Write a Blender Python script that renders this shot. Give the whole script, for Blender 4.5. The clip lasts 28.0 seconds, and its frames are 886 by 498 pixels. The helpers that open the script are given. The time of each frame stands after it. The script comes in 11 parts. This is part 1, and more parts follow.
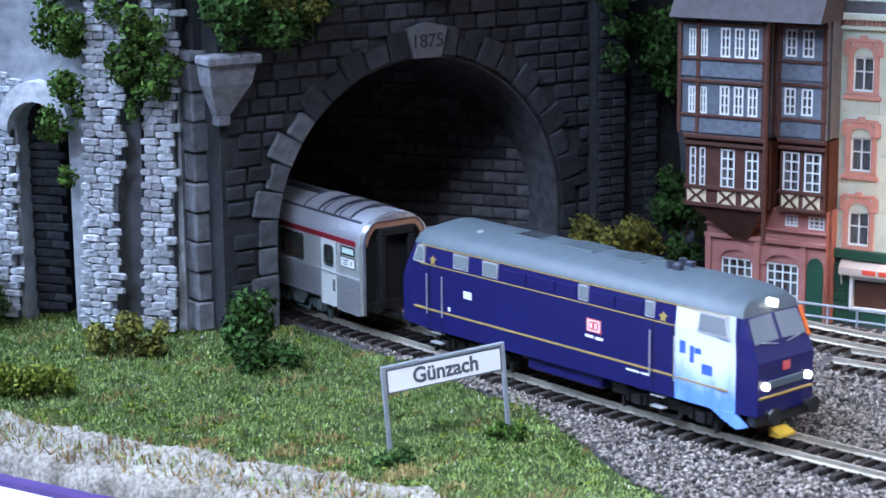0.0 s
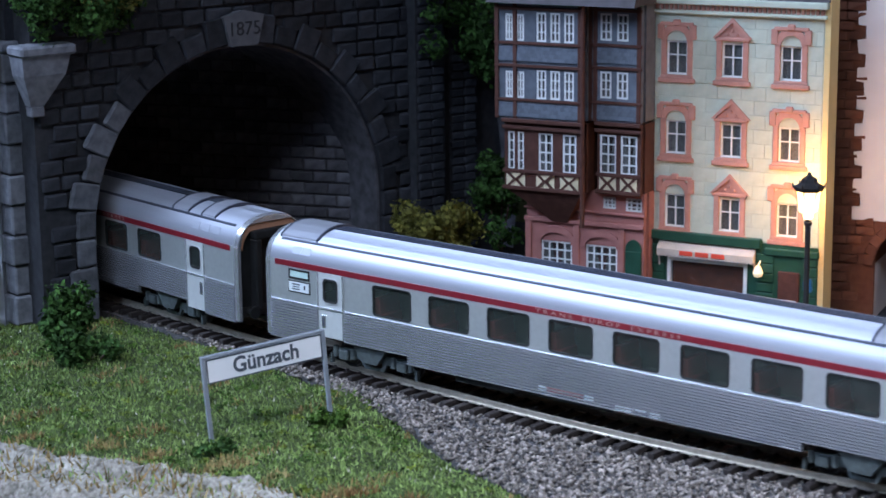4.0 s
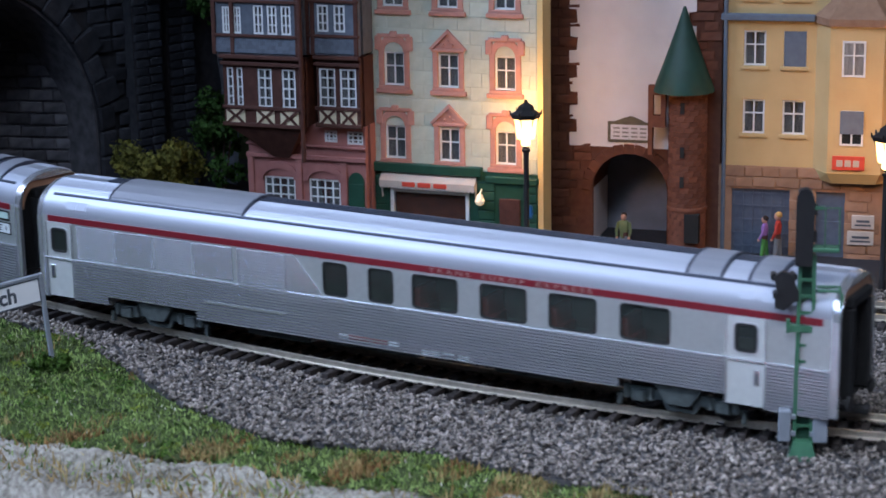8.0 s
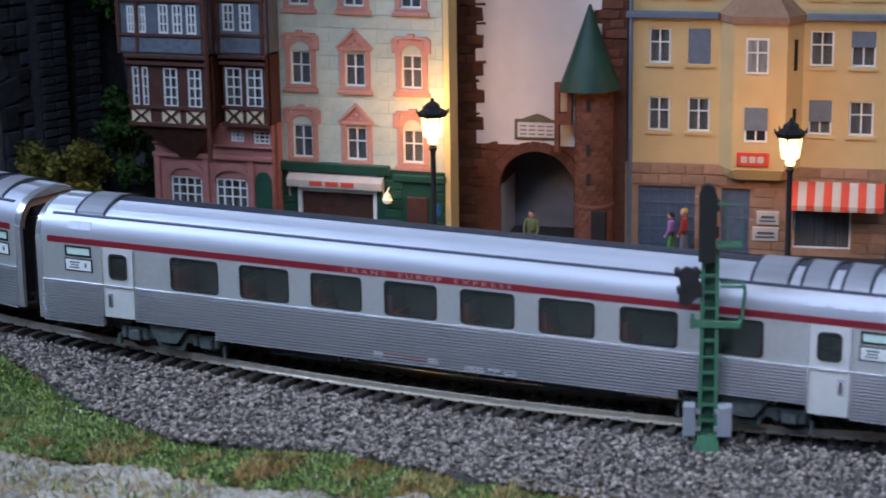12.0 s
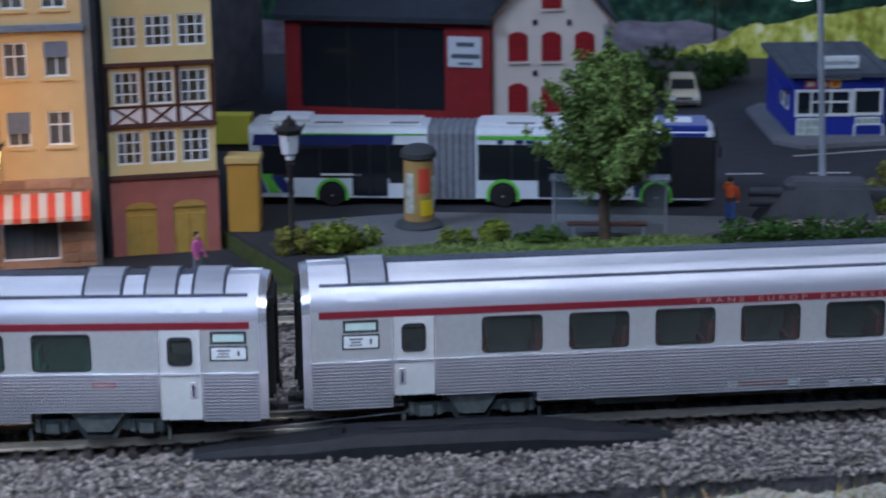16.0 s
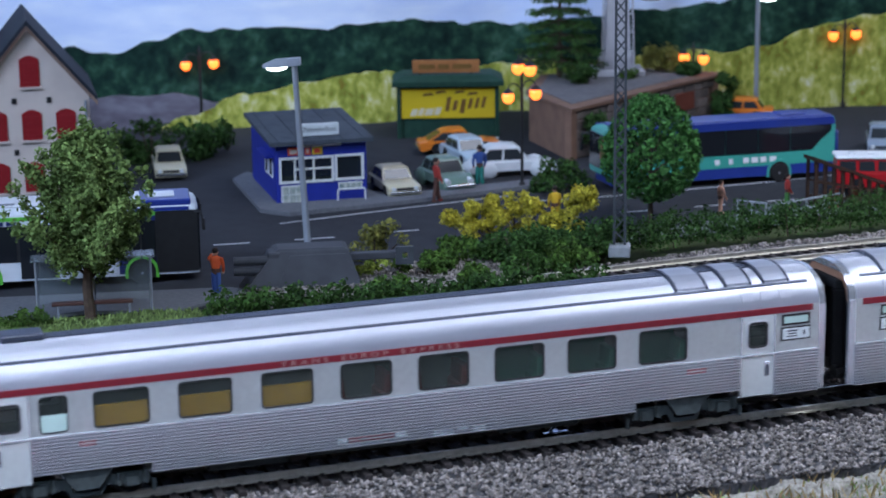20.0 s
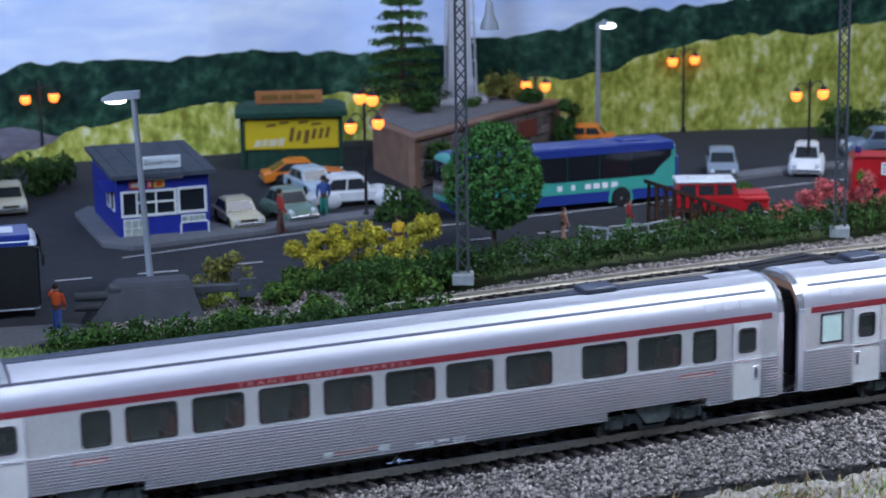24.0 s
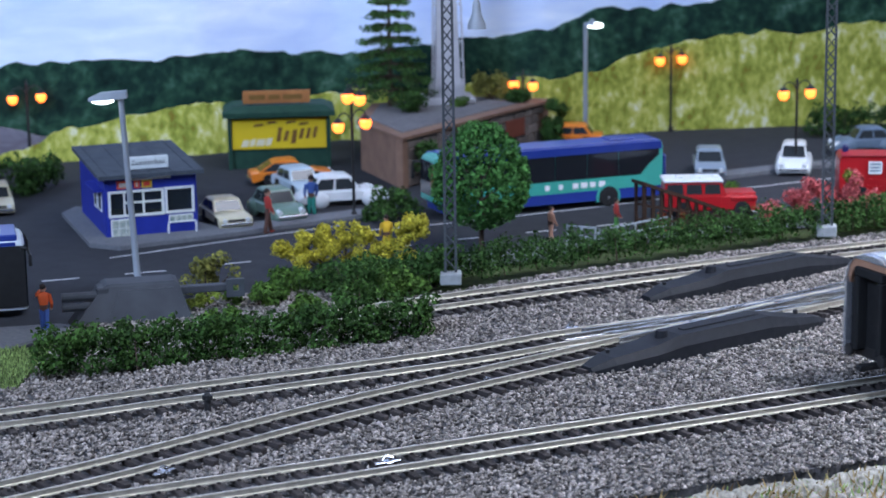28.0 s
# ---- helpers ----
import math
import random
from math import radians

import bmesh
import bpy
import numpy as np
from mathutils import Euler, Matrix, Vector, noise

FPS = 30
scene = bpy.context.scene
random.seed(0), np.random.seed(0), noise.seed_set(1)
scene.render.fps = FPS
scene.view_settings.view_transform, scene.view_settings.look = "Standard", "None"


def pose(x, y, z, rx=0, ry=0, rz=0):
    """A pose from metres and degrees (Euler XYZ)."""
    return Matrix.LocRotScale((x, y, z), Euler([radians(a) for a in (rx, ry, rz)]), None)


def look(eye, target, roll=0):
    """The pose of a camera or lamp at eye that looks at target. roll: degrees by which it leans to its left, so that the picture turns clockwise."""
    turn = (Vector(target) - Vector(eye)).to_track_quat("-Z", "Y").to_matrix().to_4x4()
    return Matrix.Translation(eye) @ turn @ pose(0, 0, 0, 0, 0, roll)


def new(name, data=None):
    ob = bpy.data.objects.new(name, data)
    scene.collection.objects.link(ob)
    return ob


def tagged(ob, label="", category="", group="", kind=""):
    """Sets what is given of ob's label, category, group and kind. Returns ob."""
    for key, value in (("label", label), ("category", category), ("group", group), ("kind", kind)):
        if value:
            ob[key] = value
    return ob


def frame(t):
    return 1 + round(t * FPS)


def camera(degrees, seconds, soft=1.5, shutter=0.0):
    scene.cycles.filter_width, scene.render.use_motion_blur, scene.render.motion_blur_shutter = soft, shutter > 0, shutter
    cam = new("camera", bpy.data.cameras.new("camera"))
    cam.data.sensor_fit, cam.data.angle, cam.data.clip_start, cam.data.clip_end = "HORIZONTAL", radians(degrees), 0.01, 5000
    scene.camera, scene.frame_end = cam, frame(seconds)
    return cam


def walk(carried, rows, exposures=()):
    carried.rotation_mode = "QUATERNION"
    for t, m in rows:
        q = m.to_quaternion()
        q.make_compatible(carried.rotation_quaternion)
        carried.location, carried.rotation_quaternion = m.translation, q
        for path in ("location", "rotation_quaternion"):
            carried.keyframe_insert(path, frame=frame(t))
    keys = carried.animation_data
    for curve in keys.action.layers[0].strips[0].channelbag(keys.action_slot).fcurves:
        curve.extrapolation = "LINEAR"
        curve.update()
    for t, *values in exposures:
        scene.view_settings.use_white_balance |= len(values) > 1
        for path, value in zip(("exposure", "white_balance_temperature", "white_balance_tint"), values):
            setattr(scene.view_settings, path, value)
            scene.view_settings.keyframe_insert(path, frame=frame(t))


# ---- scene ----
# Model railway in H0 scale, world in metres. The rail heads of the main track lie at z = 0.
LENS, PIVOT, ARM = 24.367, 0.2259, 0.0606

cam = camera(LENS, 28.0, soft=1.5, shutter=0.4)
cam.data.dof.use_dof, cam.data.dof.focus_distance, cam.data.dof.aperture_fstop = True, 0.78, 29.0


def aim(yaw, pitch, roll):
    """The camera on its tripod head: it turns round a pivot and stands a little ahead of it."""
    y, p = radians(yaw), radians(pitch)
    ahead = Vector((math.sin(y) * math.cos(p), math.cos(y) * math.cos(p), math.sin(p)))
    eye = Vector((0, 0, PIVOT)) + ARM * ahead
    return look(eye, eye + ahead, roll)


PAN = [
    (0.0, -9.227, -12.522, -0.62), (0.5, -8.812, -12.541, -0.66), (1.0, -8.295, -12.52, -0.67), (1.5, -7.772, -12.502, -0.7),
    (2.0, -7.07, -12.504, -0.69), (2.5, -6.344, -12.555, -0.65), (3.0, -5.763, -12.666, -0.65), (3.5, -5.16, -12.819, -0.66),
    (5.5, -2.441, -13.3, -0.65), (6.0, -1.848, -13.617, -0.66), (6.5, -0.338, -13.895, -0.76), (7.0, 1.548, -14.166, -0.84),
    (7.5, 2.439, -14.464, -0.9), (8.0, 2.93, -14.733, -1.0), (8.5, 2.937, -14.874, -1.0), (9.0, 2.911, -14.897, -1.0),
    (9.5, 2.934, -14.895, -1.0), (10.0, 2.955, -14.879, -0.96), (10.5, 3.457, -14.557, -0.88), (11.0, 3.714, -14.576, -0.9),
    (11.5, 4.236, -14.686, -0.88), (13.5, 10.863, -15.201, -0.64), (14.0, 12.83, -15.253, -0.63), (14.5, 15.681, -15.328, -0.66),
    (15.0, 18.283, -15.383, -0.62), (15.5, 22.156, -15.311, -0.58), (16.0, 26.479, -14.8, -0.64), (16.5, 29.716, -14.43, -0.7),
    (17.0, 32.89, -14.076, -0.7), (17.5, 34.746, -13.847, -0.72), (18.0, 36.785, -13.596, -0.7), (18.5, 38.082, -13.386, -0.73),
    (19.0, 39.344, -13.213, -0.74), (19.5, 39.94, -13.078, -0.71), (20.0, 40.276, -13.05, -0.71), (20.5, 41.083, -13.009, -0.7),
    (21.0, 41.846, -12.908, -0.75), (21.5, 42.685, -12.802, -0.8), (22.0, 43.549, -12.688, -0.82), (22.5, 44.077, -12.576, -0.85),
    (24.5, 44.503, -12.299, -0.87), (25.0, 44.532, -12.312, -0.85), (25.5, 44.571, -12.317, -0.85), (26.0, 44.602, -12.336, -0.85),
    (26.5, 44.636, -12.332, -0.88), (27.0, 44.689, -12.333, -0.9), (27.5, 44.774, -12.335, -0.89), (28.0, 44.82, -12.336, -0.89),
]
walk(cam, [(t, aim(a, b, c)) for t, a, b, c in PAN],
     exposures=[(0.0, 0.2), (1.0, 0.1), (2.0, -0.12), (3.0, -0.34), (6.0, -0.98), (8.0, -1.1), (14.0, -1.12), (17.0, -0.85), (20.0, -0.56), (22.5, -0.53), (26.0, -0.5), (27.2, -0.27), (28.0, -0.2)])

# ---- light: a dim exhibition room, with unseen cool area lamps added for its light ----
world = bpy.data.worlds.new("room_air")
scene.world = world
world.use_nodes = True
world.node_tree.nodes["Background"].inputs[0].default_value = (0.55, 0.66, 1.0, 1)
world.node_tree.nodes["Background"].inputs[1].default_value = 0.02


def unseen_lamp(x, y, z, w, d, watts, color, target):
    data = bpy.data.lights.new("unseen_lamp", "AREA")
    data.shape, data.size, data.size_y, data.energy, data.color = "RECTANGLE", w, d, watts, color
    ob = new("unseen_lamp", data)
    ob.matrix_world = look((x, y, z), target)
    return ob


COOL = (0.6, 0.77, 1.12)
unseen_lamp(-1.35, 0.68, 1.35, 0.6, 0.5, 58.0, COOL, (-0.2, 0.75, 0))
# front-left fill, added to brighten coaches and houses
unseen_lamp(-0.8, -0.65, 1.3, 0.8, 0.5, 3.2, COOL, (0.1, 0.85, 0.03)).data.spread = radians(55)
unseen_lamp(1.2, -0.15, 1.8, 1.0, 0.6, 5.4, (0.77, 0.84, 1.03), (1.0, 0.75, 0)).data.spread = radians(90)
# two unseen lamps added above the front edge to brighten train and ballast
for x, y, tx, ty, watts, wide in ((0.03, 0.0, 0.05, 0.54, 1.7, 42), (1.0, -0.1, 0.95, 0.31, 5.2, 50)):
    unseen_lamp(x, y, 1.0, 0.5, 0.12, watts, (0.78, 0.84, 1.0), (tx, ty, 0)).data.spread = radians(wide)

# unseen lamp added only to brighten the sky board
unseen_lamp(0.75, 0.5, 0.9, 0.8, 0.08, 0.8, (0.75, 0.86, 1.06), (0.97, 1.07, 0.19)).data.spread = radians(26)

# ---- helpers ----
MM = 0.001


class Shape:
    """A bmesh in millimetres with a few solid forms."""

    def __init__(self):
        self.bm = bmesh.new()

    def _add(self, verts, faces):
        vs = [self.bm.verts.new(v) for v in verts]
        for f in faces:
            try:
                self.bm.faces.new([vs[i] for i in f])
            except ValueError:
                pass
        return vs

    def box(self, x0, y0, z0, x1, y1, z1, bevel=0.0):
        x0, x1, y0, y1, z0, z1 = min(x0, x1), max(x0, x1), min(y0, y1), max(y0, y1), min(z0, z1), max(z0, z1)
        vs = self._add([(x, y, z) for z in (z0, z1) for y in (y0, y1) for x in (x0, x1)],
                       [(0, 2, 3, 1), (4, 5, 7, 6), (0, 1, 5, 4), (2, 6, 7, 3), (0, 4, 6, 2), (1, 3, 7, 5)])
        if bevel > 0:
            es = list({e for v in vs for e in v.link_edges})
            bmesh.ops.bevel(self.bm, geom=es, offset=bevel, segments=1, affect="EDGES", profile=0.5)
        return self

    def prism(self, poly, a0, a1, axis="y"):
        """A polygon swept along an axis. y: points are (x, z); x: (y, z); z: (x, y)."""
        def p(u, v, a):
            return {"y": (u, a, v), "x": (a, u, v), "z": (u, v, a)}[axis]
        n = len(poly)
        self._add([p(u, v, a0) for u, v in poly] + [p(u, v, a1) for u, v in poly],
                  [tuple(range(n - 1, -1, -1)), tuple(range(n, 2 * n))] + [(i, (i + 1) % n, n + (i + 1) % n, n + i) for i in range(n)])
        return self

    def rings(self, rings, close=True, caps=True):
        """Skin over rings of equal length."""
        n, verts, faces = len(rings[0]), [v for r in rings for v in r], []
        for k in range(len(rings) - 1):
            for i in range(n if close else n - 1):
                j = (i + 1) % n
                faces.append((k * n + i, k * n + j, (k + 1) * n + j, (k + 1) * n + i))
        if caps and close:
            faces += [tuple(range(n - 1, -1, -1)), tuple((len(rings) - 1) * n + i for i in range(n))]
        self._add(verts, faces)
        return self

    def rod(self, p, q, r, r2=None, seg=10):
        p, q, r2 = Vector(p), Vector(q), r if r2 is None else r2
        d = (q - p).normalized()
        u = d.orthogonal().normalized()
        v = d.cross(u)
        ring = lambda c, s: [tuple(c + s * (math.cos(2 * math.pi * i / seg) * u + math.sin(2 * math.pi * i / seg) * v)) for i in range(seg)]
        return self.rings([ring(p, r), ring(q, r2)])

    def tube(self, pts, r, seg=8):
        for a, b in zip(pts, pts[1:]):
            self.rod(a, b, r, seg=seg)
        return self

    def lathe(self, profile, seg=16, centre=(0, 0)):
        cx, cy = centre
        return self.rings([[(cx + r * math.cos(2 * math.pi * i / seg), cy + r * math.sin(2 * math.pi * i / seg), z) for i in range(seg)] for r, z in profile])

    def ball(self, c, r, squash=(1, 1, 1), sub=2):
        made = bmesh.ops.create_icosphere(self.bm, subdivisions=sub, radius=1.0)
        for v in made["verts"]:
            v.co = Vector((c[0] + v.co.x * r * squash[0], c[1] + v.co.y * r * squash[1], c[2] + v.co.z * r * squash[2]))
        return self

    def mesh(self, name, material, smooth=False):
        bmesh.ops.recalc_face_normals(self.bm, faces=self.bm.faces[:])
        self.bm.transform(Matrix.Scale(MM, 4))
        data = bpy.data.meshes.new(name)
        self.bm.to_mesh(data)
        self.bm.free()
        data.materials.append(material)
        if smooth:
            data.shade_smooth()
            data.set_sharp_from_angle(angle=radians(35))
        return data


def part(name, shape, material, parent, label="", smooth=False, at=None):
    """One mesh object under a thing or a part."""
    data = shape.mesh(name, material, smooth) if isinstance(shape, Shape) else shape
    ob = new(name, data)
    ob.parent = parent
    if at is not None:
        ob.matrix_basis = at
    return tagged(ob, label) if label else ob


def pieces(name, shape, material, parent, label=""):
    """Each loose piece of a shape as a part of its own."""
    left = set(shape.bm.faces)
    while left:
        todo, island = [left.pop()], []
        while todo:
            f = todo.pop()
            island.append(f)
            for v in f.verts:
                for g in v.link_faces:
                    if g in left:
                        left.discard(g)
                        todo.append(g)
        one, ids = Shape(), {}
        for f in island:
            for v in f.verts:
                ids.setdefault(v, len(ids))
        one._add([tuple(v.co) for v in ids], [tuple(ids[v] for v in f.verts) for f in island])
        part(name, one, material, parent, label)
    shape.bm.free()


def thing(name, m, label, category, group="", kind=""):
    ob = new(name)
    ob.empty_display_size = 0.01
    ob.matrix_basis = m
    return tagged(ob, label, category, group, kind)


def solid(name, shape, material, m, label, category, group="", kind="", smooth=False):
    """A thing of one mesh."""
    data = shape.mesh(name, material, smooth) if isinstance(shape, Shape) else shape
    ob = new(name, data)
    ob.matrix_basis = m
    return tagged(ob, label, category, group, kind)


def mm(x, y, z, rx=0, ry=0, rz=0):
    return pose(x * MM, y * MM, z * MM, rx, ry, rz)


def holed(sh, u0, u1, v0, v1, holes, y0=0.0, y1=2.5):
    """An upright wall from y0 (front) to y1 with rectangular openings, as one connected mesh."""
    us = sorted({u0, u1, *[h[0] for h in holes], *[h[2] for h in holes]})
    vs = sorted({v0, v1, *[h[1] for h in holes], *[h[3] for h in holes]})
    us, vs = [u for u in us if u0 <= u <= u1], [v for v in vs if v0 <= v <= v1]
    open_ = lambda i, j: not (0 <= i < len(us) - 1 and 0 <= j < len(vs) - 1) or any(
        h[0] < (us[i] + us[i + 1]) / 2 < h[2] and h[1] < (vs[j] + vs[j + 1]) / 2 < h[3] for h in holes)
    n = len(us)
    verts = [(u, y, v) for y in (y0, y1) for v in vs for u in us]
    ix = lambda i, j, k: k * n * len(vs) + j * n + i
    faces = []
    for i in range(n - 1):
        for j in range(len(vs) - 1):
            if open_(i, j):
                continue
            faces += [(ix(i, j, 0), ix(i + 1, j, 0), ix(i + 1, j + 1, 0), ix(i, j + 1, 0)), (ix(i, j, 1), ix(i, j + 1, 1), ix(i + 1, j + 1, 1), ix(i + 1, j, 1))]
            for di, dj, a, b in ((-1, 0, (i, j), (i, j + 1)), (1, 0, (i + 1, j), (i + 1, j + 1)), (0, -1, (i, j), (i + 1, j)), (0, 1, (i, j + 1), (i + 1, j + 1))):
                if open_(i + di, j + dj):
                    faces.append((ix(*a, 0), ix(*b, 0), ix(*b, 1), ix(*a, 1)))
    sh._add(verts, faces)
    return sh


# ---- materials ----
def mat(name, a, b=None, scale=400.0, rough=0.6, metal=0.0, bump=0.0, bump_scale=None, patch=0.0, island=0.0, objects=0.0,
        coat=0.0, emit=0.0, streak=None):
    """Two base colours mixed by noise at two scales; island and objects: random light and dark by piece."""
    m = bpy.data.materials.new(name)
    m.use_nodes = True
    nt = m.node_tree
    n, link = nt.nodes, nt.links.new
    bsdf = n["Principled BSDF"]
    b = b or tuple(0.8 * c for c in a)
    coord = n.new("ShaderNodeTexCoord")
    src = coord.outputs["Object"]
    if streak:
        mp = n.new("ShaderNodeMapping")
        mp.inputs["Scale"].default_value = streak
        link(src, mp.inputs[0])
        src = mp.outputs[0]
    fine, wide = n.new("ShaderNodeTexNoise"), n.new("ShaderNodeTexNoise")
    fine.inputs["Scale"].default_value, fine.inputs["Detail"].default_value = scale, 4
    wide.inputs["Scale"].default_value, wide.inputs["Detail"].default_value = scale / 9, 3
    link(src, fine.inputs["Vector"])
    link(src, wide.inputs["Vector"])
    add = n.new("ShaderNodeMath")
    add.operation = "MULTIPLY_ADD"
    link(wide.outputs[0], add.inputs[0])
    add.inputs[1].default_value = 0.4 + patch
    link(fine.outputs[0], add.inputs[2])
    ramp = n.new("ShaderNodeMapRange")
    ramp.inputs["From Min"].default_value, ramp.inputs["From Max"].default_value = 0.45 + patch * 0.3, 0.95 + patch * 0.7
    link(add.outputs[0], ramp.inputs[0])
    mix = n.new("ShaderNodeMix")
    mix.data_type = "RGBA"
    mix.inputs[6].default_value, mix.inputs[7].default_value = (*a, 1), (*b, 1)
    link(ramp.outputs[0], mix.inputs[0])
    out = mix.outputs[2]
    for amount, node, socket in ((island, "ShaderNodeNewGeometry", "Random Per Island"), (objects, "ShaderNodeObjectInfo", "Random")):
        if amount > 0:
            info, mr, hsv = n.new(node), n.new("ShaderNodeMapRange"), n.new("ShaderNodeHueSaturation")
            mr.inputs["To Min"].default_value, mr.inputs["To Max"].default_value = 1 - amount, 1 + amount
            link(info.outputs[socket], mr.inputs[0])
            link(mr.outputs[0], hsv.inputs["Value"])
            link(out, hsv.inputs["Color"])
            out = hsv.outputs[0]
    link(out, bsdf.inputs["Base Color"])
    bsdf.inputs["Roughness"].default_value, bsdf.inputs["Metallic"].default_value = rough, metal
    bsdf.inputs["Coat Weight"].default_value = coat
    bsdf.inputs["Specular IOR Level"].default_value = 0.18 if rough >= 0.6 and metal == 0 else 0.4
    if bump > 0:
        bp, bn = n.new("ShaderNodeBump"), n.new("ShaderNodeTexNoise")
        bn.inputs["Scale"].default_value, bn.inputs["Detail"].default_value = bump_scale or scale, 5
        link(src, bn.inputs["Vector"])
        bp.inputs["Strength"].default_value, bp.inputs["Distance"].default_value = bump, 0.6 * MM
        link(bn.outputs[0], bp.inputs["Height"])
        link(bp.outputs[0], bsdf.inputs["Normal"])
    if emit > 0:
        link(out, bsdf.inputs["Emission Color"])
        bsdf.inputs["Emission Strength"].default_value = emit
    return m


def glass(name, tint=(0.05, 0.06, 0.06), alpha=0.35, rough=0.05):
    m = bpy.data.materials.new(name)
    m.use_nodes = True
    b = m.node_tree.nodes["Principled BSDF"]
    b.inputs["Base Color"].default_value, b.inputs["Roughness"].default_value, b.inputs["Alpha"].default_value = (*tint, 1), rough, alpha
    b.inputs["IOR"].default_value = 1.5
    return m


BALLAST = mat("ballast_stone", (0.32, 0.285, 0.262), (0.085, 0.073, 0.066), 900, 0.9, island=0.62)
BALLAST_BED = mat("ballast_bed", (0.12, 0.115, 0.12), (0.05, 0.05, 0.052), 700, 0.95, bump=0.6)
ASPHALT = mat("asphalt_card", (0.037, 0.039, 0.046), (0.024, 0.026, 0.031), 900, 0.85, bump=0.15, patch=0.5)
PAVING = mat("grey_paving", (0.16, 0.17, 0.185), (0.115, 0.12, 0.135), 500, 0.85, bump=0.15)
LINE = mat("road_paint", (0.6, 0.6, 0.6), (0.42, 0.43, 0.45), 900, 0.7)
SOIL = mat("turf_soil", (0.06, 0.085, 0.025), (0.035, 0.045, 0.02), 250, 0.95, bump=0.6, bump_scale=600)
GRASS = mat("static_grass", (0.21, 0.3, 0.095), (0.125, 0.175, 0.055), 60, 0.8, island=0.6, patch=0.6)
GRASS_DRY = mat("dry_grass", (0.32, 0.27, 0.12), (0.2, 0.1, 0.04), 90, 0.85, island=0.5)
PLASTER = mat("bare_plaster_rock", (0.43, 0.41, 0.36), (0.075, 0.065, 0.048), 600, 0.85, bump=1.0, bump_scale=500, patch=0.2)
RAIL = mat("rail_nickel", (0.6, 0.565, 0.49), (0.42, 0.385, 0.32), 500, 0.32, 0.6)
SLEEPER = mat("brown_plastic_sleeper", (0.045, 0.038, 0.036), (0.028, 0.024, 0.024), 500, 0.6, objects=0.25, bump=0.2)
BLACK = mat("black_plastic", (0.018, 0.019, 0.021), (0.012, 0.012, 0.013), 300, 0.45)
MOTOR = mat("point_motor_plastic", (0.02, 0.022, 0.026), (0.013, 0.014, 0.018), 300, 0.55)
MOTOR.node_tree.nodes["Principled BSDF"].inputs["Specular IOR Level"].default_value = 0.12
SILVER = mat("brushed_silver", (0.63, 0.65, 0.69), (0.53, 0.55, 0.6), 900, 0.27, 0.75, streak=(0.05, 1, 1))
SILVER_PLAIN = mat("silver_paint", (0.53, 0.57, 0.57), (0.47, 0.505, 0.51), 500, 0.36, 0.6)
ROOF_SILVER = mat("roof_silver", (0.4, 0.425, 0.485), (0.34, 0.362, 0.42), 300, 0.45, 0.5, streak=(0.06, 1, 1))
ROOF_DARK = mat("roof_ridge_dark", (0.06, 0.07, 0.1), (0.04, 0.048, 0.07), 400, 0.42, 0.3)
CRIMSON = mat("crimson_stripe", (0.2, 0.012, 0.022), (0.16, 0.01, 0.02), 300, 0.4)
STRIPE_TEXT = mat("pale_lettering", (0.42, 0.27, 0.24), (0.34, 0.2, 0.18), 500, 0.5)
UNDER = mat("underframe_grey", (0.09, 0.11, 0.11), (0.05, 0.06, 0.062), 400, 0.6)
WHEEL = mat("wheel_steel", (0.07, 0.07, 0.075), (0.04, 0.04, 0.042), 500, 0.4, 0.7)
COACH_GLASS = glass("coach_window_glass", (0.06, 0.075, 0.068), 0.25, 0.06)
GAP_DARK = mat("gangway_rubber", (0.016, 0.017, 0.018), (0.01, 0.01, 0.011), 300, 0.7)


# ---- the main line: a curve of headings along its length ----
KNOTS = [(-2.6, -46), (-0.35, -46.2), (-0.2, -41.05), (-0.1, -40.98), (0, -36.55), (0.1, -29.67), (0.2, -20.57), (0.3, -19.13),
         (0.45, -20.77), (0.65, -21.13), (0.95, -21), (1.5, 0), (3.0, 8)]
_s = np.arange(-2.6, 3.0005, 0.001)
_h = np.interp(_s, [k[0] for k in KNOTS], np.radians([k[1] for k in KNOTS]))
_h = np.convolve(np.pad(_h, 30, mode="edge"), np.ones(61) / 61, "valid")
_x, _y = np.cumsum(np.cos(_h)) * 0.001, np.cumsum(np.sin(_h)) * 0.001
_zero = int(np.argmin(abs(_s)))
_x, _y = _x - _x[_zero] - 0.0112, _y - _y[_zero] + 0.7332


def line_at(s, side=0.0):
    """A point of the main line s metres along it, side metres to its left, and the heading."""
    h = float(np.interp(s, _s, _h))
    return float(np.interp(s, _s, _x)) - math.sin(h) * side, float(np.interp(s, _s, _y)) + math.cos(h) * side, h


def path_main(s0, s1, step=0.01):
    return [line_at(s0 + (s1 - s0) * i / max(1, round((s1 - s0) / step)))[:2] for i in range(round((s1 - s0) / step) + 1)]


def resample(points, step):
    """Points at even steps along a polyline, with headings."""
    p = np.array(points, float)
    d = np.r_[0, np.cumsum(np.hypot(*np.diff(p, axis=0).T))]
    s = np.arange(0, d[-1], step)
    x, y = np.interp(s, d, p[:, 0]), np.interp(s, d, p[:, 1])
    h = np.arctan2(np.gradient(y), np.gradient(x))
    return x, y, h


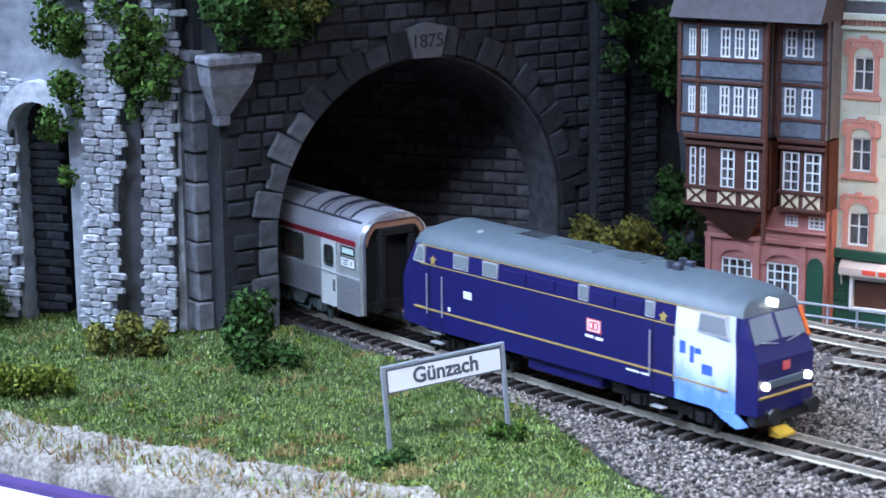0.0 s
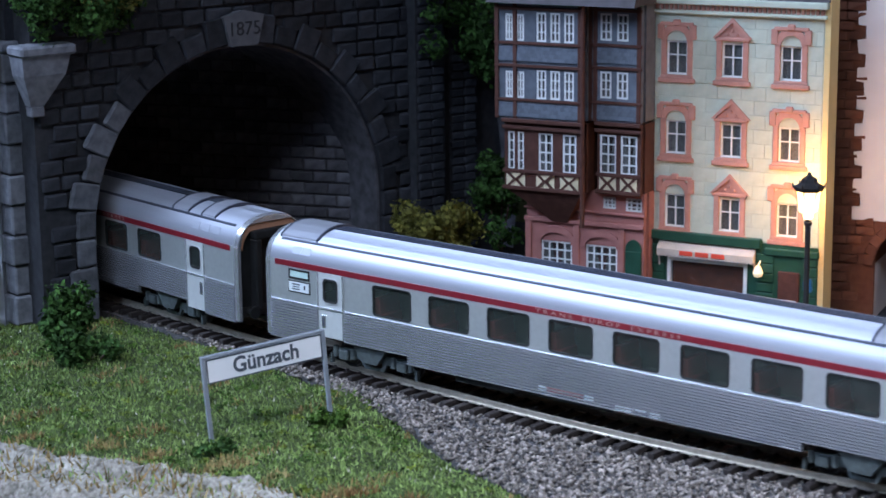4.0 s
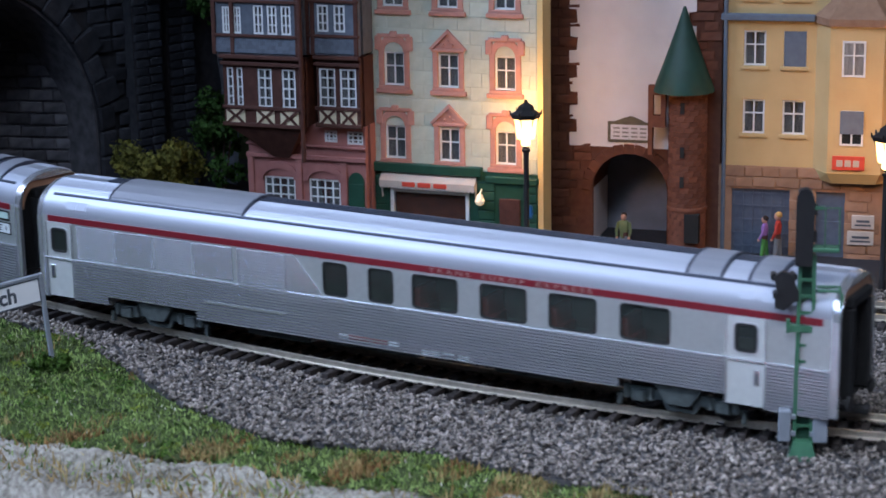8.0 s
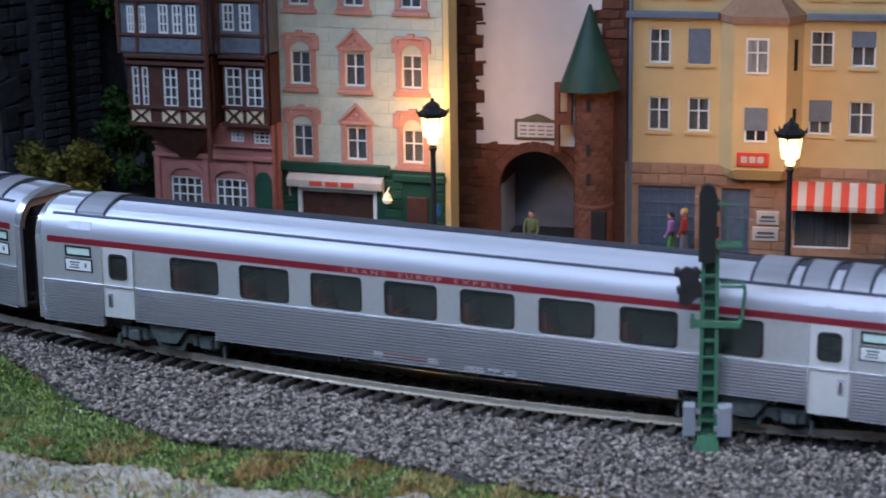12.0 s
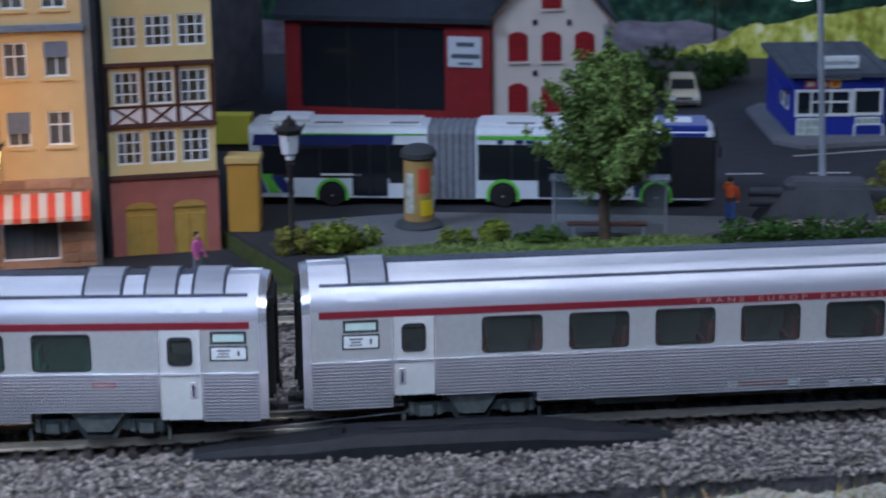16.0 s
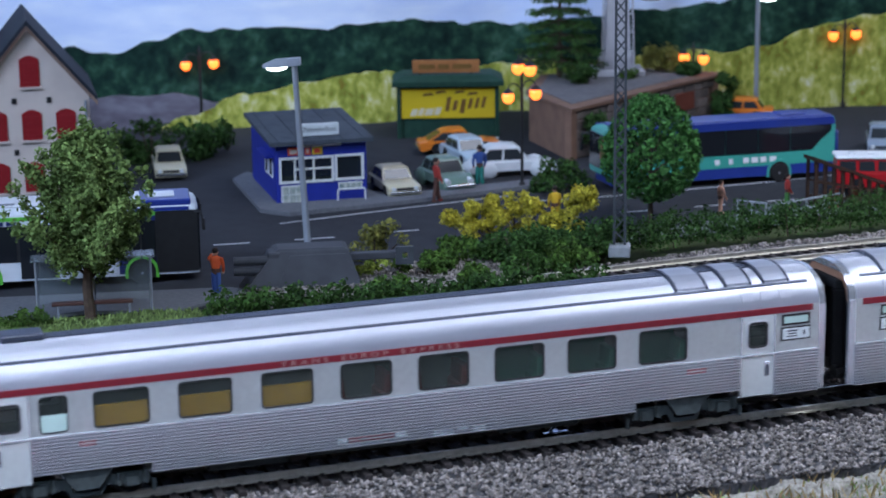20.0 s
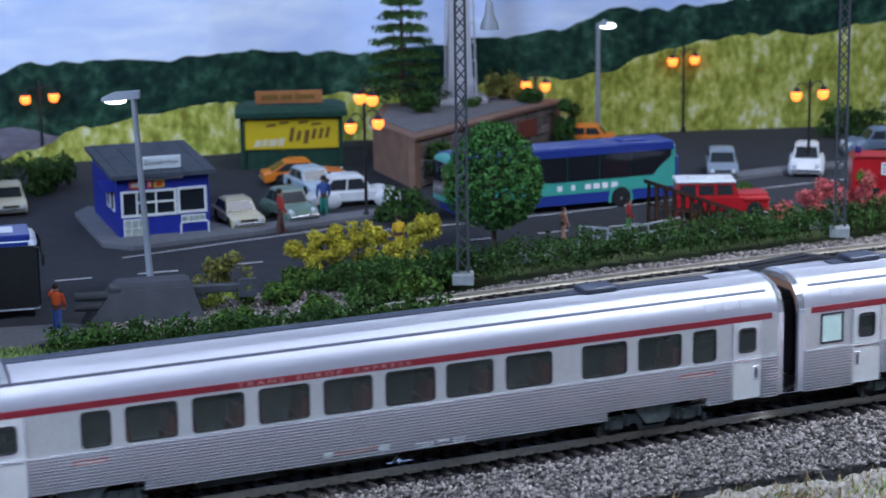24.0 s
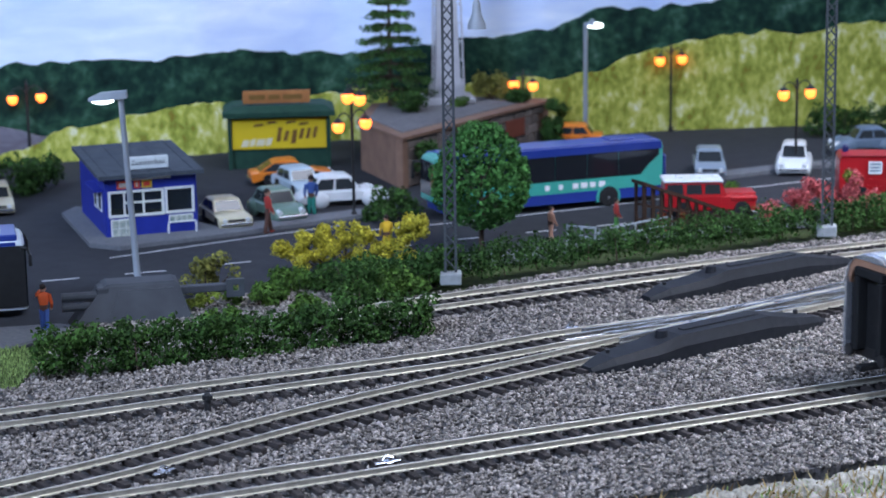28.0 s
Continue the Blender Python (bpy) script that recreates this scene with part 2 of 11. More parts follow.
def smooth_path(points, n=40):
    """A soft curve through a few points."""
    p = [Vector(q) for q in points]
    p = [2 * p[0] - p[1]] + p + [2 * p[-1] - p[-2]]
    out = []
    for i in range(1, len(p) - 2):
        a, b, c, d = p[i - 1:i + 3]
        for k in range(n):
            t = k / n
            out.append(tuple(0.5 * (2 * b + (c - a) * t + (2 * a - 5 * b + 4 * c - d) * t * t + (3 * b - a - 3 * c + d) * t ** 3)))
    return out + [tuple(p[-2])]


def rail_mesh(name, points, side, top=0.0):
    """A flat-bottomed rail swept along a path, side metres to its left."""
    x, y, h = resample(points, 0.006)
    prof = [(-0.95, -2.5), (-0.95, -2.1), (-0.3, -1.8), (-0.3, -0.7), (-0.5, -0.5), (-0.5, -0.1), (-0.35, 0), (0.35, 0), (0.5, -0.1), (0.5, -0.5),
            (0.3, -0.7), (0.3, -1.8), (0.95, -2.1), (0.95, -2.5)]
    sh = Shape()
    sh.rings([[((x[i] - math.sin(h[i]) * (side + u * MM)) * 1000, (y[i] + math.cos(h[i]) * (side + u * MM)) * 1000, v + top * 1000) for u, v in prof]
              for i in range(len(x))])
    return sh


def sleeper_mesh(length=30.0):
    sh = Shape()
    sh.box(-1.3, -length / 2, -4.6, 1.3, length / 2, -2.6, 0.25)
    for yy in (-8.25, 8.25):
        for s in (-1, 1):
            sh.box(-0.6, yy + s * 1.0, -2.6, 0.6, yy + s * 1.7, -2.0)
    return sh.mesh("sleeper", SLEEPER)


SLEEPER_MESH = sleeper_mesh()


def track(points, label, sleepers=True, skip=(), top=0.0, rails=(1, 1), pitch=0.0068, mesh=None):
    ob = thing("railway_track", pose(0, 0, 0), label, "railway track", "tracks of the station throat")
    for k, side in enumerate((0.00825, -0.00825)):
        if rails[k]:
            part("rail", rail_mesh("rail", points, side, top), RAIL, ob, "worn nickel-silver rail")
    if sleepers:
        x, y, h = resample(points, pitch)
        for i in range(len(x)):
            if any(a <= i * pitch <= b for a, b in skip):
                continue
            part("sleeper", mesh or SLEEPER_MESH, None, ob, at=Matrix.Translation((x[i], y[i], top)) @ Matrix.Rotation(h[i] + 0.02 * math.sin(i * 7.3), 4, "Z"))
    return ob


# other lines of the yard, as centre lines
BRANCH = smooth_path([(0.23, 0.6128), (0.30, 0.600), (0.40, 0.5825), (0.455, 0.578), (0.52, 0.5735), (0.60, 0.562), (0.70, 0.548), (0.82, 0.532), (1.1, 0.49)])
SIDING = smooth_path([(0.02, 0.84), (0.16, 0.772), (0.30, 0.713), (0.426, 0.656), (0.486, 0.634), (0.590, 0.594), (0.646, 0.579), (0.73, 0.55), (0.85, 0.515), (1.1, 0.44)])
LOOP = smooth_path([(0.60, 0.678), (0.650, 0.6625), (0.7145, 0.6415), (0.80, 0.611), (0.879, 0.5795), (1.0, 0.53), (1.2, 0.45)])
BACK = smooth_path([(-0.03, 0.905), (0.02, 0.868), (0.085, 0.83), (0.15, 0.80)])


# ---- ground ----
def sheet(name, points_xy, z, material, label, category, thick=6.0, kind="structure", bevel=0.0):
    """A flat slab with the outline given in metres."""
    sh = Shape()
    sh.prism([(x * 1000, y * 1000) for x, y in points_xy], z * 1000 - thick, z * 1000, "z")
    return solid(name, sh, material, pose(0, 0, 0), label, category, kind=kind)


GROUND_Z = -0.0125
sheet("ground", [(-3.2, 0.79), (-0.30, 0.745), (-0.235, 0.722), (-0.125, 0.683), (-0.02, 0.632), (0.105, 0.585), (0.35, 0.505), (0.545, 0.43), (0.72, 0.352), (0.95, 0.22), (1.4, -0.1), (3.4, -0.3),
                 (3.4, 2.6), (0.331, 2.6), (0.331, 0.787), (0.27, 0.791), (0.22, 0.806), (0.16, 0.836), (0.091, 0.869), (0.091, 2.6), (-3.2, 2.6)], GROUND_Z, SOIL, "dark green turf base of the layout", "ground", 40.0)


def scatter_in(poly, n, seed):
    """Random points in a polygon, as an array."""
    rng = np.random.default_rng(seed)
    p = np.array(poly)
    lo, hi = p.min(0), p.max(0)
    out = np.zeros((0, 2))
    while len(out) < n:
        q = rng.uniform(lo, hi, (n * 2, 2))
        inside = np.zeros(len(q), bool)
        j = len(p) - 1
        for i in range(len(p)):
            c = ((p[i, 1] > q[:, 1]) != (p[j, 1] > q[:, 1])) & (q[:, 0] < (p[j, 0] - p[i, 0]) * (q[:, 1] - p[i, 1]) / (p[j, 1] - p[i, 1] + 1e-12) + p[i, 0])
            inside ^= c
            j = i
        out = np.r_[out, q[inside]]
    return out[:n]


def raw_mesh(name, verts, faces, material, smooth=False):
    """A mesh from arrays: verts n x 3, faces m x k."""
    data = bpy.data.meshes.new(name)
    m, k = faces.shape
    data.vertices.add(len(verts))
    data.vertices.foreach_set("co", verts.astype(np.float32).ravel())
    data.loops.add(m * k)
    data.loops.foreach_set("vertex_index", faces.astype(np.int32).ravel())
    data.polygons.add(m)
    data.polygons.foreach_set("loop_start", np.arange(0, m * k, k, dtype=np.int32))
    data.update(calc_edges=True)
    data.materials.append(material)
    return data


def stones(points, z, size, seed, material, name="ballast_stones"):
    """Small broken stones, one uneven octahedron each."""
    rng = np.random.default_rng(seed)
    n = len(points)
    base = np.array([(1, 0, 0), (-1, 0, 0), (0, 1, 0), (0, -1, 0), (0, 0, 1), (0, 0, -1)], float)
    v = base[None] * rng.uniform(0.55, 1.25, (n, 6, 1)) + rng.normal(0, 0.18, (n, 6, 3))
    v *= (rng.uniform(0.6, 1.25, (n, 1, 1)) * size / 2) * np.array([1.1, 1.0, 0.75])
    a = rng.uniform(0, 2 * np.pi, n)
    b = rng.uniform(-0.6, 0.6, n)
    ca, sa, cb, sb = np.cos(a), np.sin(a), np.cos(b), np.sin(b)
    x, y, zz = v[..., 0], v[..., 1], v[..., 2]
    y, zz = y * cb[:, None] - zz * sb[:, None], y * sb[:, None] + zz * cb[:, None]
    x, y = x * ca[:, None] - y * sa[:, None], x * sa[:, None] + y * ca[:, None]
    zc = np.broadcast_to(z, (n,)) + rng.uniform(-0.25, 0.35, n) * size
    verts = np.stack([x + points[:, :1], y + points[:, 1:2], zz + zc[:, None]], -1).reshape(-1, 3)
    f = np.array([(0, 2, 4), (2, 1, 4), (1, 3, 4), (3, 0, 4), (2, 0, 5), (1, 2, 5), (3, 1, 5), (0, 3, 5)])
    faces = (f[None] + 6 * np.arange(n)[:, None, None]).reshape(-1, 3)
    return raw_mesh(name, verts, faces, material)


# ---- ballast ----
BED = [(-0.30, 0.985), (-0.235, 0.905), (-0.165, 0.838), (-0.092, 0.765), (-0.066, 0.722), (-0.05, 0.69), (-0.02, 0.655), (0.03, 0.638), (0.06, 0.614), (0.1, 0.589),
       (0.35, 0.508), (0.545, 0.433), (0.72, 0.355), (0.95, 0.224), (1.3, 0.0), (1.75, 0.0), (1.7, 0.30), (1.3, 0.45), (0.93, 0.602), (0.74, 0.668), (0.64, 0.690), (0.612, 0.64), (0.46, 0.693),
       (0.36, 0.722), (0.22, 0.785), (0.12, 0.842), (0.02, 0.895), (-0.05, 0.935), (-0.12, 0.99), (-0.2, 1.06)]
BED_Z = -0.0050
sheet("ballast_bed", BED, BED_Z, BALLAST_BED, "grey gravel bed glued under the tracks", "ballast", 9.0)


def bed_stones():
    """Loose gravel over the bed, lower between the sleepers and clear of the rails."""
    lines = [np.array(path_main(-0.55, 1.7, 0.003)), np.array(BRANCH)[::2], np.array(SIDING)[::2], np.array(LOOP)[::2], np.array(BACK)[::2]]
    near = [(-0.30, 0.985), (-0.17, 0.842), (-0.092, 0.762), (-0.066, 0.718), (-0.05, 0.688), (-0.02, 0.652), (0.03, 0.635), (0.06, 0.612), (0.1, 0.585), (0.35, 0.506), (0.545, 0.431),
            (0.72, 0.353), (0.86, 0.28), (1.0, 0.42), (1.0, 0.575), (0.74, 0.668), (0.64, 0.690), (0.612, 0.642), (0.46, 0.693), (0.36, 0.722), (0.22, 0.785), (0.12, 0.842), (0.02, 0.895),
            (-0.05, 0.935), (-0.12, 0.99), (-0.2, 1.06)]
    pts = scatter_in(near, 165000, 5)
    z = np.full(len(pts), BED_Z + 0.0009)
    keep = np.ones(len(pts), bool)
    for line in lines:
        d = np.full(len(pts), 9.0)
        for a in range(0, len(line), 40):
            seg = line[a:a + 40]
            d = np.minimum(d, np.hypot(pts[:, None, 0] - seg[None, :, 0], pts[:, None, 1] - seg[None, :, 1]).min(1))
        z[d < 0.0155] = BED_Z - 0.0003
        keep &= abs(d - 0.00825) > 0.0014
    mesh = stones(pts[keep], z[keep], 0.0020, 6, BALLAST)
    tagged(new("ballast_stones", mesh), "grey and brown model gravel between the tracks", "gravel", kind="stuff")


bed_stones()

track(path_main(-0.62, 2.9, 0.008), "single curved track of dark sleepers and worn silver rails", skip=[(2.2, 9.0)])
track(BRANCH, "branch line that joins the main track at a turnout", skip=[(0.0, 0.12)])
track(SIDING, "straight siding with dark sleepers beside a hedge")
track(LOOP, "rear line that runs along a low hedge")
track(BACK, "short rear line behind the main track at the houses")


# ---- the train ----
DOOR_SILVER = mat("door_silver", (0.63, 0.665, 0.66), (0.56, 0.59, 0.59), 400, 0.38, 0.3)
BRIGHT_RIM = mat("bright_door_rim", (0.66, 0.68, 0.7), (0.55, 0.57, 0.6), 300, 0.3, 0.6)
FRAME_DARK = mat("window_seal", (0.03, 0.032, 0.034), (0.02, 0.02, 0.02), 300, 0.5)
PALE_GLASS = mat("frosted_pale_green_glass", (0.5, 0.68, 0.63), (0.44, 0.6, 0.56), 300, 0.25)
BOARD = mat("white_destination_board", (0.7, 0.75, 0.76), (0.6, 0.65, 0.66), 600, 0.4)
PRINT = mat("dark_print", (0.08, 0.1, 0.12), (0.06, 0.07, 0.09), 500, 0.5)
INTERIOR = mat("coach_interior", (0.3, 0.33, 0.28), (0.2, 0.22, 0.19), 200, 0.8)
SEAT_RED = mat("seat_red_brown", (0.2, 0.05, 0.04), (0.12, 0.035, 0.03), 300, 0.8)
CURTAIN = mat("yellow_partition", (0.55, 0.33, 0.03), (0.45, 0.26, 0.02), 200, 0.6)
SEAT_GREEN = mat("seat_green", (0.05, 0.2, 0.12), (0.03, 0.13, 0.08), 200, 0.7)
LIP_TAN = mat("tan_roof_lip", (0.36, 0.2, 0.13), (0.3, 0.165, 0.105), 300, 0.6)
RED_PLATE = mat("red_plate", (0.26, 0.03, 0.035), (0.2, 0.025, 0.03), 300, 0.5)


def side_profile(z0, z1, y, ribs, proud):
    """A wall profile from z0 up to z1 with ribs like rolled corrugations, as (y, z) points, outside first."""
    pts = []
    step = (z1 - z0) / ribs
    for i in range(ribs):
        a = z0 + i * step
        pts += [(y, a), (y + proud, a + 0.22 * step), (y + proud, a + 0.68 * step), (y, a + 0.86 * step)]
    return pts + [(y, z1)]


ROOF_ARC = [(16.0, 38.2), (15.85, 39.6), (15.4, 41.2), (14.5, 43.0), (13.3, 44.5), (11.6, 45.9), (9.0, 47.3), (7.0, 48.0), (5.0, 48.5), (2.7, 48.85)]


def lettering(text, size, material, parent, at_mm, rx=90, rz=0, label="", thick=0.12, stretch=1.0, bold=0.0):
    """Writing with the built-in font as a flat mesh part; at_mm is its centre."""
    curve = bpy.data.curves.new("lettering", "FONT")
    curve.body, curve.size, curve.extrude, curve.align_x, curve.align_y = text, size * MM, thick * MM, "CENTER", "CENTER"
    curve.offset = bold * MM
    tmp = bpy.data.objects.new("lettering", curve)
    data = bpy.data.meshes.new_from_object(tmp)
    bpy.data.objects.remove(tmp)
    data.materials.clear()
    data.materials.append(material)
    data.transform(Matrix.Diagonal((stretch, 1, 1, 1)))
    ob = new("lettering", data)
    ob.parent = parent
    ob.matrix_basis = mm(*at_mm) @ pose(0, 0, 0, rx, 0, rz)
    return tagged(ob, label) if label else ob


def wheelset_mesh():
    sh = Shape()
    sh.rod((0, -9.5, 0), (0, 9.5, 0), 1.0, seg=8)
    for s in (-1, 1):
        ring = [(5.1, 7.0), (6.0, 7.0), (5.9, 7.6), (5.3, 7.7), (5.2, 9.6), (4.5, 9.7), (4.1, 9.2), (1.6, 9.0), (1.5, 10.2), (0.3, 10.2)]
        sh.rings([[(r * math.cos(2 * math.pi * i / 20), s * y, r * math.sin(2 * math.pi * i / 20)) for i in range(20)] for r, y in ring], caps=True)
        for k in range(4):
            a = math.pi * k / 2
            sh.box(2.6 * math.cos(a) - 0.5, s * 9.1, 2.6 * math.sin(a) - 0.5, 2.6 * math.cos(a) + 0.5, s * 9.5, 2.6 * math.sin(a) + 0.5)
    return sh.mesh("wheelset", WHEEL, smooth=True)


WHEELSET = wheelset_mesh()
WHEELS = []


def bogie(parent, x, base=28.0, radius=5.2, material=None):
    """A bogie with two wheelsets at x; the wheelsets are kept for turning."""
    frame_ = Shape()
    for s in (-1, 1):
        y = s * 12.2
        frame_.prism([(x - base / 2 - 6, 5.0), (x - base / 2 - 4, 7.6), (x - 5, 7.8), (x - 3.8, 3.0), (x + 3.8, 3.0), (x + 5, 7.8), (x + base / 2 + 4, 7.6), (x + base / 2 + 6, 5.0),
                      (x + base / 2 + 3, 3.8), (x + 6.2, 4.6), (x + 4.6, 1.6), (x - 4.6, 1.6), (x - 6.2, 4.6), (x - base / 2 - 3, 3.8)], y - 0.7, y + 0.7, "y")
        for k in (-1, 1):
            c = x + k * base / 2
            frame_.box(c - 2.3, y + s * 0.5, 3.4, c + 2.3, y + s * 2.0, 7.2, 0.4)
            for d in (-4.2, 4.2):
                frame_.rod((c + d, y + s * 1.0, 4.2), (c + d, y + s * 1.0, 8.2), 1.0, seg=8)
            frame_.box(c + k * 6.6 - 0.5, y - 1.2, 1.2, c + k * 6.6 + 0.5, y + 0.6, 5.0)
    frame_.box(x - 4, -12, 4.5, x + 4, 12, 8.0)
    b = part("bogie", frame_, material or UNDER, parent, "dark grey bogie frame" if material is None else "black bogie frame")
    for k in (-1, 1):
        w = part("wheelset", WHEELSET, None, b, at=mm(x + k * base / 2, 0, radius))
        WHEELS.append((w, (x + k * base / 2) * MM, radius * MM))
    return b


def corners(x0, z0, x1, z1, r, n=4):
    """The outline of a rectangle with round corners, as (x, z) points; r = 0 repeats the sharp ones."""
    out = []
    for cx, cz, a0 in ((x1 - r, z1 - r, 0), (x0 + r, z1 - r, 90), (x0 + r, z0 + r, 180), (x1 - r, z0 + r, 270)):
        for k in range(n + 1):
            a = radians(a0 + 90 * k / n)
            out.append((cx + r * math.cos(a), cz + r * math.sin(a)))
    return out


def ring_frame(outer, inner, y0, y1):
    """A frame between two outlines of equal length, from y0 to y1."""
    sh, n = Shape(), len(outer)
    verts = [(u, yy, v) for loop, yy in ((outer, y0), (inner, y0), (inner, y1), (outer, y1)) for u, v in loop]
    sh._add(verts, [(j * n + i, j * n + (i + 1) % n, ((j + 1) % 4) * n + (i + 1) % n, ((j + 1) % 4) * n + i) for j in range(4) for i in range(n)])
    return sh


def coach(label, windows, doors, pale, boards, tag_plates, lettered, hatches, louvres=(), slide=None, curtain=(), green=(), skirt=7.9, boxes=(), frosted=()):
    """A stainless express coach, 298 mm long. x runs forward; all lengths in mm."""
    ob = thing("railway_coach", pose(0, 0, 0), label, "railway coach", "coaches of the express train")
    half, y = 147.5, 16.2
    # walls, side by side: corrugated below, smooth doors, a window band with real openings
    arches = [(-119.0, -80.0), (80.0, 119.0)]
    cuts = sorted({-half, half, *[v for a in arches for v in a if not any(p < v < q for p, q in doors)], *[v for d in doors for v in d]})
    dw = 3.6
    for s in (-1, 1):
        def flat(x0, z0, x1, z1, out, depth=0.5, bevel=0.0):
            sh = Shape()
            return sh.box(x0, s * (y + out - depth), z0, x1, s * (y + out), z1, bevel)

        def strip(poly, x0, x1, thick=0.8):
            sh = Shape()
            sh.prism([(s * p, q) for p, q in poly] + [(s * (poly[-1][0] - thick), poly[-1][1]), (s * (poly[0][0] - thick), poly[0][1])], x0, x1, "x")
            return sh

        def frame_of(x0, z0, x1, z1, t, inn, out):
            sh = Shape()
            return holed(sh, x0, x1, z0, z1, [(x0 + t, z0 + t, x1 - t, z1 - t)], s * (y + inn), s * (y + out))
        for a, b in zip(cuts, cuts[1:]):
            mid = (a + b) / 2
            low = 11.0 if any(p < mid < q for p, q in arches) else skirt
            if any(p < mid < q for p, q in doors):
                sh = Shape()
                holed(sh, a + 0.15, b - 0.15, low + 0.6, 35.9, [(mid - dw, 25.0, mid + dw, 33.8)], s * (y - 0.4), s * (y + 0.2))
                door = part("door", sh, DOOR_SILVER, ob, "smooth silver folding door")
                k = 1 if mid > 0 else -1
                part("grab_panel", flat(mid + k * 3.6 - 1.0, 15.0, mid + k * 3.6 + 1.0, 20.0, 0.4, 0.3, 0.1), SILVER, door)
                part("grab_handle", flat(mid + k * 3.6 - 0.3, 15.8, mid + k * 3.6 + 0.3, 19.2, 0.75, 0.3, 0.05), ROOF_DARK, door)
                part("door_rib", flat(a + 0.9, 22.3, b - 0.9, 22.8, 0.45, 0.3), SILVER, door)
                part("window_rim", ring_frame(corners(mid - dw - 0.5, 24.5, mid + dw + 0.5, 34.3, 2.1), corners(mid - dw - 0.1, 24.9, mid + dw + 0.1, 33.9, 1.7), s * (y - 0.2), s * (y + 0.4)), BRIGHT_RIM, door)
                part("window_seal", ring_frame(corners(mid - dw - 0.1, 24.9, mid + dw + 0.1, 33.9, 1.69), corners(mid - dw + 0.7, 25.7, mid + dw - 0.7, 33.1, 1.0), s * (y - 0.3), s * (y + 0.3)), FRAME_DARK, door)
                part("door_pane", flat(mid - dw + 0.4, 25.4, mid + dw - 0.4, 33.4, -0.05, 0.15), COACH_GLASS, door)
                for e in (a + 0.15, b - 0.55):
                    part("hinge_strip", flat(e, low + 0.8, e + 0.4, 35.8, 0.6, 0.5), SILVER, door)
            else:
                n = 14 if low < 10 else 11
                part("corrugated_panel", strip(side_profile(low, 22.2, y, n, 0.85), a, b), SILVER, ob, "corrugated stainless lower wall")
        part("sill_bead", strip([(y, 22.2), (y + 0.62, 22.3), (y + 0.62, 22.8), (y, 22.95)], -half, half), SILVER, ob)
        small = lambda a, b: any(a - 1 < (c + d) / 2 < b + 1 for c, d in boards)
        pz = {q: 31.6 if small(*q) else 24.4 for q in pale}
        holes = [(a, 23.4, b, 35.2) for a, b in windows] + [(a, pz[(a, b)], b, 35.4) for a, b in pale] + [((a + b) / 2 - dw - 0.2, 24.8, (a + b) / 2 + dw + 0.2, 34.0) for a, b in doors]
        sh = Shape()
        holed(sh, -half, half, 22.95, 36.0, holes, s * (y - 0.8), s * y)
        part("window_band", sh, SILVER_PLAIN, ob, "smooth pale silver window band")
        for a, b in windows:
            tight = 0.05
            part("window_surround", ring_frame([(max(a, min(b, u)), max(23.4, min(35.2, v))) for u, v in corners(a - tight, 23.35, b + tight, 35.25, 0.0)], corners(a + 0.15, 23.55, b - 0.15, 35.05, 1.5), s * (y - 0.75), s * (y + 0.02)), SILVER_PLAIN, ob)
            wf = part("window_frame", ring_frame(corners(a + 0.16, 23.56, b - 0.16, 35.04, 1.49), corners(a + 0.6, 24.0, b - 0.6, 34.6, 1.1), s * (y - 0.7), s * (y + 0.14)), FRAME_DARK, ob)
            part("pane", flat(a + 0.4, 23.8, b - 0.4, 34.8, -0.35, 0.2), COACH_GLASS, wf, "dark tinted window pane")
            if (a, b) in frosted:
                part("frosted_pane", flat(a + 0.6, 24.0, b - 0.6, 29.2, -0.1, 0.2), PALE_GLASS, wf, "frosted lower half of the pane")
        for a, b in pale:
            z0 = pz[(a, b)]
            wf = part("window_frame", frame_of(a, z0, b, 35.4, 0.7, -0.6, 0.22), FRAME_DARK, ob)
            part("pane", flat(a + 0.6, z0 + 0.6, b - 0.6, 34.8, 0.05, 0.3), PALE_GLASS, wf, "frosted pale green pane")
        for a, b in boards:
            bd = part("destination_board", flat(a - 0.3, 26.4, b + 0.3, 31.0, 0.2, 0.3, 0.05), FRAME_DARK, ob)
            part("board_face", flat(a + 0.2, 26.9, b - 0.2, 30.5, 0.34, 0.2), BOARD, bd, "white destination board")
            c = (a + b) / 2
            for p, q, z0, z1 in ((-3.4, 0.6, 29.4, 29.9), (-3.0, 0.2, 28.5, 28.9), (-3.6, 0.4, 27.6, 28.0), (2.6, 3.3, 28.0, 29.6)):
                part("writing_bar", flat(c + p, z0, c + q, z1, 0.4, 0.1), PRINT, bd)
        for a, b, z in tag_plates:
            pl = part("number_plate", flat(a, z, b, z + 1.9, 0.66, 0.4), RED_PLATE, ob, "small dark red plate")
            part("plate_bar", flat(a + 1, z + 0.6, b - 1, z + 1.3, 0.72, 0.1), STRIPE_TEXT, pl)
        for a, b, z in ((10.0, 16.5, 8.6), (18.0, 22.0, 9.2), (23.5, 27.5, 8.6), (-21.5, -18.5, 9.9), (-2.5, 1.0, 9.7)):
            part("data_panel", flat(a, z, b, z + 1.2, 0.55, 0.4), BOARD, ob)
        part("data_strip", flat(-18.0, 9.8, -3.0, 11.0, 0.56, 0.4), RED_PLATE, ob)
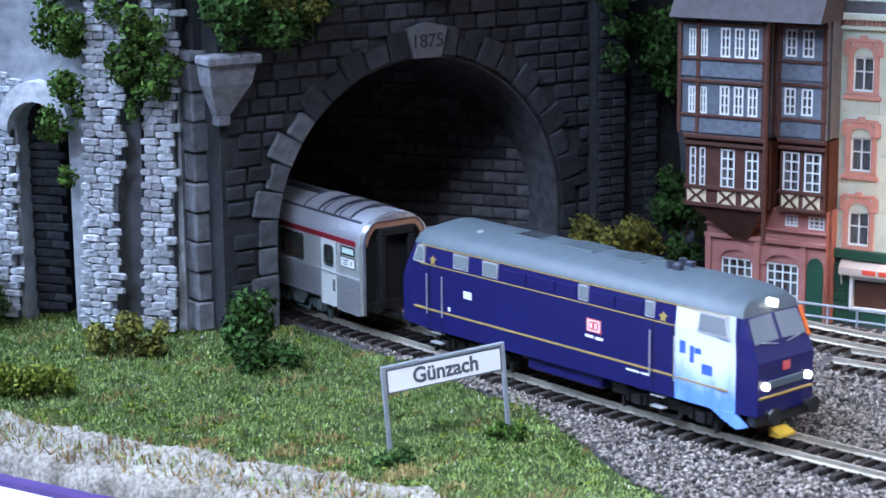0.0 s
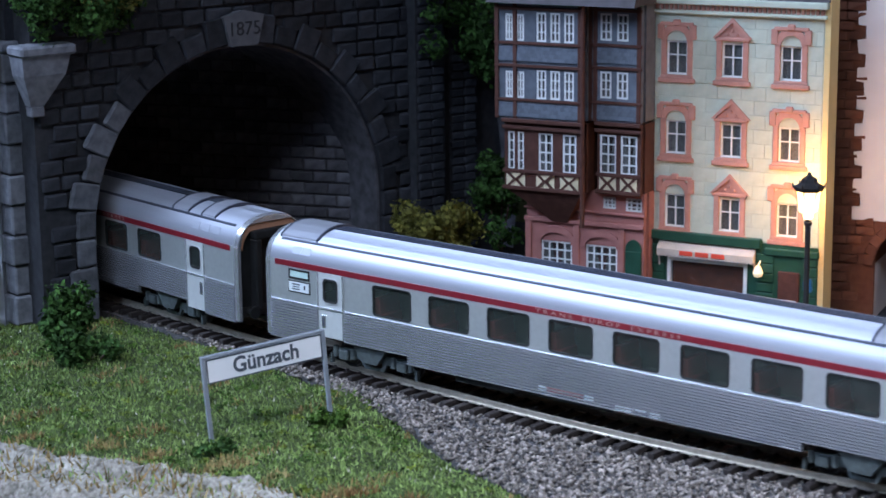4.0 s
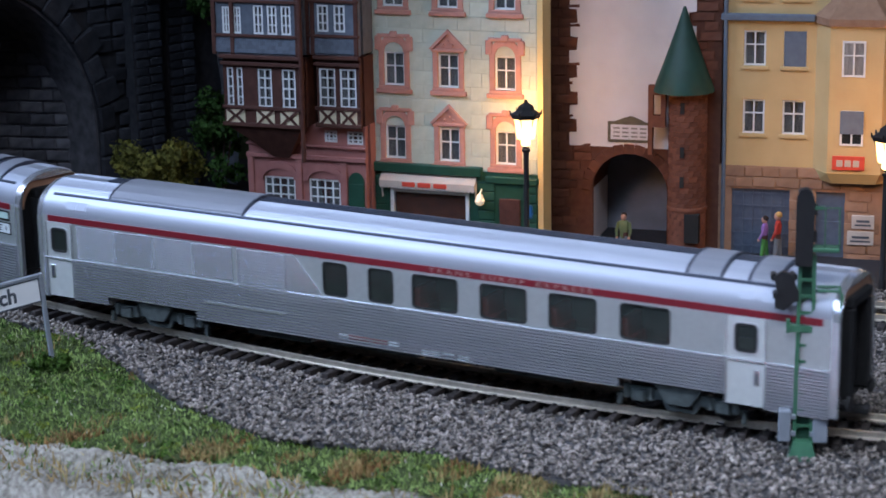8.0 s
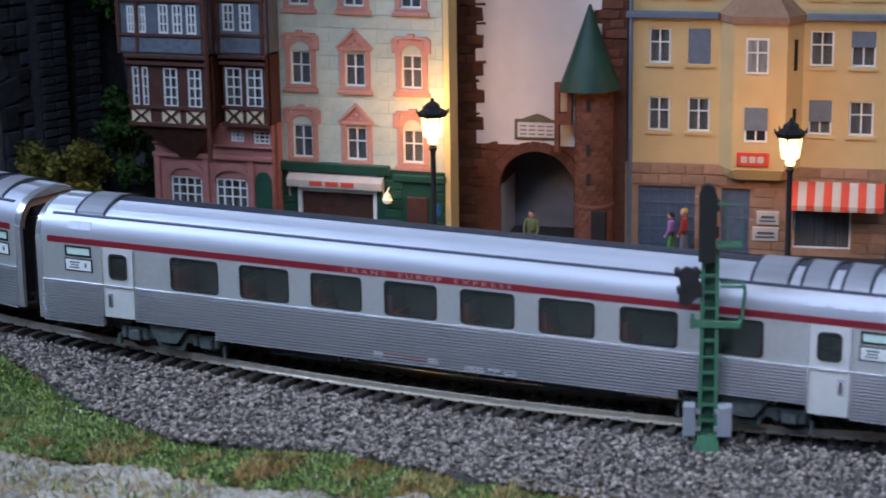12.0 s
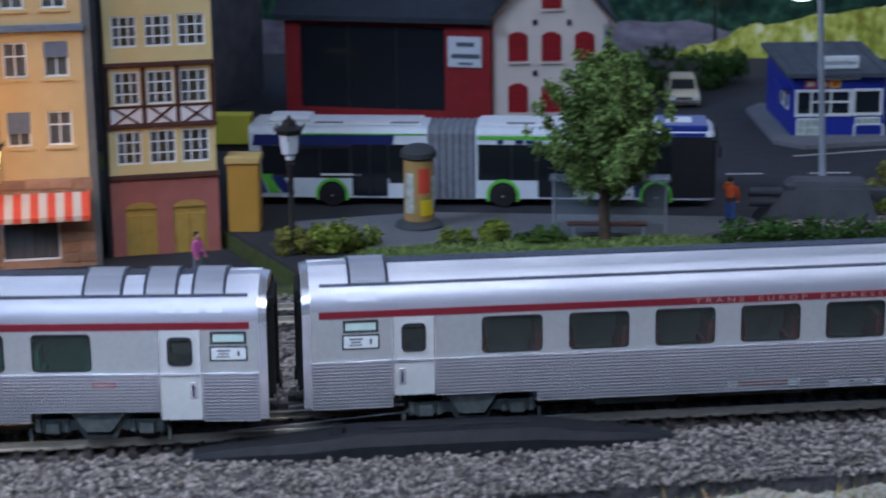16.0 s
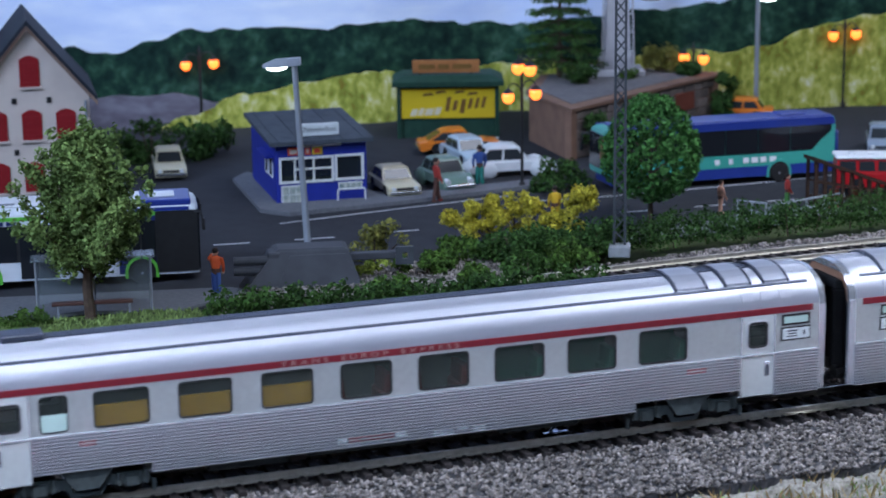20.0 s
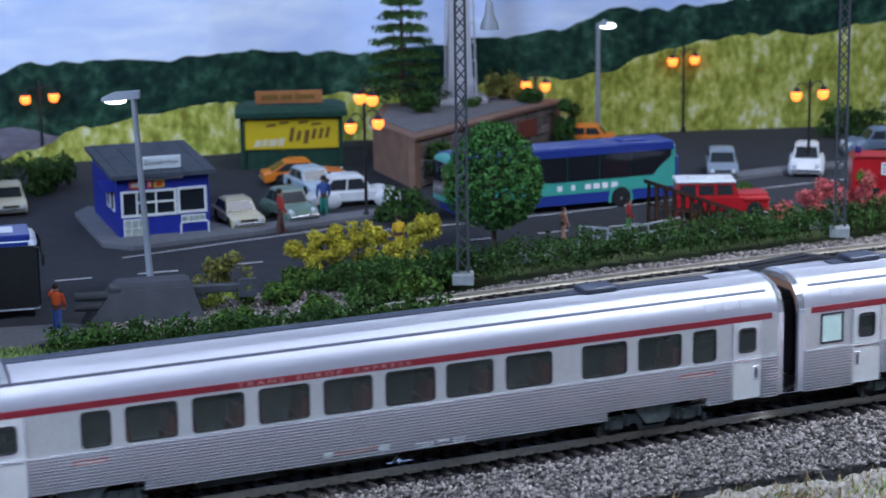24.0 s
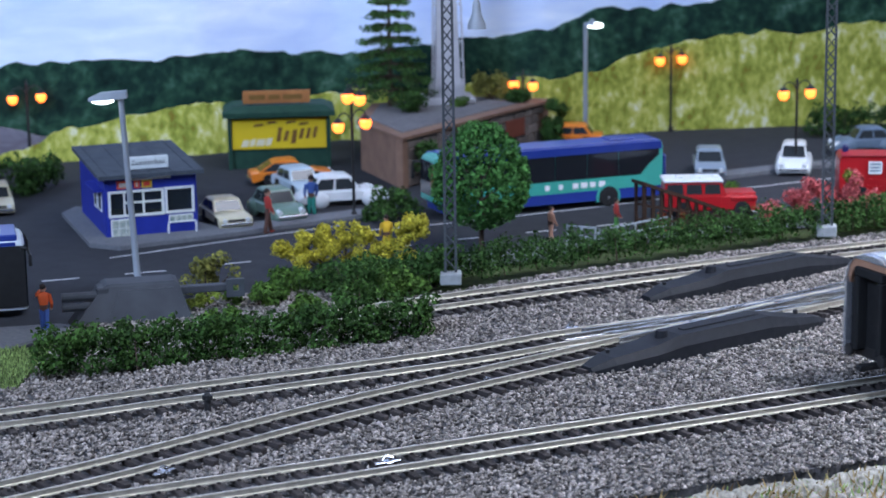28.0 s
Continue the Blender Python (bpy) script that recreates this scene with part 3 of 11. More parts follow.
        st = part("stripe", strip([(y - 0.1, 36.0), (y + 0.14, 36.05), (y + 0.12, 38.1), (y - 0.15, 38.2)], -half + 2.5, half - 2.5), CRIMSON, ob, "deep crimson stripe under the roof")
        for a, b in ((-half, -half + 2.5), (half - 2.5, half)):
            part("corner_strip", strip([(y - 0.1, 36.0), (y - 0.1, 38.2)], a, b), SILVER_PLAIN, ob)
        if lettered is not None and s < 0:
            lettering("T R A N S    E U R O P    E X P R E S S", 1.9, STRIPE_TEXT, st, (lettered, -(y + 0.16), 37.05), 90, 0, "pale wide-spaced lettering", 0.06, 1.9)
        if slide:
            a, b = slide
            rl = part("sliding_door_rail", flat(a - 14, 14.6, b, 15.4, 1.0, 0.6), SILVER, ob)
            for x0 in (a, b - 0.5):
                part("door_post", flat(x0, 15.4, x0 + 0.5, 35.5, 0.7, 0.4), SILVER, ob)
            part("sliding_door", strip(side_profile(23.0, 35.6, y + 0.02, 12, 0.3), a + 0.5, b - 0.5, 0.3), SILVER, ob, "ribbed baggage door")
            sh = Shape()
            sh.prism([(b, 22.9), (b + 15.0, 22.9), (b + 3.5, 35.8), (b, 35.8)], s * (y - 0.1), s * (y + 0.25), "y")
            part("slanted_panel", sh, SILVER, ob, "slanted brushed panel")
        for a, b in louvres:
            n = 4
            for k in range(n):
                p, q = a + (b - a) * k / n, a + (b - a) * (k + 1) / n
                part("louvre", strip(side_profile(23.4, 35.4, y + 0.05, 13, 0.22 + 0.06 * (k % 2)), p, q - 0.3, 0.3), SILVER, ob, "ribbed blind panel")
    # roof
    arc = ROOF_ARC
    full = [(-p, q) for p, q in arc] + [(p, q) for p, q in arc[::-1]]
    sh = Shape()
    ribbed = [(-q, r) for q, r in arc]
    # smooth up to the bead, fluted above it
    outer = ribbed[:5]
    for (p, q), (p2, q2) in zip(ribbed[5:], ribbed[6:]):
        for k in range(3):
            t, w = k / 3, 1 / 3
            outer += [(p + (p2 - p) * t, q + (q2 - q) * t), (p + (p2 - p) * (t + 0.3 * w), q + (q2 - q) * (t + 0.3 * w) + 0.3), (p + (p2 - p) * (t + 0.8 * w), q + (q2 - q) * (t + 0.8 * w) + 0.3)]
    outer.append(ribbed[-1])
    outer = outer + [(-p, q) for p, q in outer[::-1]]
    sh.prism(outer + [(p * 0.93, q - 1.2) for p, q in full][::-1], -half, half, "x")
    roof = part("roof", sh, ROOF_SILVER, ob, "fluted silver roof", smooth=True)
    for s in (-1, 1):
        bead = Shape()
        bead.prism([(s * 12.9, 44.6), (s * 12.75, 45.25), (s * 12.2, 45.75), (s * 11.9, 45.4)], -half + 3, half - 3, "x")
        part("roof_bead", bead, ROOF_DARK, roof)
    ridge = Shape()
    x0, x1 = -half + 20.0, half - 20.0
    crest = [(-2.9, 48.4)]
    for k in range(3):
        a = -2.8 + k * 1.9
        crest += [(a, 48.7), (a + 0.2, 49.5), (a + 1.6, 49.5), (a + 1.8, 48.7)]
    ridge.prism(crest + [(2.9, 48.4)], x0, x1, "x")
    part("roof_ridge", ridge, ROOF_DARK, roof, "dark ribbed ridge")
    for a, b in boxes:
        rb = Shape()
        part("roof_box", rb.box(a, -4.2, 49.0, b, 4.2, 51.2, 0.5), ROOF_DARK, roof, "dark low roof box")
    for a, b in hatches:
        hp = Shape()
        prof = [(-11.9, 45.4), (-11.6, 46.5), (-9.0, 48.1), (-5.0, 49.6), (0, 50.2), (5.0, 49.6), (9.0, 48.1), (11.6, 46.5), (11.9, 45.4)]
        hp.prism(prof, a, b, "x")
        part("roof_panel", hp, ROOF_SILVER, roof, "raised roof panel")
        for e in (a, b - 0.8):
            gr = Shape()
            gr.prism([(p * 1.005, q + 0.12) for p, q in prof], e, e + 0.9, "x")
            part("panel_seam", gr, ROOF_DARK, roof)
    for xh in (-130.0, -134.5, 128.0, 121.0, 135.0):
        for s in (-1, 1):
            vent = Shape()
            vent.prism([(s * 15.4, 40.9), (s * 15.75, 41.0), (s * 14.3, 43.6), (s * 13.9, 43.3)], xh - 2.2, xh + 2.2, "x")
            part("roof_vent", vent, ROOF_SILVER, roof)
    # ends: a bright rim, a dark recess and a rubber gangway
    for s in (-1, 1):
        rim = Shape()
        out = [(-16.3, 8.5), (-16.3, 38.0)] + [(-p, q) for p, q in arc] + [(0, 48.9)] + [(p, q) for p, q in arc[::-1]] + [(16.3, 38.0), (16.3, 8.5)]
        inn = [(p * 0.9, min(q, 46.2) if q > 30 else q) for p, q in out]
        n = len(out)
        rim._add([(s * 147.4, p, q) for p, q in out] + [(s * 150.0, p * 0.985, q - (0.4 if q > 30 else 0)) for p, q in out] + [(s * 150.0, p, q) for p, q in inn] + [(s * 147.4, p, q) for p, q in inn],
                 [(k * n + i, k * n + i + 1, ((k + 1) % 4) * n + i + 1, ((k + 1) % 4) * n + i) for k in range(4) for i in range(n - 1)])
        part("end_rim", rim, SILVER, ob, "bright rounded end rim", smooth=True)
        wall = Shape()
        wall.prism([(p * 0.9, min(q, 46.0) if q > 30 else 9.0) for p, q in out], s * 146.0, s * 147.2, "x")
        part("end_wall", wall, GAP_DARK, ob)
        lip = Shape()
        up = [(p * 0.9, min(q, 46.1)) for p, q in out if q > 38]
        lip.rings([[(s * x_, p * f, 38 + (q - 38) * f) for p, q in up] + [(s * x_, p * f * 0.93, 36 + (q - 38) * f * 0.93) for p, q in up[::-1]] for x_, f in ((147.2, 1.0), (149.4, 0.99))])
        part("end_lip", lip, LIP_TAN, ob, "tan inner lip of the roof end")
        for y0, y1, z0, z1 in ((-8.5, -5.5, 12.0, 40.0), (5.5, 8.5, 12.0, 40.0), (-8.5, 8.5, 40.0, 43.5)):
            gang = Shape()
            part("gangway_bellows", gang.box(s * 147.0, y0, z0, s * 151.5, y1, z1, 0.5), GAP_DARK, ob, "black rubber gangway bellows")
        buf = Shape()
        for k in (-1, 1):
            buf.rod((s * 146, k * 10, 11.5), (s * 151, k * 10, 11.5), 1.1)
            buf.rod((s * 151, k * 10, 11.5), (s * 152, k * 10, 11.5), 2.4)
        buf.box(s * 145, -14, 9.0, s * 147.4, 14, 13.0)
        part("buffer_beam", buf, BLACK, ob)
        cp = Shape()
        cp.box(s * 130, -1.8, 6.0, s * 154.5, 1.8, 8.0, 0.3)
        part("coupling", cp, BLACK, ob)
    # inside
    floor_ = Shape()
    floor_.box(-146, -15, 17.5, 146, 15, 19.0)
    part("floor_panel", floor_, INTERIOR, ob)
    aisle = Shape()
    aisle.box(-104, 1.5, 19.0, 112, 2.2, 40.0)
    part("compartment_wall", aisle, INTERIOR, ob)
    for a, b in windows:
        if b - a < 12:
            continue
        kind_ = CURTAIN if any(p < (a + b) / 2 < q for p, q in curtain) else SEAT_GREEN if any(p < (a + b) / 2 < q for p, q in green) else SEAT_RED
        if kind_ is CURTAIN:
            seat = Shape()
            part("partition", seat.box(a - 1, -14.6, 19.0, b + 1, -13.8, 30.2), kind_, ob)
            continue
        for xx in (a - 1.0, b - 2.0):
            seat = Shape()
            seat.prism([(xx - 1, 19.0), (xx + 4, 19.0), (xx + 4, 23.2), (xx + 3, 23.6), (xx + 2.6, 29.5), (xx + 0.4, 29.5), (xx, 23.6), (xx - 1, 23.2)], -14, -3, "y")
            part("seat", seat, kind_, ob)
        if kind_ is SEAT_GREEN:
            seat = Shape()
            part("partition", seat.box(a, -6.0, 19.0, b, -5.0, 33.5), kind_, ob)
    # under the floor
    under = Shape()
    under.box(-140, -11, 9.5, 140, 11, 12.0)
    part("underframe", under, UNDER, ob)
    for p, q, z, w in ((-62, -36, 4.2, 12.5), (-30, 6, 5.2, 12.5), (34, 62, 4.6, 12.0)):
        tank = Shape()
        part("equipment_box", tank.box(p, -w, z, q, w, 10.0, 0.6), UNDER, ob)
    for xx in (-99.5, 99.5):
        bogie(ob, xx)
        for s in (-1, 1):
            br = Shape()
            br.prism([(xx - 8.5, 11.2), (xx + 8.5, 11.2), (xx + 3.6, 4.6), (xx - 3.6, 4.6)], s * 13.2, s * 15.4, "y")
            part("bogie_bracket", br, UNDER, ob, "grey-green bogie bracket")
    return ob


EIGHT = [(-96.8 + 26.3 * k, -78.1 + 26.3 * k) for k in range(8)]
COACH_1 = coach("silver first-class coach with eight dark windows and a crimson stripe", EIGHT, [(-123.5, -110.5), (119.0, 132.0)], [(-138.0, -127.5), (134.3, 144.5)],
                [(-138.0, -127.5), (134.3, 144.5)], [], 6.0, [(-146, -127), (100, 112), (115, 124), (127, 136)])
COACH_2 = coach("silver bar and baggage coach with blind ribbed panels and six windows", [(80.2, 97.3), (55.8, 72.7), (31.3, 48.5), (6.3, 23.7), (-10.3, -0.3), (-28.0, -18.0)],
                [(115.0, 128.0), (-146.0, -134.0)], [], [], [], 42.0, [(-120, -62), (100, 112), (120, 130)], louvres=[(-132.0, -64.0)], slide=(-62.0, -42.5))
COACH_3 = coach("silver first-class coach with eight windows and open blinds", EIGHT, [(-123.5, -110.5), (119.0, 132.0)], [(-138.0, -127.5), (134.3, 144.5)],
                [(-138.0, -127.5), (134.3, 144.5)], [], -3.0, [(-136, -124), (100, 112), (115, 124), (127, 136)])
COACH_4 = coach("silver dining coach with yellow partitions behind its windows", [(-113.0, -104.0), (-96.9, -79.6), (-71.2, -54.2), (-45.5, -28.6), (-20.3, -3.1), (5.1, 22.5), (30.7, 48.2), (55.8, 73.4), (81.0, 98.8)],
                [(-128.0, -115.5), (118.0, 131.0)], [(-141.0, -131.5), (133.5, 144.0)], [(133.5, 144.0)], [(98.5, 105.5, 18.6), (-101.5, -96.5, 18.6)], -10.0,
                [(96, 108), (114, 124), (128, 138)], curtain=[(-98, -28)], green=[(28, 100)], boxes=[(-121, -108)], frosted=[(-113.0, -104.0)])
COACH_5 = coach("silver open coach with ten windows at the end of the train", [(-99.0, -89.3), (-85.3, -68.4), (-64.2, -46.9), (-42.7, -25.3), (-21.1, -4.0), (0.0, 17.8), (21.2, 38.5), (42.6, 60.0), (70.7, 88.1), (92.0, 109.2), (113.3, 123.0)],
                [(-128.0, -115.5), (129.0, 141.0)], [(-141.5, -131.0)], [], [(-102.2, -91.0, 18.4), (108.0, 122.0, 18.4)], -20.0, [(-132, -118)], boxes=[(78, 91)])


# ---- the diesel locomotive ----
LOCO_BLUE = mat("loco_ultramarine", (0.010, 0.010, 0.098), (0.008, 0.008, 0.075), 200, 0.38, coat=0.15)
LOCO_ROOF = mat("loco_roof_grey", (0.085, 0.115, 0.14), (0.068, 0.092, 0.112), 200, 0.5)
GOLD = mat("gold_line", (0.5, 0.36, 0.12), (0.42, 0.3, 0.1), 300, 0.4, 0.3)
LOCO_PRINT = mat("printed_blue_cab", (0.02, 0.05, 0.42), (0.06, 0.16, 0.6), 260, 0.35, patch=0.3)


def printed_cab():
    """White paint that runs down into patches of printed light and deep blue."""
    m = mat("printed_white_cab", (0.62, 0.7, 0.84), (0.55, 0.64, 0.8), 90, 0.35)
    n, link = m.node_tree.nodes, m.node_tree.links.new
    base = n["Principled BSDF"].inputs["Base Color"]
    white = base.links[0].from_socket
    co, sep, noi = n.new("ShaderNodeTexCoord"), n.new("ShaderNodeSeparateXYZ"), n.new("ShaderNodeTexNoise")
    link(co.outputs["Object"], sep.inputs[0])
    mp = n.new("ShaderNodeMapping")
    mp.inputs["Scale"].default_value = (1.0, 1.0, 0.35)
    link(co.outputs["Object"], mp.inputs[0])
    link(mp.outputs[0], noi.inputs["Vector"])
    noi.inputs["Scale"].default_value, noi.inputs["Detail"].default_value = 170, 3
    drop = n.new("ShaderNodeMath")
    drop.operation = "MULTIPLY_ADD"
    link(noi.outputs[0], drop.inputs[0])
    drop.inputs[1].default_value = 0.022
    link(sep.outputs[2], drop.inputs[2])
    fade = n.new("ShaderNodeMapRange")
    fade.inputs["From Min"].default_value, fade.inputs["From Max"].default_value = 0.038, 0.026
    link(drop.outputs[0], fade.inputs[0])
    tone = n.new("ShaderNodeMix")
    tone.data_type = "RGBA"
    tone.inputs[6].default_value, tone.inputs[7].default_value = (0.05, 0.13, 0.62, 1), (0.2, 0.42, 0.85, 1)
    link(noi.outputs[0], tone.inputs[0])
    mix = n.new("ShaderNodeMix")
    mix.data_type = "RGBA"
    link(fade.outputs[0], mix.inputs[0])
    link(white, mix.inputs[6])
    link(tone.outputs[2], mix.inputs[7])
    link(mix.outputs[2], base)
    return m


LOCO_WHITE = printed_cab()
LOGO_RED = mat("logo_red", (0.7, 0.12, 0.12), (0.62, 0.1, 0.1), 300, 0.4)
LOGO_WHITE = mat("logo_white", (0.75, 0.75, 0.78), (0.7, 0.7, 0.72), 300, 0.4)
LAMP_WHITE = mat("lit_headlamp", (1.0, 0.93, 0.8), (1.0, 0.93, 0.8), 300, 0.3, emit=9.0)
ORANGE = mat("orange_paint", (0.75, 0.16, 0.03), (0.65, 0.13, 0.02), 300, 0.45)
CAB_GLASS = glass("cab_glass", (0.2, 0.23, 0.26), 0.8, 0.08)
BRIGHT = mat("bright_window_rim", (0.7, 0.72, 0.75), (0.6, 0.62, 0.66), 300, 0.3, 0.6)
YELLOW_P = mat("yellow_plate", (0.62, 0.4, 0.05), (0.5, 0.32, 0.04), 300, 0.5)


def loco_section(x):
    """Half width, skirt height, roof edge and crown at a place along the body."""
    e = max(0.0, (abs(x) - 72.0) / 17.0)
    return 17.2 - 2.6 * e ** 1.6, 11.0, 44.0 - 0.8 * e, 52.0 - 4.5 * e ** 1.5


def build_loco():
    ob = thing("diesel_locomotive", pose(0, 0, 0), "ultramarine diesel locomotive with a grey roof and a printed white cab", "locomotive")

    def ring(x, inset=0.0, z0=None, upper=False, sl=0.0):
        w, lo, edge, top = loco_section(x)
        lo = z0 if z0 is not None else lo
        pts = [(-w, lo), (-w, 20), (-w, 29), (-w, 36.5), (-w + 0.9, edge)]
        if upper:
            pts = [(-w + 0.7, edge - 0.1), (-w + 2.2, edge + 2.8), (-w + 5.5, edge + 5.2), (-6, top - 0.6), (0, top)]
            pts = pts + [(-p, q) for p, q in pts[-2::-1]]
        else:
            pts = pts + [(-p, q) for p, q in pts[::-1]]
        return [(x + sl * max(0, z - 29.0) / 15.0, p, z) for p, z in pts]

    def hull(rings):
        """Rings closed at the ends by an upright lower and a raked upper plate."""
        sh, n = Shape(), 10
        verts, faces = [v for r in rings for v in r], []
        for k in range(len(rings) - 1):
            faces += [(k * n + i, k * n + (i + 1) % n, (k + 1) * n + (i + 1) % n, (k + 1) * n + i) for i in range(n)]
        for k in (0, (len(rings) - 1) * n):
            faces += [tuple(k + i for i in (0, 1, 2, 7, 8, 9)), tuple(k + i for i in (2, 3, 4, 5, 6, 7))]
        sh._add(verts, faces)
        return sh

    b = part("body", hull([ring(-89.5, sl=7.5), ring(-86.5, sl=5.0), ring(-80, sl=1.5), ring(-72), ring(-40), ring(0), ring(40), ring(56.5)]), LOCO_BLUE, ob, "glossy ultramarine body side")
    part("cab_panel", hull([ring(x, sl=s) for x, s in ((56.6, 0), (66, 0), (72, 0), (80, 0), (82.5, -1.0))]), LOCO_WHITE, ob, "white cab with a printed blue townscape")
    part("nose", hull([ring(82.6, sl=-1.0), ring(86.5, sl=-4.0), ring(89.4, sl=-6.0), ring(90.6, sl=-7.0)]), LOCO_BLUE, ob, "rounded blue nose")
    roof = Shape()
    roof.rings([ring(x, upper=True, sl=s) for x, s in ((-87, 5.0), (-84, 3.5), (-78, 2), (-72, 0), (0, 0), (72, 0), (78, -1.5), (84, -2.5), (88, -4.5))])
    r = part("roof", roof, LOCO_ROOF, ob, "matt grey rounded roof", smooth=True)
    for a, b_, h, w in ((-36, -22, 51.35, 5), (-10, 6, 51.5, 6), (16, 30, 51.4, 6)):
        g = Shape()
        g.box(a, -w, 50.5, b_, w, h + 0.55, 0.2)
        gp = part("roof_grille", g, LOCO_ROOF, r)
        for k in range(int((b_ - a) / 2.4)):
            g = Shape()
            g.box(a + 0.8 + 2.4 * k, -w + 0.8, h + 0.55, a + 1.9 + 2.4 * k, w - 0.8, h + 0.75)
            part("grille_slot", g, BLACK if a < -30 else LOCO_ROOF, gp)
    ex = Shape()
    for yy in (-3.2, 3.2):
        ex.rod((41, yy, 50.5), (41, yy, 54.0), 1.4)
        ex.box(43.0, yy - 1.2, 50.5, 46.5, yy + 1.2, 53.6, 0.3)
    part("exhaust", ex, ROOF_DARK, r, "grey exhaust stacks")
    for xx in (-70, -62, -52, 60, 70):
        v = Shape()
        v.lathe([(1.8, 0), (1.8, 0.8), (0.6, 1.2)], 10, (xx, -5.0 if xx != -52 else -7.0))
        vo = part("roof_vent", v, BRIGHT, r)
        vo.location.z = 50.0 * MM - (0.6 * MM if abs(xx) > 65 else 0)
    for s in (-1, 1):
        y = s * 17.25
        for z, m_, x0, x1 in ((18.4, GOLD, -86, 56.4), (36.2, GOLD, -76, 56.4), (43.3, GOLD, -76, 80)):
            ln = Shape()
            yy = y if z < 40 else s * 16.5
            ln.box(x0 if z > 30 else -80, yy - s * 0.4, z, x1, yy + s * 0.1, z + (0.75 if z < 30 else 0.4))
            part("gold_line", ln, m_, ob)
        ln = Shape()
        ln.box(56.8, y - s * 0.3, 18.2, 80, y + s * 0.08, 18.8)
        part("gold_line", ln, GOLD, ob)
        for a, c in ((-56.8, -48.6), (-40.5, -32.0), (10.2, 15.0), (42.7, 46.8)):
            w = Shape()
            w.box(a, s * 16.2, 37.2, c, s * 17.2, 42.9, 0.0)
            fr = part("window_frame", w, BRIGHT, ob)
            g = Shape()
            g.box(a + 0.45, s * 16.9, 37.7, c - 0.45, s * 17.32, 42.4)
            part("pane", g, CAB_GLASS, fr)
        for a, c in ((-30, -17), (-16, -2), (-1, 9), (17, 28), (29, 41)):
            w = Shape()
            w.box(a, s * 16.8, 37.1, c, s * 17.27, 41.6, 0.0)
            part("blind_panel", w, LOCO_BLUE, ob)
        w, g = Shape(), Shape()
        w.prism([(66.4, 36.3), (80.6, 36.3), (79.4, 43.6), (67.4, 43.6)], s * 16.6, s * 17.45, "y")
        fr = part("window_frame", w, BRIGHT, ob)
        g.prism([(67.3, 37.0), (79.6, 37.0), (78.6, 42.9), (68.1, 42.9)], s * 17.1, s * 17.55, "y")
        part("pane", g, CAB_GLASS, fr, "pale cab side window")
        w, g = Shape(), Shape()
        w.prism([(-80.5, 36.6), (-73.4, 36.6), (-73.4, 43.4), (-77.5, 43.4)], s * 16.0, s * 17.3, "y")
        fr = part("window_frame", w, BRIGHT, ob)
        g.prism([(-79.2, 37.4), (-74.2, 37.4), (-74.2, 42.7), (-77.0, 42.7)], s * 16.6, s * 17.45, "y")
        part("pane", g, CAB_GLASS, fr)
        seams = Shape()
        for xx in (-70.5, -64.0, 46.5, 55.5):
            seams.box(xx, y - s * 0.3, 12, xx + 0.3, y + s * 0.1, 36.5)
        part("door_seam", seams, BLACK, ob)
        rail_ = Shape()
        for xx in (-71.6, -62.8, 45.5, 56.8):
            rail_.rod((xx, s * 17.9, 17), (xx, s * 17.9, 33), 0.25, seg=6)
        part("handrail", rail_, BRIGHT, ob)
        lg = Shape()
        lg.box(14.5, y - s * 0.2, 26.6, 21.5, y + s * 0.12, 31.4)
        lo = part("railway_emblem", lg, LOGO_RED, ob, "red square emblem with a white rim")
        li = Shape()
        for x0, x1, z0, z1 in ((15.0, 21.0, 30.6, 31.0), (15.0, 21.0, 27.0, 27.4), (15.0, 15.5, 27.4, 30.6), (20.5, 21.0, 27.4, 30.6), (16.3, 17.2, 28, 30), (18.6, 19.5, 28, 30)):
            li.box(x0, y, z0, x1, y + s * 0.2, z1)
        part("emblem_rim", li, LOGO_WHITE, lo)
        for x0, x1, z0, z1 in ((13.8, 18.0, 24.4, 25.4), (18.8, 22.6, 24.2, 25.2), (-51, -46.5, 26.6, 29.5), (34, 40, 16.3, 17.0), (41, 45, 16.3, 17.0), (-60, -58.6, 20, 21.6)):
            t_ = Shape()
            t_.box(x0, y - s * 0.2, z0, x1, y + s * 0.1, z1)
            part("number_bar", t_, LOGO_WHITE, ob)
        for xx in (51.0, -68.5):
            st = Shape()
            pts = []
            for k in range(10):
                rr = 2.0 if k % 2 == 0 else 1.0
                pts.append((xx + rr * math.sin(k * math.pi / 5), 38.4 + rr * math.cos(k * math.pi / 5)))
            st.prism(pts, s * 16.9, s * 17.38, "y")
            part("star", st, GOLD, ob, "gold star")
        for x0, x1, z0, z1 in ((58.6, 61.4, 27.5, 32.0), (63.2, 65.2, 25.0, 31.0), (65.4, 68.4, 28.5, 30.6), (68.6, 73.4, 22.0, 25.6)):
            t_ = Shape()
            t_.box(x0, y - s * 0.2, z0, x1, y + s * 0.06, z1, 0.12)
            part("printed_townscape", t_, LOCO_PRINT, ob)
        sk = Shape()
        sk.prism([(72, 11.2), (82, 11.2), (87, 7.0), (84, 6.0), (78, 8.2)], s * 14.5, s * 17.0, "y")
        part("skirt", sk, LOCO_WHITE, ob)
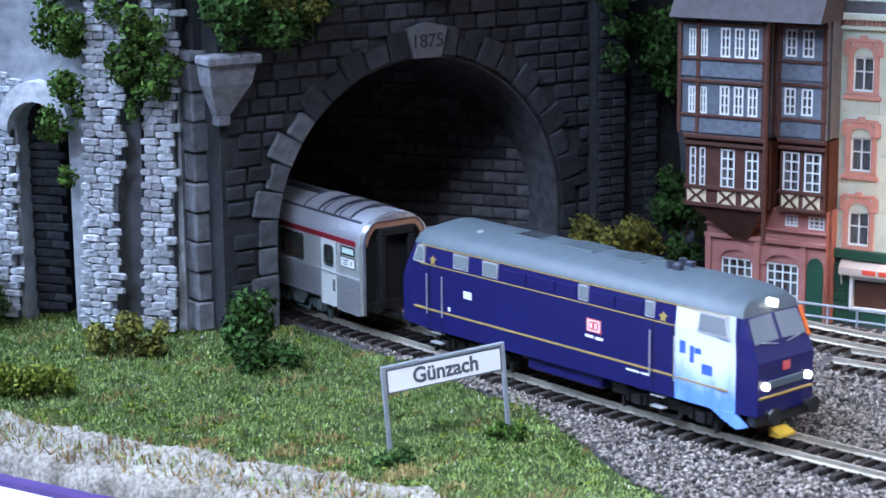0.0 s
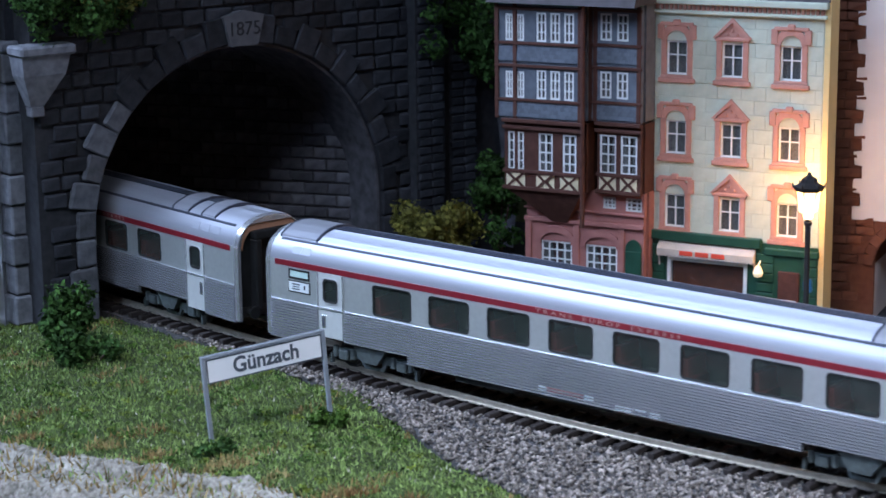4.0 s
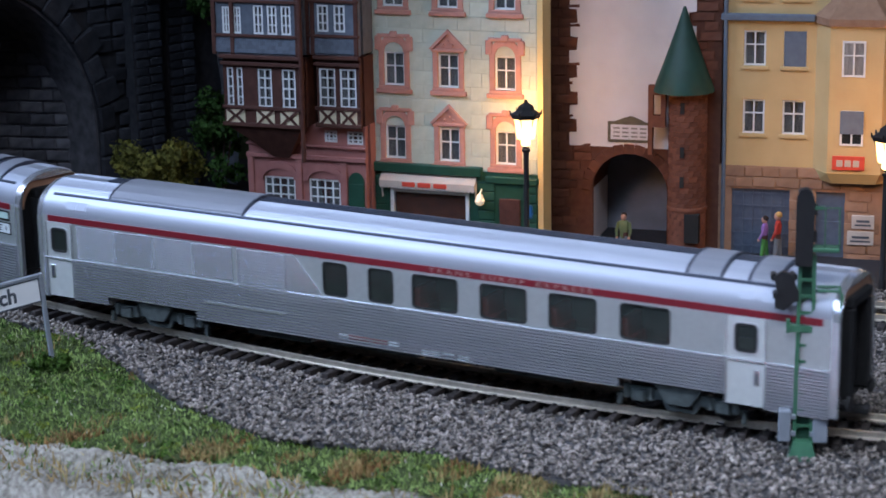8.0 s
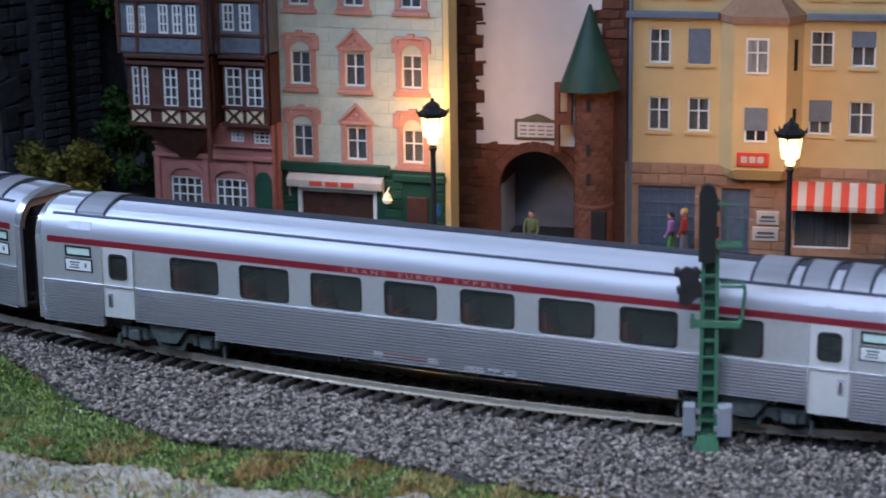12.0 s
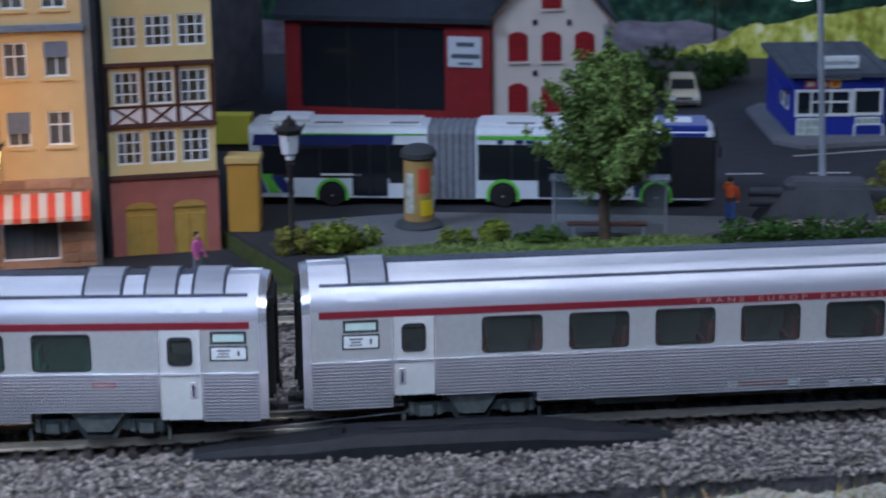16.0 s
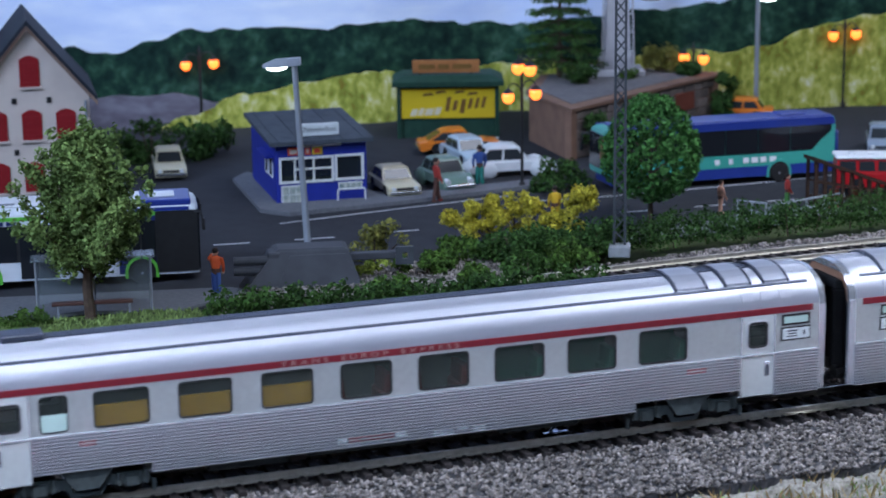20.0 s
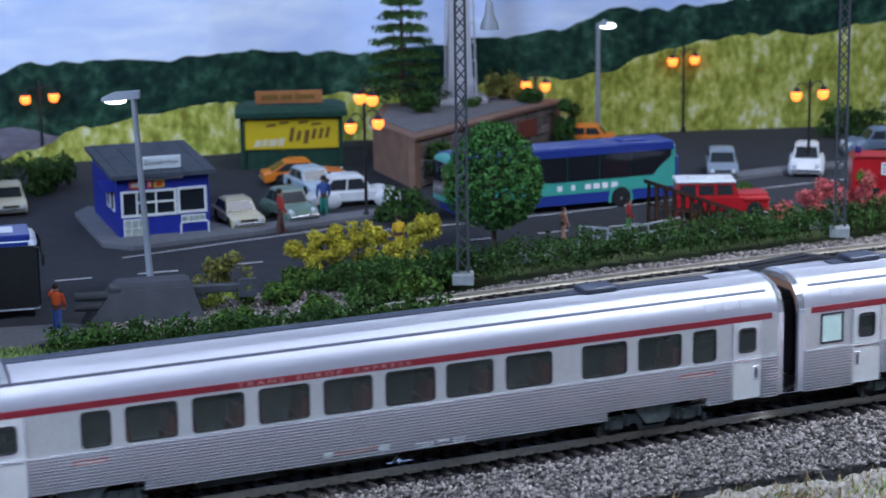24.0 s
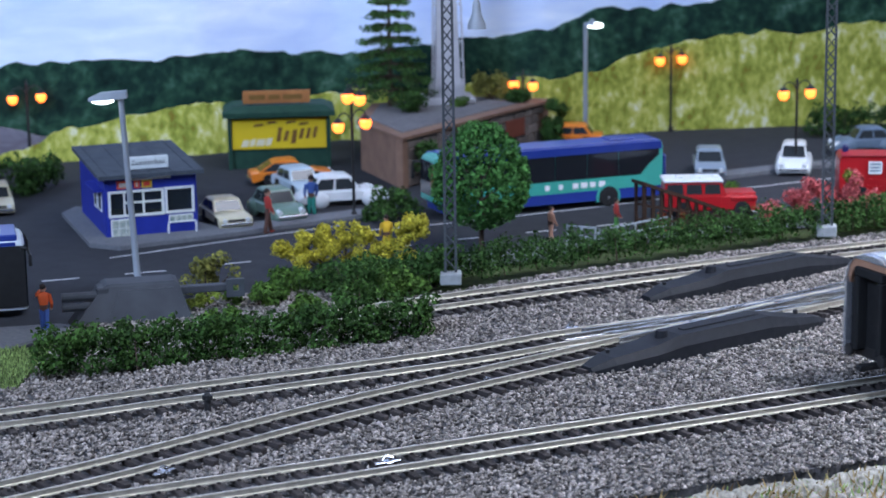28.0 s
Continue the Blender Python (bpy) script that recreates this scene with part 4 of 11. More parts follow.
    # front: glass, lamps, emblem, buffers
    for k in (-1, 1):
        # windscreens lie on the raked upper plate
        rake = mm(90.6, 0, 29) @ Matrix.Rotation(-math.atan2(7.0, 15.0), 4, "Y")
        g = Shape()
        g.prism([(k * 1.0, 6.6), (k * 12.6, 6.2), (k * 13.0, 7.2), (k * 12.2, 14.4), (k * 11.4, 15.2), (k * 1.0, 15.4)], -0.3, 0.35, "x")
        part("windscreen", g, CAB_GLASS, ob, "grey raked windscreen", at=rake)
        g = Shape()
        g.rod((0.55, k * 2.5, 5.2), (0.55, k * 9.5, 6.4), 0.18, seg=6)
        part("wiper", g, BRIGHT, ob, at=rake)
        l_ = Shape()
        l_.rod((90.4, k * 10.8, 21.0), (91.8, k * 10.8, 21.0), 1.35, seg=14)
        part("headlamp", l_, LAMP_WHITE, ob, "lit round headlamp")
        for a, b, c in ((88, 94, 95), (-86, -92, -93)):
            bf = Shape()
            bf.rod((a, k * 10, 11.5), (b + (c - b) * 0.5, k * 10, 11.5), 1.2)
            bf.rod((b, k * 10, 11.5), (c, k * 10, 11.5), 2.9)
            part("buffer", bf, BLACK, ob)
    l_ = Shape()
    l_.rod((82.5, 0, 46.6), (85.4, 0, 46.6), 1.35, seg=14)
    part("headlamp", l_, LAMP_WHITE, ob, "lit top headlamp")
    f = Shape()
    f.box(90.4, -9.4, 19.6, 91.3, 9.4, 22.6, 0.4)
    part("lamp_band", f, LOCO_ROOF, ob)
    f = Shape()
    f.box(90.4, -1.7, 25.0, 91.0, 1.7, 28.0)
    part("front_emblem", f, LOGO_RED, ob)
    f = Shape()
    f.box(90.4, -13.6, 16.6, 91.0, 13.6, 17.5, 0.2)
    part("gold_line", f, GOLD, ob)
    f = Shape()
    f.box(-0.2, 13.3, 5.0, 0.8, 14.6, 15.5, 0.2)
    part("reflective_panel", f, ORANGE, ob, at=mm(90.6, 0, 29) @ Matrix.Rotation(-math.atan2(7.0, 15.0), 4, "Y"))
    f = Shape()
    f.box(86, -14.0, 7.0, 90.0, 14.0, 13.0, 0.5)
    part("buffer_beam", f, BLACK, ob)
    f = Shape()
    f.box(-87.5, -14.5, 8.0, -85, 14.5, 14.0, 0.5)
    part("buffer_beam", f, BLACK, ob)
    f = Shape()
    f.prism([(88, 2.0), (93, 2.4), (93, 3.2), (88, 5.0)], -5.0, 3.0, "y")
    part("plough", f, YELLOW_P, ob, "small yellow plough plate")
    tank = Shape()
    tank.box(-18, -15.5, 5.6, 20, 15.5, 12.0, 0.8)
    part("fuel_tank", tank, LOCO_BLUE, ob, "blue fuel tank")
    tank = Shape()
    tank.box(24, -14.5, 5.6, 32, 14.5, 11.5, 0.8)
    tank.box(-80, -11, 8.0, 80, 11, 11.2)
    part("underframe", tank, BLACK, ob)
    steps = Shape()
    for xx in (48.0, -68.0):
        for s in (-1, 1):
            for z in (5.5, 9.5):
                steps.box(xx - 3, s * 14.5, z, xx + 3, s * 16.8, z + 0.5)
    pieces("step", steps, BRIGHT, ob)
    for xx in (-50.5, 50.5):
        bogie(ob, xx, 30.0, 5.6, BLACK)
    return ob


LOCO = build_loco()


# ---- foliage ----
LEAF_DARK = mat("dark_green_flock", (0.048, 0.11, 0.024), (0.022, 0.055, 0.013), 200, 0.8, island=0.6, patch=0.4)
LEAF_MID = mat("mid_green_flock", (0.078, 0.15, 0.024), (0.034, 0.074, 0.014), 200, 0.8, island=0.6, patch=0.4)
LEAF_LIGHT = mat("light_green_flock", (0.19, 0.24, 0.035), (0.09, 0.125, 0.02), 200, 0.8, island=0.5)
LEAF_YELLOW = mat("yellow_flock", (0.6, 0.5, 0.05), (0.35, 0.33, 0.04), 150, 0.8, island=0.5, patch=0.5)
LEAF_OLIVE = mat("olive_flock", (0.2, 0.19, 0.04), (0.1, 0.11, 0.03), 200, 0.8, island=0.5)
BARK = mat("bark", (0.1, 0.07, 0.05), (0.05, 0.035, 0.028), 300, 0.9, bump=0.6)


def leaves(blobs, count, size, seed, material, name="leaves", shell=0.55):
    """Small folded leaves spread through ellipsoids (x, y, z, rx, ry, rz in mm), denser at their skins."""
    rng = np.random.default_rng(seed)
    b = np.array(blobs, float)
    vol = (b[:, 3] * b[:, 4] * b[:, 5]) ** 0.75
    pick = rng.choice(len(b), count, p=vol / vol.sum())
    d = rng.normal(size=(count, 3))
    d /= np.linalg.norm(d, axis=1, keepdims=True)
    r = (shell + (1 - shell) * rng.uniform(0, 1, count)) * (1 + rng.normal(0, 0.12, count))
    c = b[pick, :3] + d * r[:, None] * b[pick, 3:]
    nrm = d + rng.normal(0, 0.7, (count, 3))
    nrm /= np.linalg.norm(nrm, axis=1, keepdims=True)
    u = np.cross(nrm, rng.normal(size=(count, 3)))
    u /= np.linalg.norm(u, axis=1, keepdims=True)
    v = np.cross(nrm, u)
    s = size * rng.uniform(0.5, 1.35, (count, 1))
    quad = np.stack([c - u * s, c + v * s * 0.55 + nrm * s * 0.25, c + u * s, c - v * s * 0.55 + nrm * s * 0.25], 1).reshape(-1, 3) * MM
    return raw_mesh(name, quad, np.arange(4 * count).reshape(-1, 4), material)


def blobs_of(seed, n, box, r):
    """Random ellipsoids in a box (x0, y0, z0, x1, y1, z1) with radii from r[0] to r[1]."""
    rng = np.random.default_rng(seed)
    lo, hi = np.array(box[:3]), np.array(box[3:])
    c = rng.uniform(lo, hi, (n, 3))
    rr = rng.uniform(r[0], r[1], (n, 1)) * rng.uniform(0.75, 1.25, (n, 3))
    return np.c_[c, rr].tolist()


def bush(m, box, r, count, size, material, label, seed, n=9, twig=True, group="", name="bush"):
    """A bush of flock clumps on a few twigs; box and radii in mm about its foot."""
    ob = thing(name, m, label, "bush", group)
    bl = blobs_of(seed, n, box, r)
    part("foliage", leaves(bl, count, size, seed, material), None, ob)
    if twig:
        sh = Shape()
        rng = random.Random(seed)
        for k in range(5):
            c = bl[k % len(bl)]
            sh.rod((rng.uniform(-1, 1), rng.uniform(-1, 1), -2.0), (c[0] * 0.8, c[1] * 0.8, c[2]), 0.6, 0.25, 6)
        part("branchwork", sh, BARK, ob)
    return ob


# ---- the tunnel portal ----
STONE = mat("cut_stone", (0.19, 0.2, 0.225), (0.09, 0.096, 0.11), 260, 0.85, objects=0.22, bump=0.5, bump_scale=500)
# paler portal stone: painted light on the left jamb, plain core in piers
STONE_MID = mat("lit_quoin_pier_core", (0.12, 0.127, 0.145), (0.06, 0.064, 0.074), 260, 0.88, objects=0.3, bump=0.6, bump_scale=500)
STONE_DARK = mat("dark_cut_stone", (0.04, 0.043, 0.052), (0.02, 0.022, 0.027), 260, 0.9, objects=0.35, bump=0.6, bump_scale=500)
STONE_PALE = mat("dry_brushed_stone", (0.62, 0.65, 0.7), (0.26, 0.275, 0.315), 240, 0.8, objects=0.3, bump=0.6, bump_scale=450)
MORTAR = mat("dark_mortar", (0.04, 0.042, 0.048), (0.022, 0.023, 0.027), 300, 0.95, bump=0.5)
STUCCO = mat("rough_pale_stucco", (0.42, 0.45, 0.5), (0.2, 0.215, 0.25), 150, 0.85, bump=1.0, bump_scale=260, patch=0.4)
LINING = mat("tunnel_lining", (0.13, 0.13, 0.145), (0.05, 0.05, 0.058), 200, 0.95, bump=0.6, objects=0.4)
ROCK = mat("dark_cast_rock", (0.12, 0.125, 0.145), (0.05, 0.053, 0.062), 90, 0.9, bump=1.0, bump_scale=120, patch=0.4)


def stone_block(name, w, h, d, material, seed, bevel=0.7):
    """A rough block about its middle, front towards -y."""
    rng = random.Random(seed)
    sh = Shape()
    sh.box(-w / 2, -d, -h / 2, w / 2, 0, h / 2, min(bevel, h * 0.2))
    for v in sh.bm.verts:
        if v.co.y < -d * 0.5:
            v.co += Vector((rng.uniform(-0.25, 0.25), rng.uniform(-0.35, 0.35), rng.uniform(-0.25, 0.25)))
    return sh.mesh(name, material)


def rough_stone(name, w, h, d, material, seed):
    """A split stone with an uneven face: three shrinking rings and a crooked nose, front towards -y."""
    rng = random.Random(seed)
    sh, rings = Shape(), []
    for yy, f in ((0.0, 1.0), (-0.6 * d, 1.0), (-0.95 * d, 0.86)):
        ring = []
        for k in range(8):
            a = 2 * math.pi * (k + 0.5) / 8
            cx, cz = (1 if math.cos(a) > 0 else -1) * min(1, abs(math.cos(a)) * 1.75), (1 if math.sin(a) > 0 else -1) * min(1, abs(math.sin(a)) * 1.75)
            ring.append((cx * w / 2 * f + rng.uniform(-0.3, 0.3), yy + (rng.uniform(-0.35, 0.35) if yy else 0), cz * h / 2 * f + rng.uniform(-0.3, 0.3)))
        rings.append(ring)
    verts = [v for r in rings for v in r] + [(rng.uniform(-0.3, 0.3) * w, -1.0 * d + rng.uniform(-0.3, 0.4), rng.uniform(-0.1, 0.3) * h)]
    faces = [(j * 8 + i, j * 8 + (i + 1) % 8, (j + 1) * 8 + (i + 1) % 8, (j + 1) * 8 + i) for j in range(2) for i in range(8)] + [(16 + i, 16 + (i + 1) % 8, 24) for i in range(8)]
    sh._add(verts, faces)
    return sh.mesh(name, material)


SCALE = Matrix.Scale(0.9727, 4)
PORTAL_AT = Matrix.Translation((-0.2159, 0.8657, -0.0050)) @ Matrix.Rotation(radians(43), 4, "Z") @ SCALE
ARCH_U, ARCH_V, ARCH_R = 81.5, 36.0, 75.5


def arch_wall(u0, u1, top, cu, cv, r, y0, y1):
    """An upright slab with a round-headed opening, as one mesh in mm."""
    sh = Shape()
    n = 24
    pts = [(cu - r, 0.0)] + [(cu - r * math.cos(math.pi * k / n), cv + r * math.sin(math.pi * k / n)) for k in range(n + 1)] + [(cu + r, 0.0)]
    sh.prism([(u0, -9.0), (pts[0][0], -9.0)] + pts[1:-1] + [(pts[-1][0], -9.0), (u1, -9.0), (u1, top), (u0, top)], y0, y1, "y")
    return sh


def build_portal():
    ob = thing("wall_portal", PORTAL_AT, "dark cut-stone tunnel portal with a wide arch and a dated keystone", "tunnel portal", kind="structure")
    part("backing_wall", arch_wall(-19, 240, 172, ARCH_U, ARCH_V, ARCH_R, 0.0, 14.0), MORTAR, ob)
    rng = random.Random(11)
    meshes = [stone_block("stone", w, 6.4, 1.7, STONE_DARK, 20 + i, 0.8) for i, w in enumerate((8.5, 11.0, 13.5, 10.0))]
    widths = (8.5, 11.0, 13.5, 10.0)
    for row in range(22):
        v = 4.0 + row * 7.1
        u = -24.0 - rng.uniform(0, 6)
        while u < 172:
            k = rng.randrange(4)
            c = u + widths[k] / 2
            reach = math.hypot(c - ARCH_U, max(0.0, v - ARCH_V)) if v > ARCH_V else abs(c - ARCH_U)
            if reach > ARCH_R + 11 and c - widths[k] / 2 > -19:
                part("stone", meshes[k], None, ob, at=mm(c, rng.uniform(-0.3, 0.5), v, rng.uniform(-2, 2), rng.uniform(-1.5, 1.5), 0))
            u += widths[k] + 0.8
    # voussoirs and jamb quoins, long and short in turn, the left ones paler as if lit
    long_, short_ = stone_block("voussoir", 13.0, 11.4, 2.8, STONE_DARK, 40, 0.8), stone_block("voussoir", 9.0, 11.4, 2.4, STONE_DARK, 41, 0.8)
    # paler blocks: light from the left put into their colour
    lit_long, lit_short = stone_block("voussoir", 13.0, 11.4, 2.8, STONE_MID, 42, 0.8), stone_block("voussoir", 9.0, 11.4, 2.4, STONE_MID, 43, 0.8)
    n = 21
    for k in range(n):
        a = math.pi * (k + 0.5) / n
        w = 13.0 if k % 2 else 9.0
        if k == n // 2:
            continue
        part("voussoir", (lit_long if k % 2 else lit_short) if k < 5 else (long_ if k % 2 else short_), None, ob,
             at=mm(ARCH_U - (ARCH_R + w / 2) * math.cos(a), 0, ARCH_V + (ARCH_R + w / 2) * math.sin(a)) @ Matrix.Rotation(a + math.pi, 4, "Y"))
    for side in (-1, 1):
        for k in range(3):
            w = 13.0 if k % 2 else 9.0
            part("quoin", (lit_long if k % 2 else lit_short) if side < 0 else (long_ if k % 2 else short_), None, ob, at=mm(ARCH_U + side * (ARCH_R + w / 2), 0, 5.8 + 12 * k))
    key = Shape()
    key.prism([(75.0, 111), (89.0, 111), (92.5, 124), (82, 126.5), (71.5, 124)], -4.6, 0.0, "y")
    kp = part("keystone", key, mat("grey_keystone", (0.12, 0.125, 0.14), (0.08, 0.083, 0.095), 260, 0.9, bump=0.4), ob, "grey keystone with a carved date")
    lettering("1875", 8.6, MORTAR, kp, (82.0, -4.7, 118.2), 90, 0, "carved year", 0.15)
    # soffit ring just inside the opening
    ring = Shape()
    n = 24
    outer = [(ARCH_U - ARCH_R, 0.0)] + [(ARCH_U - ARCH_R * math.cos(math.pi * k / n), ARCH_V + ARCH_R * math.sin(math.pi * k / n)) for k in range(n + 1)] + [(ARCH_U + ARCH_R, 0.0)]
    inner = [(ARCH_U + (p - ARCH_U) * 0.985, ARCH_V + (q - ARCH_V) * 0.985 if q > ARCH_V else q) for p, q in outer]
    m_ = len(outer)
    ring._add([(p, 0.4, q) for p, q in outer] + [(p, 0.4, q) for p, q in inner] + [(p, 60.0, q) for p, q in inner] + [(p, 60.0, q) for p, q in outer],
              [(j * m_ + i, j * m_ + i + 1, ((j + 1) % 4) * m_ + i + 1, ((j + 1) % 4) * m_ + i) for j in range(4) for i in range(m_ - 1)])
    part("soffit", ring, LINING, ob)
    # pilasters beside the arch
    brick = [stone_block("pier_stone", 7.2, 3.6, 1.4, STONE_DARK, 60 + i, 0.5) for i in range(3)]
    for u0, y in ((174.0, -7.0), (197.0, -3.0), (214.0, 4.0)):
        core = Shape()
        core.box(u0, y, 0, u0 + 16, 8.0, 172)
        part("pilaster", core, MORTAR, ob)
        for r_ in range(36):
            for c in range(2):
                part("pier_stone", brick[(r_ + c) % 3], None, ob, at=mm(u0 + 4.0 + 7.9 * c + (0.6 if r_ % 2 else -0.2), y, 4 + 4.1 * r_, rng.uniform(-3, 3), rng.uniform(-2, 2), 0))
    return ob


build_portal()


# the buttress and the wing wall, in a frame of their own
WING_AT = Matrix.Translation((-0.2918, 0.8638, -0.0050)) @ Matrix.Rotation(radians(-10), 4, "Z") @ SCALE


def build_wing():
    ob = thing("wall_wing", WING_AT, "dry-brushed grey stone wing wall with two piers and a small arch", "stone wall", kind="structure")
    rng = random.Random(5)
    # upper wall and the little arch
    wall = arch_wall(-46, 44, 165, -22.0, 84.0, 12.5, 6.0, 16.0)
    part("backing_wall", wall, STUCCO, ob, "rough pale stucco over the small arch")
    side = Shape()
    side.box(-140, 4, 0, -46, 16, 165)
    part("side_wall", side, STUCCO, ob)
    band = Shape()
    n = 12
    pts = [(-22.0 - 13.0 * math.cos(math.pi * k / n), 84.0 + 13.0 * math.sin(math.pi * k / n)) for k in range(n + 1)]
    top = [(-22.0 + (p + 22) * 1.35, 84 + (q - 84) * 1.6 + 1) for p, q in pts]
    for a, b, c, d in zip(pts, pts[1:], top[1:], top):
        band.prism([a, b, c, d], -1.5, 6.2, "y")
    part("arch_band", band, STONE_PALE, ob, "smooth pale arch band")
    widths = (5.4, 4.2, 7.2, 5.0, 3.6, 8.0, 4.6, 6.4)
    blocks = [rough_stone("pier_stone", w, (3.0, 3.3, 2.8)[i % 3], 1.7, STONE_PALE, 80 + i) for i, w in enumerate(widths)]

    def pier(u0, u1, lean, v1, y):
        core = Shape()
        core._add([(u0, y + 0.4, 0), (u1, y + 0.4, 0), (u1, 12, 0), (u0, 12, 0), (u0 + lean, y + 5, v1), (u1 + lean, y + 5, v1), (u1 + lean, 12, v1), (u0 + lean, 12, v1)],
                  [(0, 1, 5, 4), (1, 2, 6, 5), (2, 3, 7, 6), (3, 0, 4, 7), (4, 5, 6, 7), (0, 3, 2, 1)])
        part("pier", core, STONE_MID, ob)
        for r_ in range(int(v1 / 3.2)):
            v = 1.7 + 3.2 * r_
            t = v / v1
            u = u0 + lean * t - (1.5 if r_ % 2 else 0)
            while u < u1 + lean * t - 1.5:
                k = rng.randrange(8)
                part("pier_stone", blocks[k], None, ob, at=mm(u + widths[k] / 2, y + 5 * t + rng.uniform(-0.5, 0.5), v + rng.uniform(-0.25, 0.25), 2.5 + rng.uniform(-5, 5), rng.uniform(-4, 4), rng.uniform(-5, 5)))
                u += widths[k] + 0.35

    pier(0.0, 15.5, 8.0, 150.0, -6.0)
    pier(26.5, 40.0, 5.0, 150.0, 0.0)
    pier(-52.0, -37.0, 1.5, 110.0, 2.0)
    gap = Shape()
    gap.box(15, 3.0, 0, 27, 6.0, 150)
    part("rain_channel", gap, ROCK, ob, "dark smooth channel between the piers")
    # inner wall of the small arch
    inner = [stone_block("inner_stone", 8.5, 3.4, 1.2, STONE_DARK, 90 + i, 0.4) for i in range(2)]
    back = Shape()
    back.box(-36, 16, 0, -20, 40, 100)
    part("reveal", back, MORTAR, ob)
    for r_ in range(24):
        for c in range(2):
            part("inner_stone", inner[(r_ + c) % 2], None, ob, at=mm(-31.5 + 8.8 * c + (1.5 if r_ % 2 else -1), 16, 3 + 4.0 * r_, 0, rng.uniform(-2, 2), 0))
    return ob


build_wing()


def build_buttress():
    ob = thing("stone_buttress", Matrix.Translation((-0.2420, 0.8580, -0.0050)) @ Matrix.Rotation(radians(-47), 4, "Z") @ SCALE @ Matrix.Translation((-0.0158, 0, 0)), "grey ashlar corner buttress with a capstone and a corbel", "buttress")
    core = Shape()
    core.box(0.6, 0.6, -6, 15.2, 15.2, 116)
    part("core", core, MORTAR, ob)
    for r_ in range(9):
        z0 = r_ * 12.9
        wide = 1.3 if r_ % 2 == 0 else 0.0
        b = Shape()
        b.box(-wide, -wide, z0 + 0.3, 8.2, 7.0, z0 + 12.6, 0.7)
        part("ashlar", b, STONE, ob)
        b = Shape()
        b.box(8.5, -wide, z0 + 0.3, 15.8 + wide, 8.0 + wide * 2, z0 + 12.6, 0.7)
        part("ashlar", b, STONE, ob)
        b = Shape()
        b.box(9.5, 8.3 + wide * 2, z0 + 0.3, 15.6 + wide * 0.6, 16.4, z0 + 12.6, 0.7)
        part("ashlar", b, STONE, ob)
    cap = Shape()
    cap.box(-2.5, -2.5, 116, 18.5, 17.5, 120.5, 0.9)
    part("capstone", cap, STONE, ob, "pale chipped capstone")
    turn = ob.matrix_basis.inverted() @ PORTAL_AT
    cap = Shape()
    cap.box(-29, -12, 116, -4, 1.5, 120.3, 0.9)
    part("capstone", cap, STONE, ob, "pale chipped capstone", at=turn)
    cor = Shape()
    cor.rings([[(-28, -10, 115.9), (-6, -10, 115.9), (-6, 1, 115.9), (-28, 1, 115.9)], [(-27, -9, 108), (-8, -9, 108), (-8, 1, 108), (-27, 1, 108)], [(-22, -4, 95), (-16, -4, 95), (-16, 1, 95), (-22, 1, 95)]])
    part("corbel", cor, STONE, ob, "tapered grey stone corbel", at=turn)
    cor = Shape()
    cor.box(-22, -4.5, 90.5, -16, 1, 94.9, 0.5)
    part("corbel_foot", cor, STONE, ob, at=turn)
    para = Shape()
    para.box(0, 2, 120.5, 15, 16, 165)
    part("parapet", para, STONE_DARK, ob)
    return ob


build_buttress()


def build_hill():
    """The hollow hill that hides the line behind the portal."""
    def slab(name, pts, z0, z1, material, label):
        sh = Shape()
        sh.prism(pts, z0, z1, "z")
        return solid(name, sh, material, PORTAL_AT, label, "hill", kind="structure")
    slab("ceiling", [(-15, 14.5), (240, 14.5), (240, 2450), (-420, 2450), (-420, 600), (-128, 182)], 150, 172, ROCK, "dark rock roof of the hollow hill")
    slab("wall_lining", [(166, 10), (172, 14), (66, 175), (66, 2450), (58, 2450), (58, 172)], 0, 150, LINING, "dark stone lining inside the tunnel")
    slab("wall_hill_rear", [(-420, 2440), (240, 2440), (240, 2450), (-420, 2450)], 0, 150, ROCK, "dark rock wall")
    slab("wall_hill_side", [(-128, 182), (-118, 186), (-410, 604), (-410, 2440), (-420, 2440), (-420, 600)], 0, 150, ROCK, "dark rock wall")
    ob = thing("tunnel_masonry", PORTAL_AT, "rows of dark masonry inside the tunnel", "masonry", kind="structure")
    blk = [stone_block("lining_stone", 11.0, 5.2, 1.0, LINING, 120 + i, 0.5) for i in range(3)]
    ang = math.atan2(161, -106)
    for r_ in range(19):
        for c in range(16):
            t = 4 + 11.6 * c + (5 if r_ % 2 else 0)
            part("lining_stone", blk[(r_ * 5 + c * 3) % 3], None, ob, at=mm(164.5 + t * math.cos(ang), 10 + t * math.sin(ang), 4 + 5.8 * r_) @ Matrix.Rotation(ang + math.pi, 4, "Z"))


build_hill()

# rock at the foot of the hill to the far side of the arch
rock = Shape()
_r = random.Random(3)
rock.rings([[((230 + 3 * k) + _r.uniform(-5, 5) + (12 if j in (1, 2) else 0) - 0.22 * z * (j == 1), (-14 + 9 * k if j < 2 else 60) + _r.uniform(-4, 4), z) for j, k in ((0, 0), (1, 3), (2, 6), (3, 0))]
            for z in (0, 22, 46, 70, 95, 120, 150, 172)])
solid("rock_face", rock, ROCK, PORTAL_AT, "dark cast rock beside the portal", "rock", kind="structure")

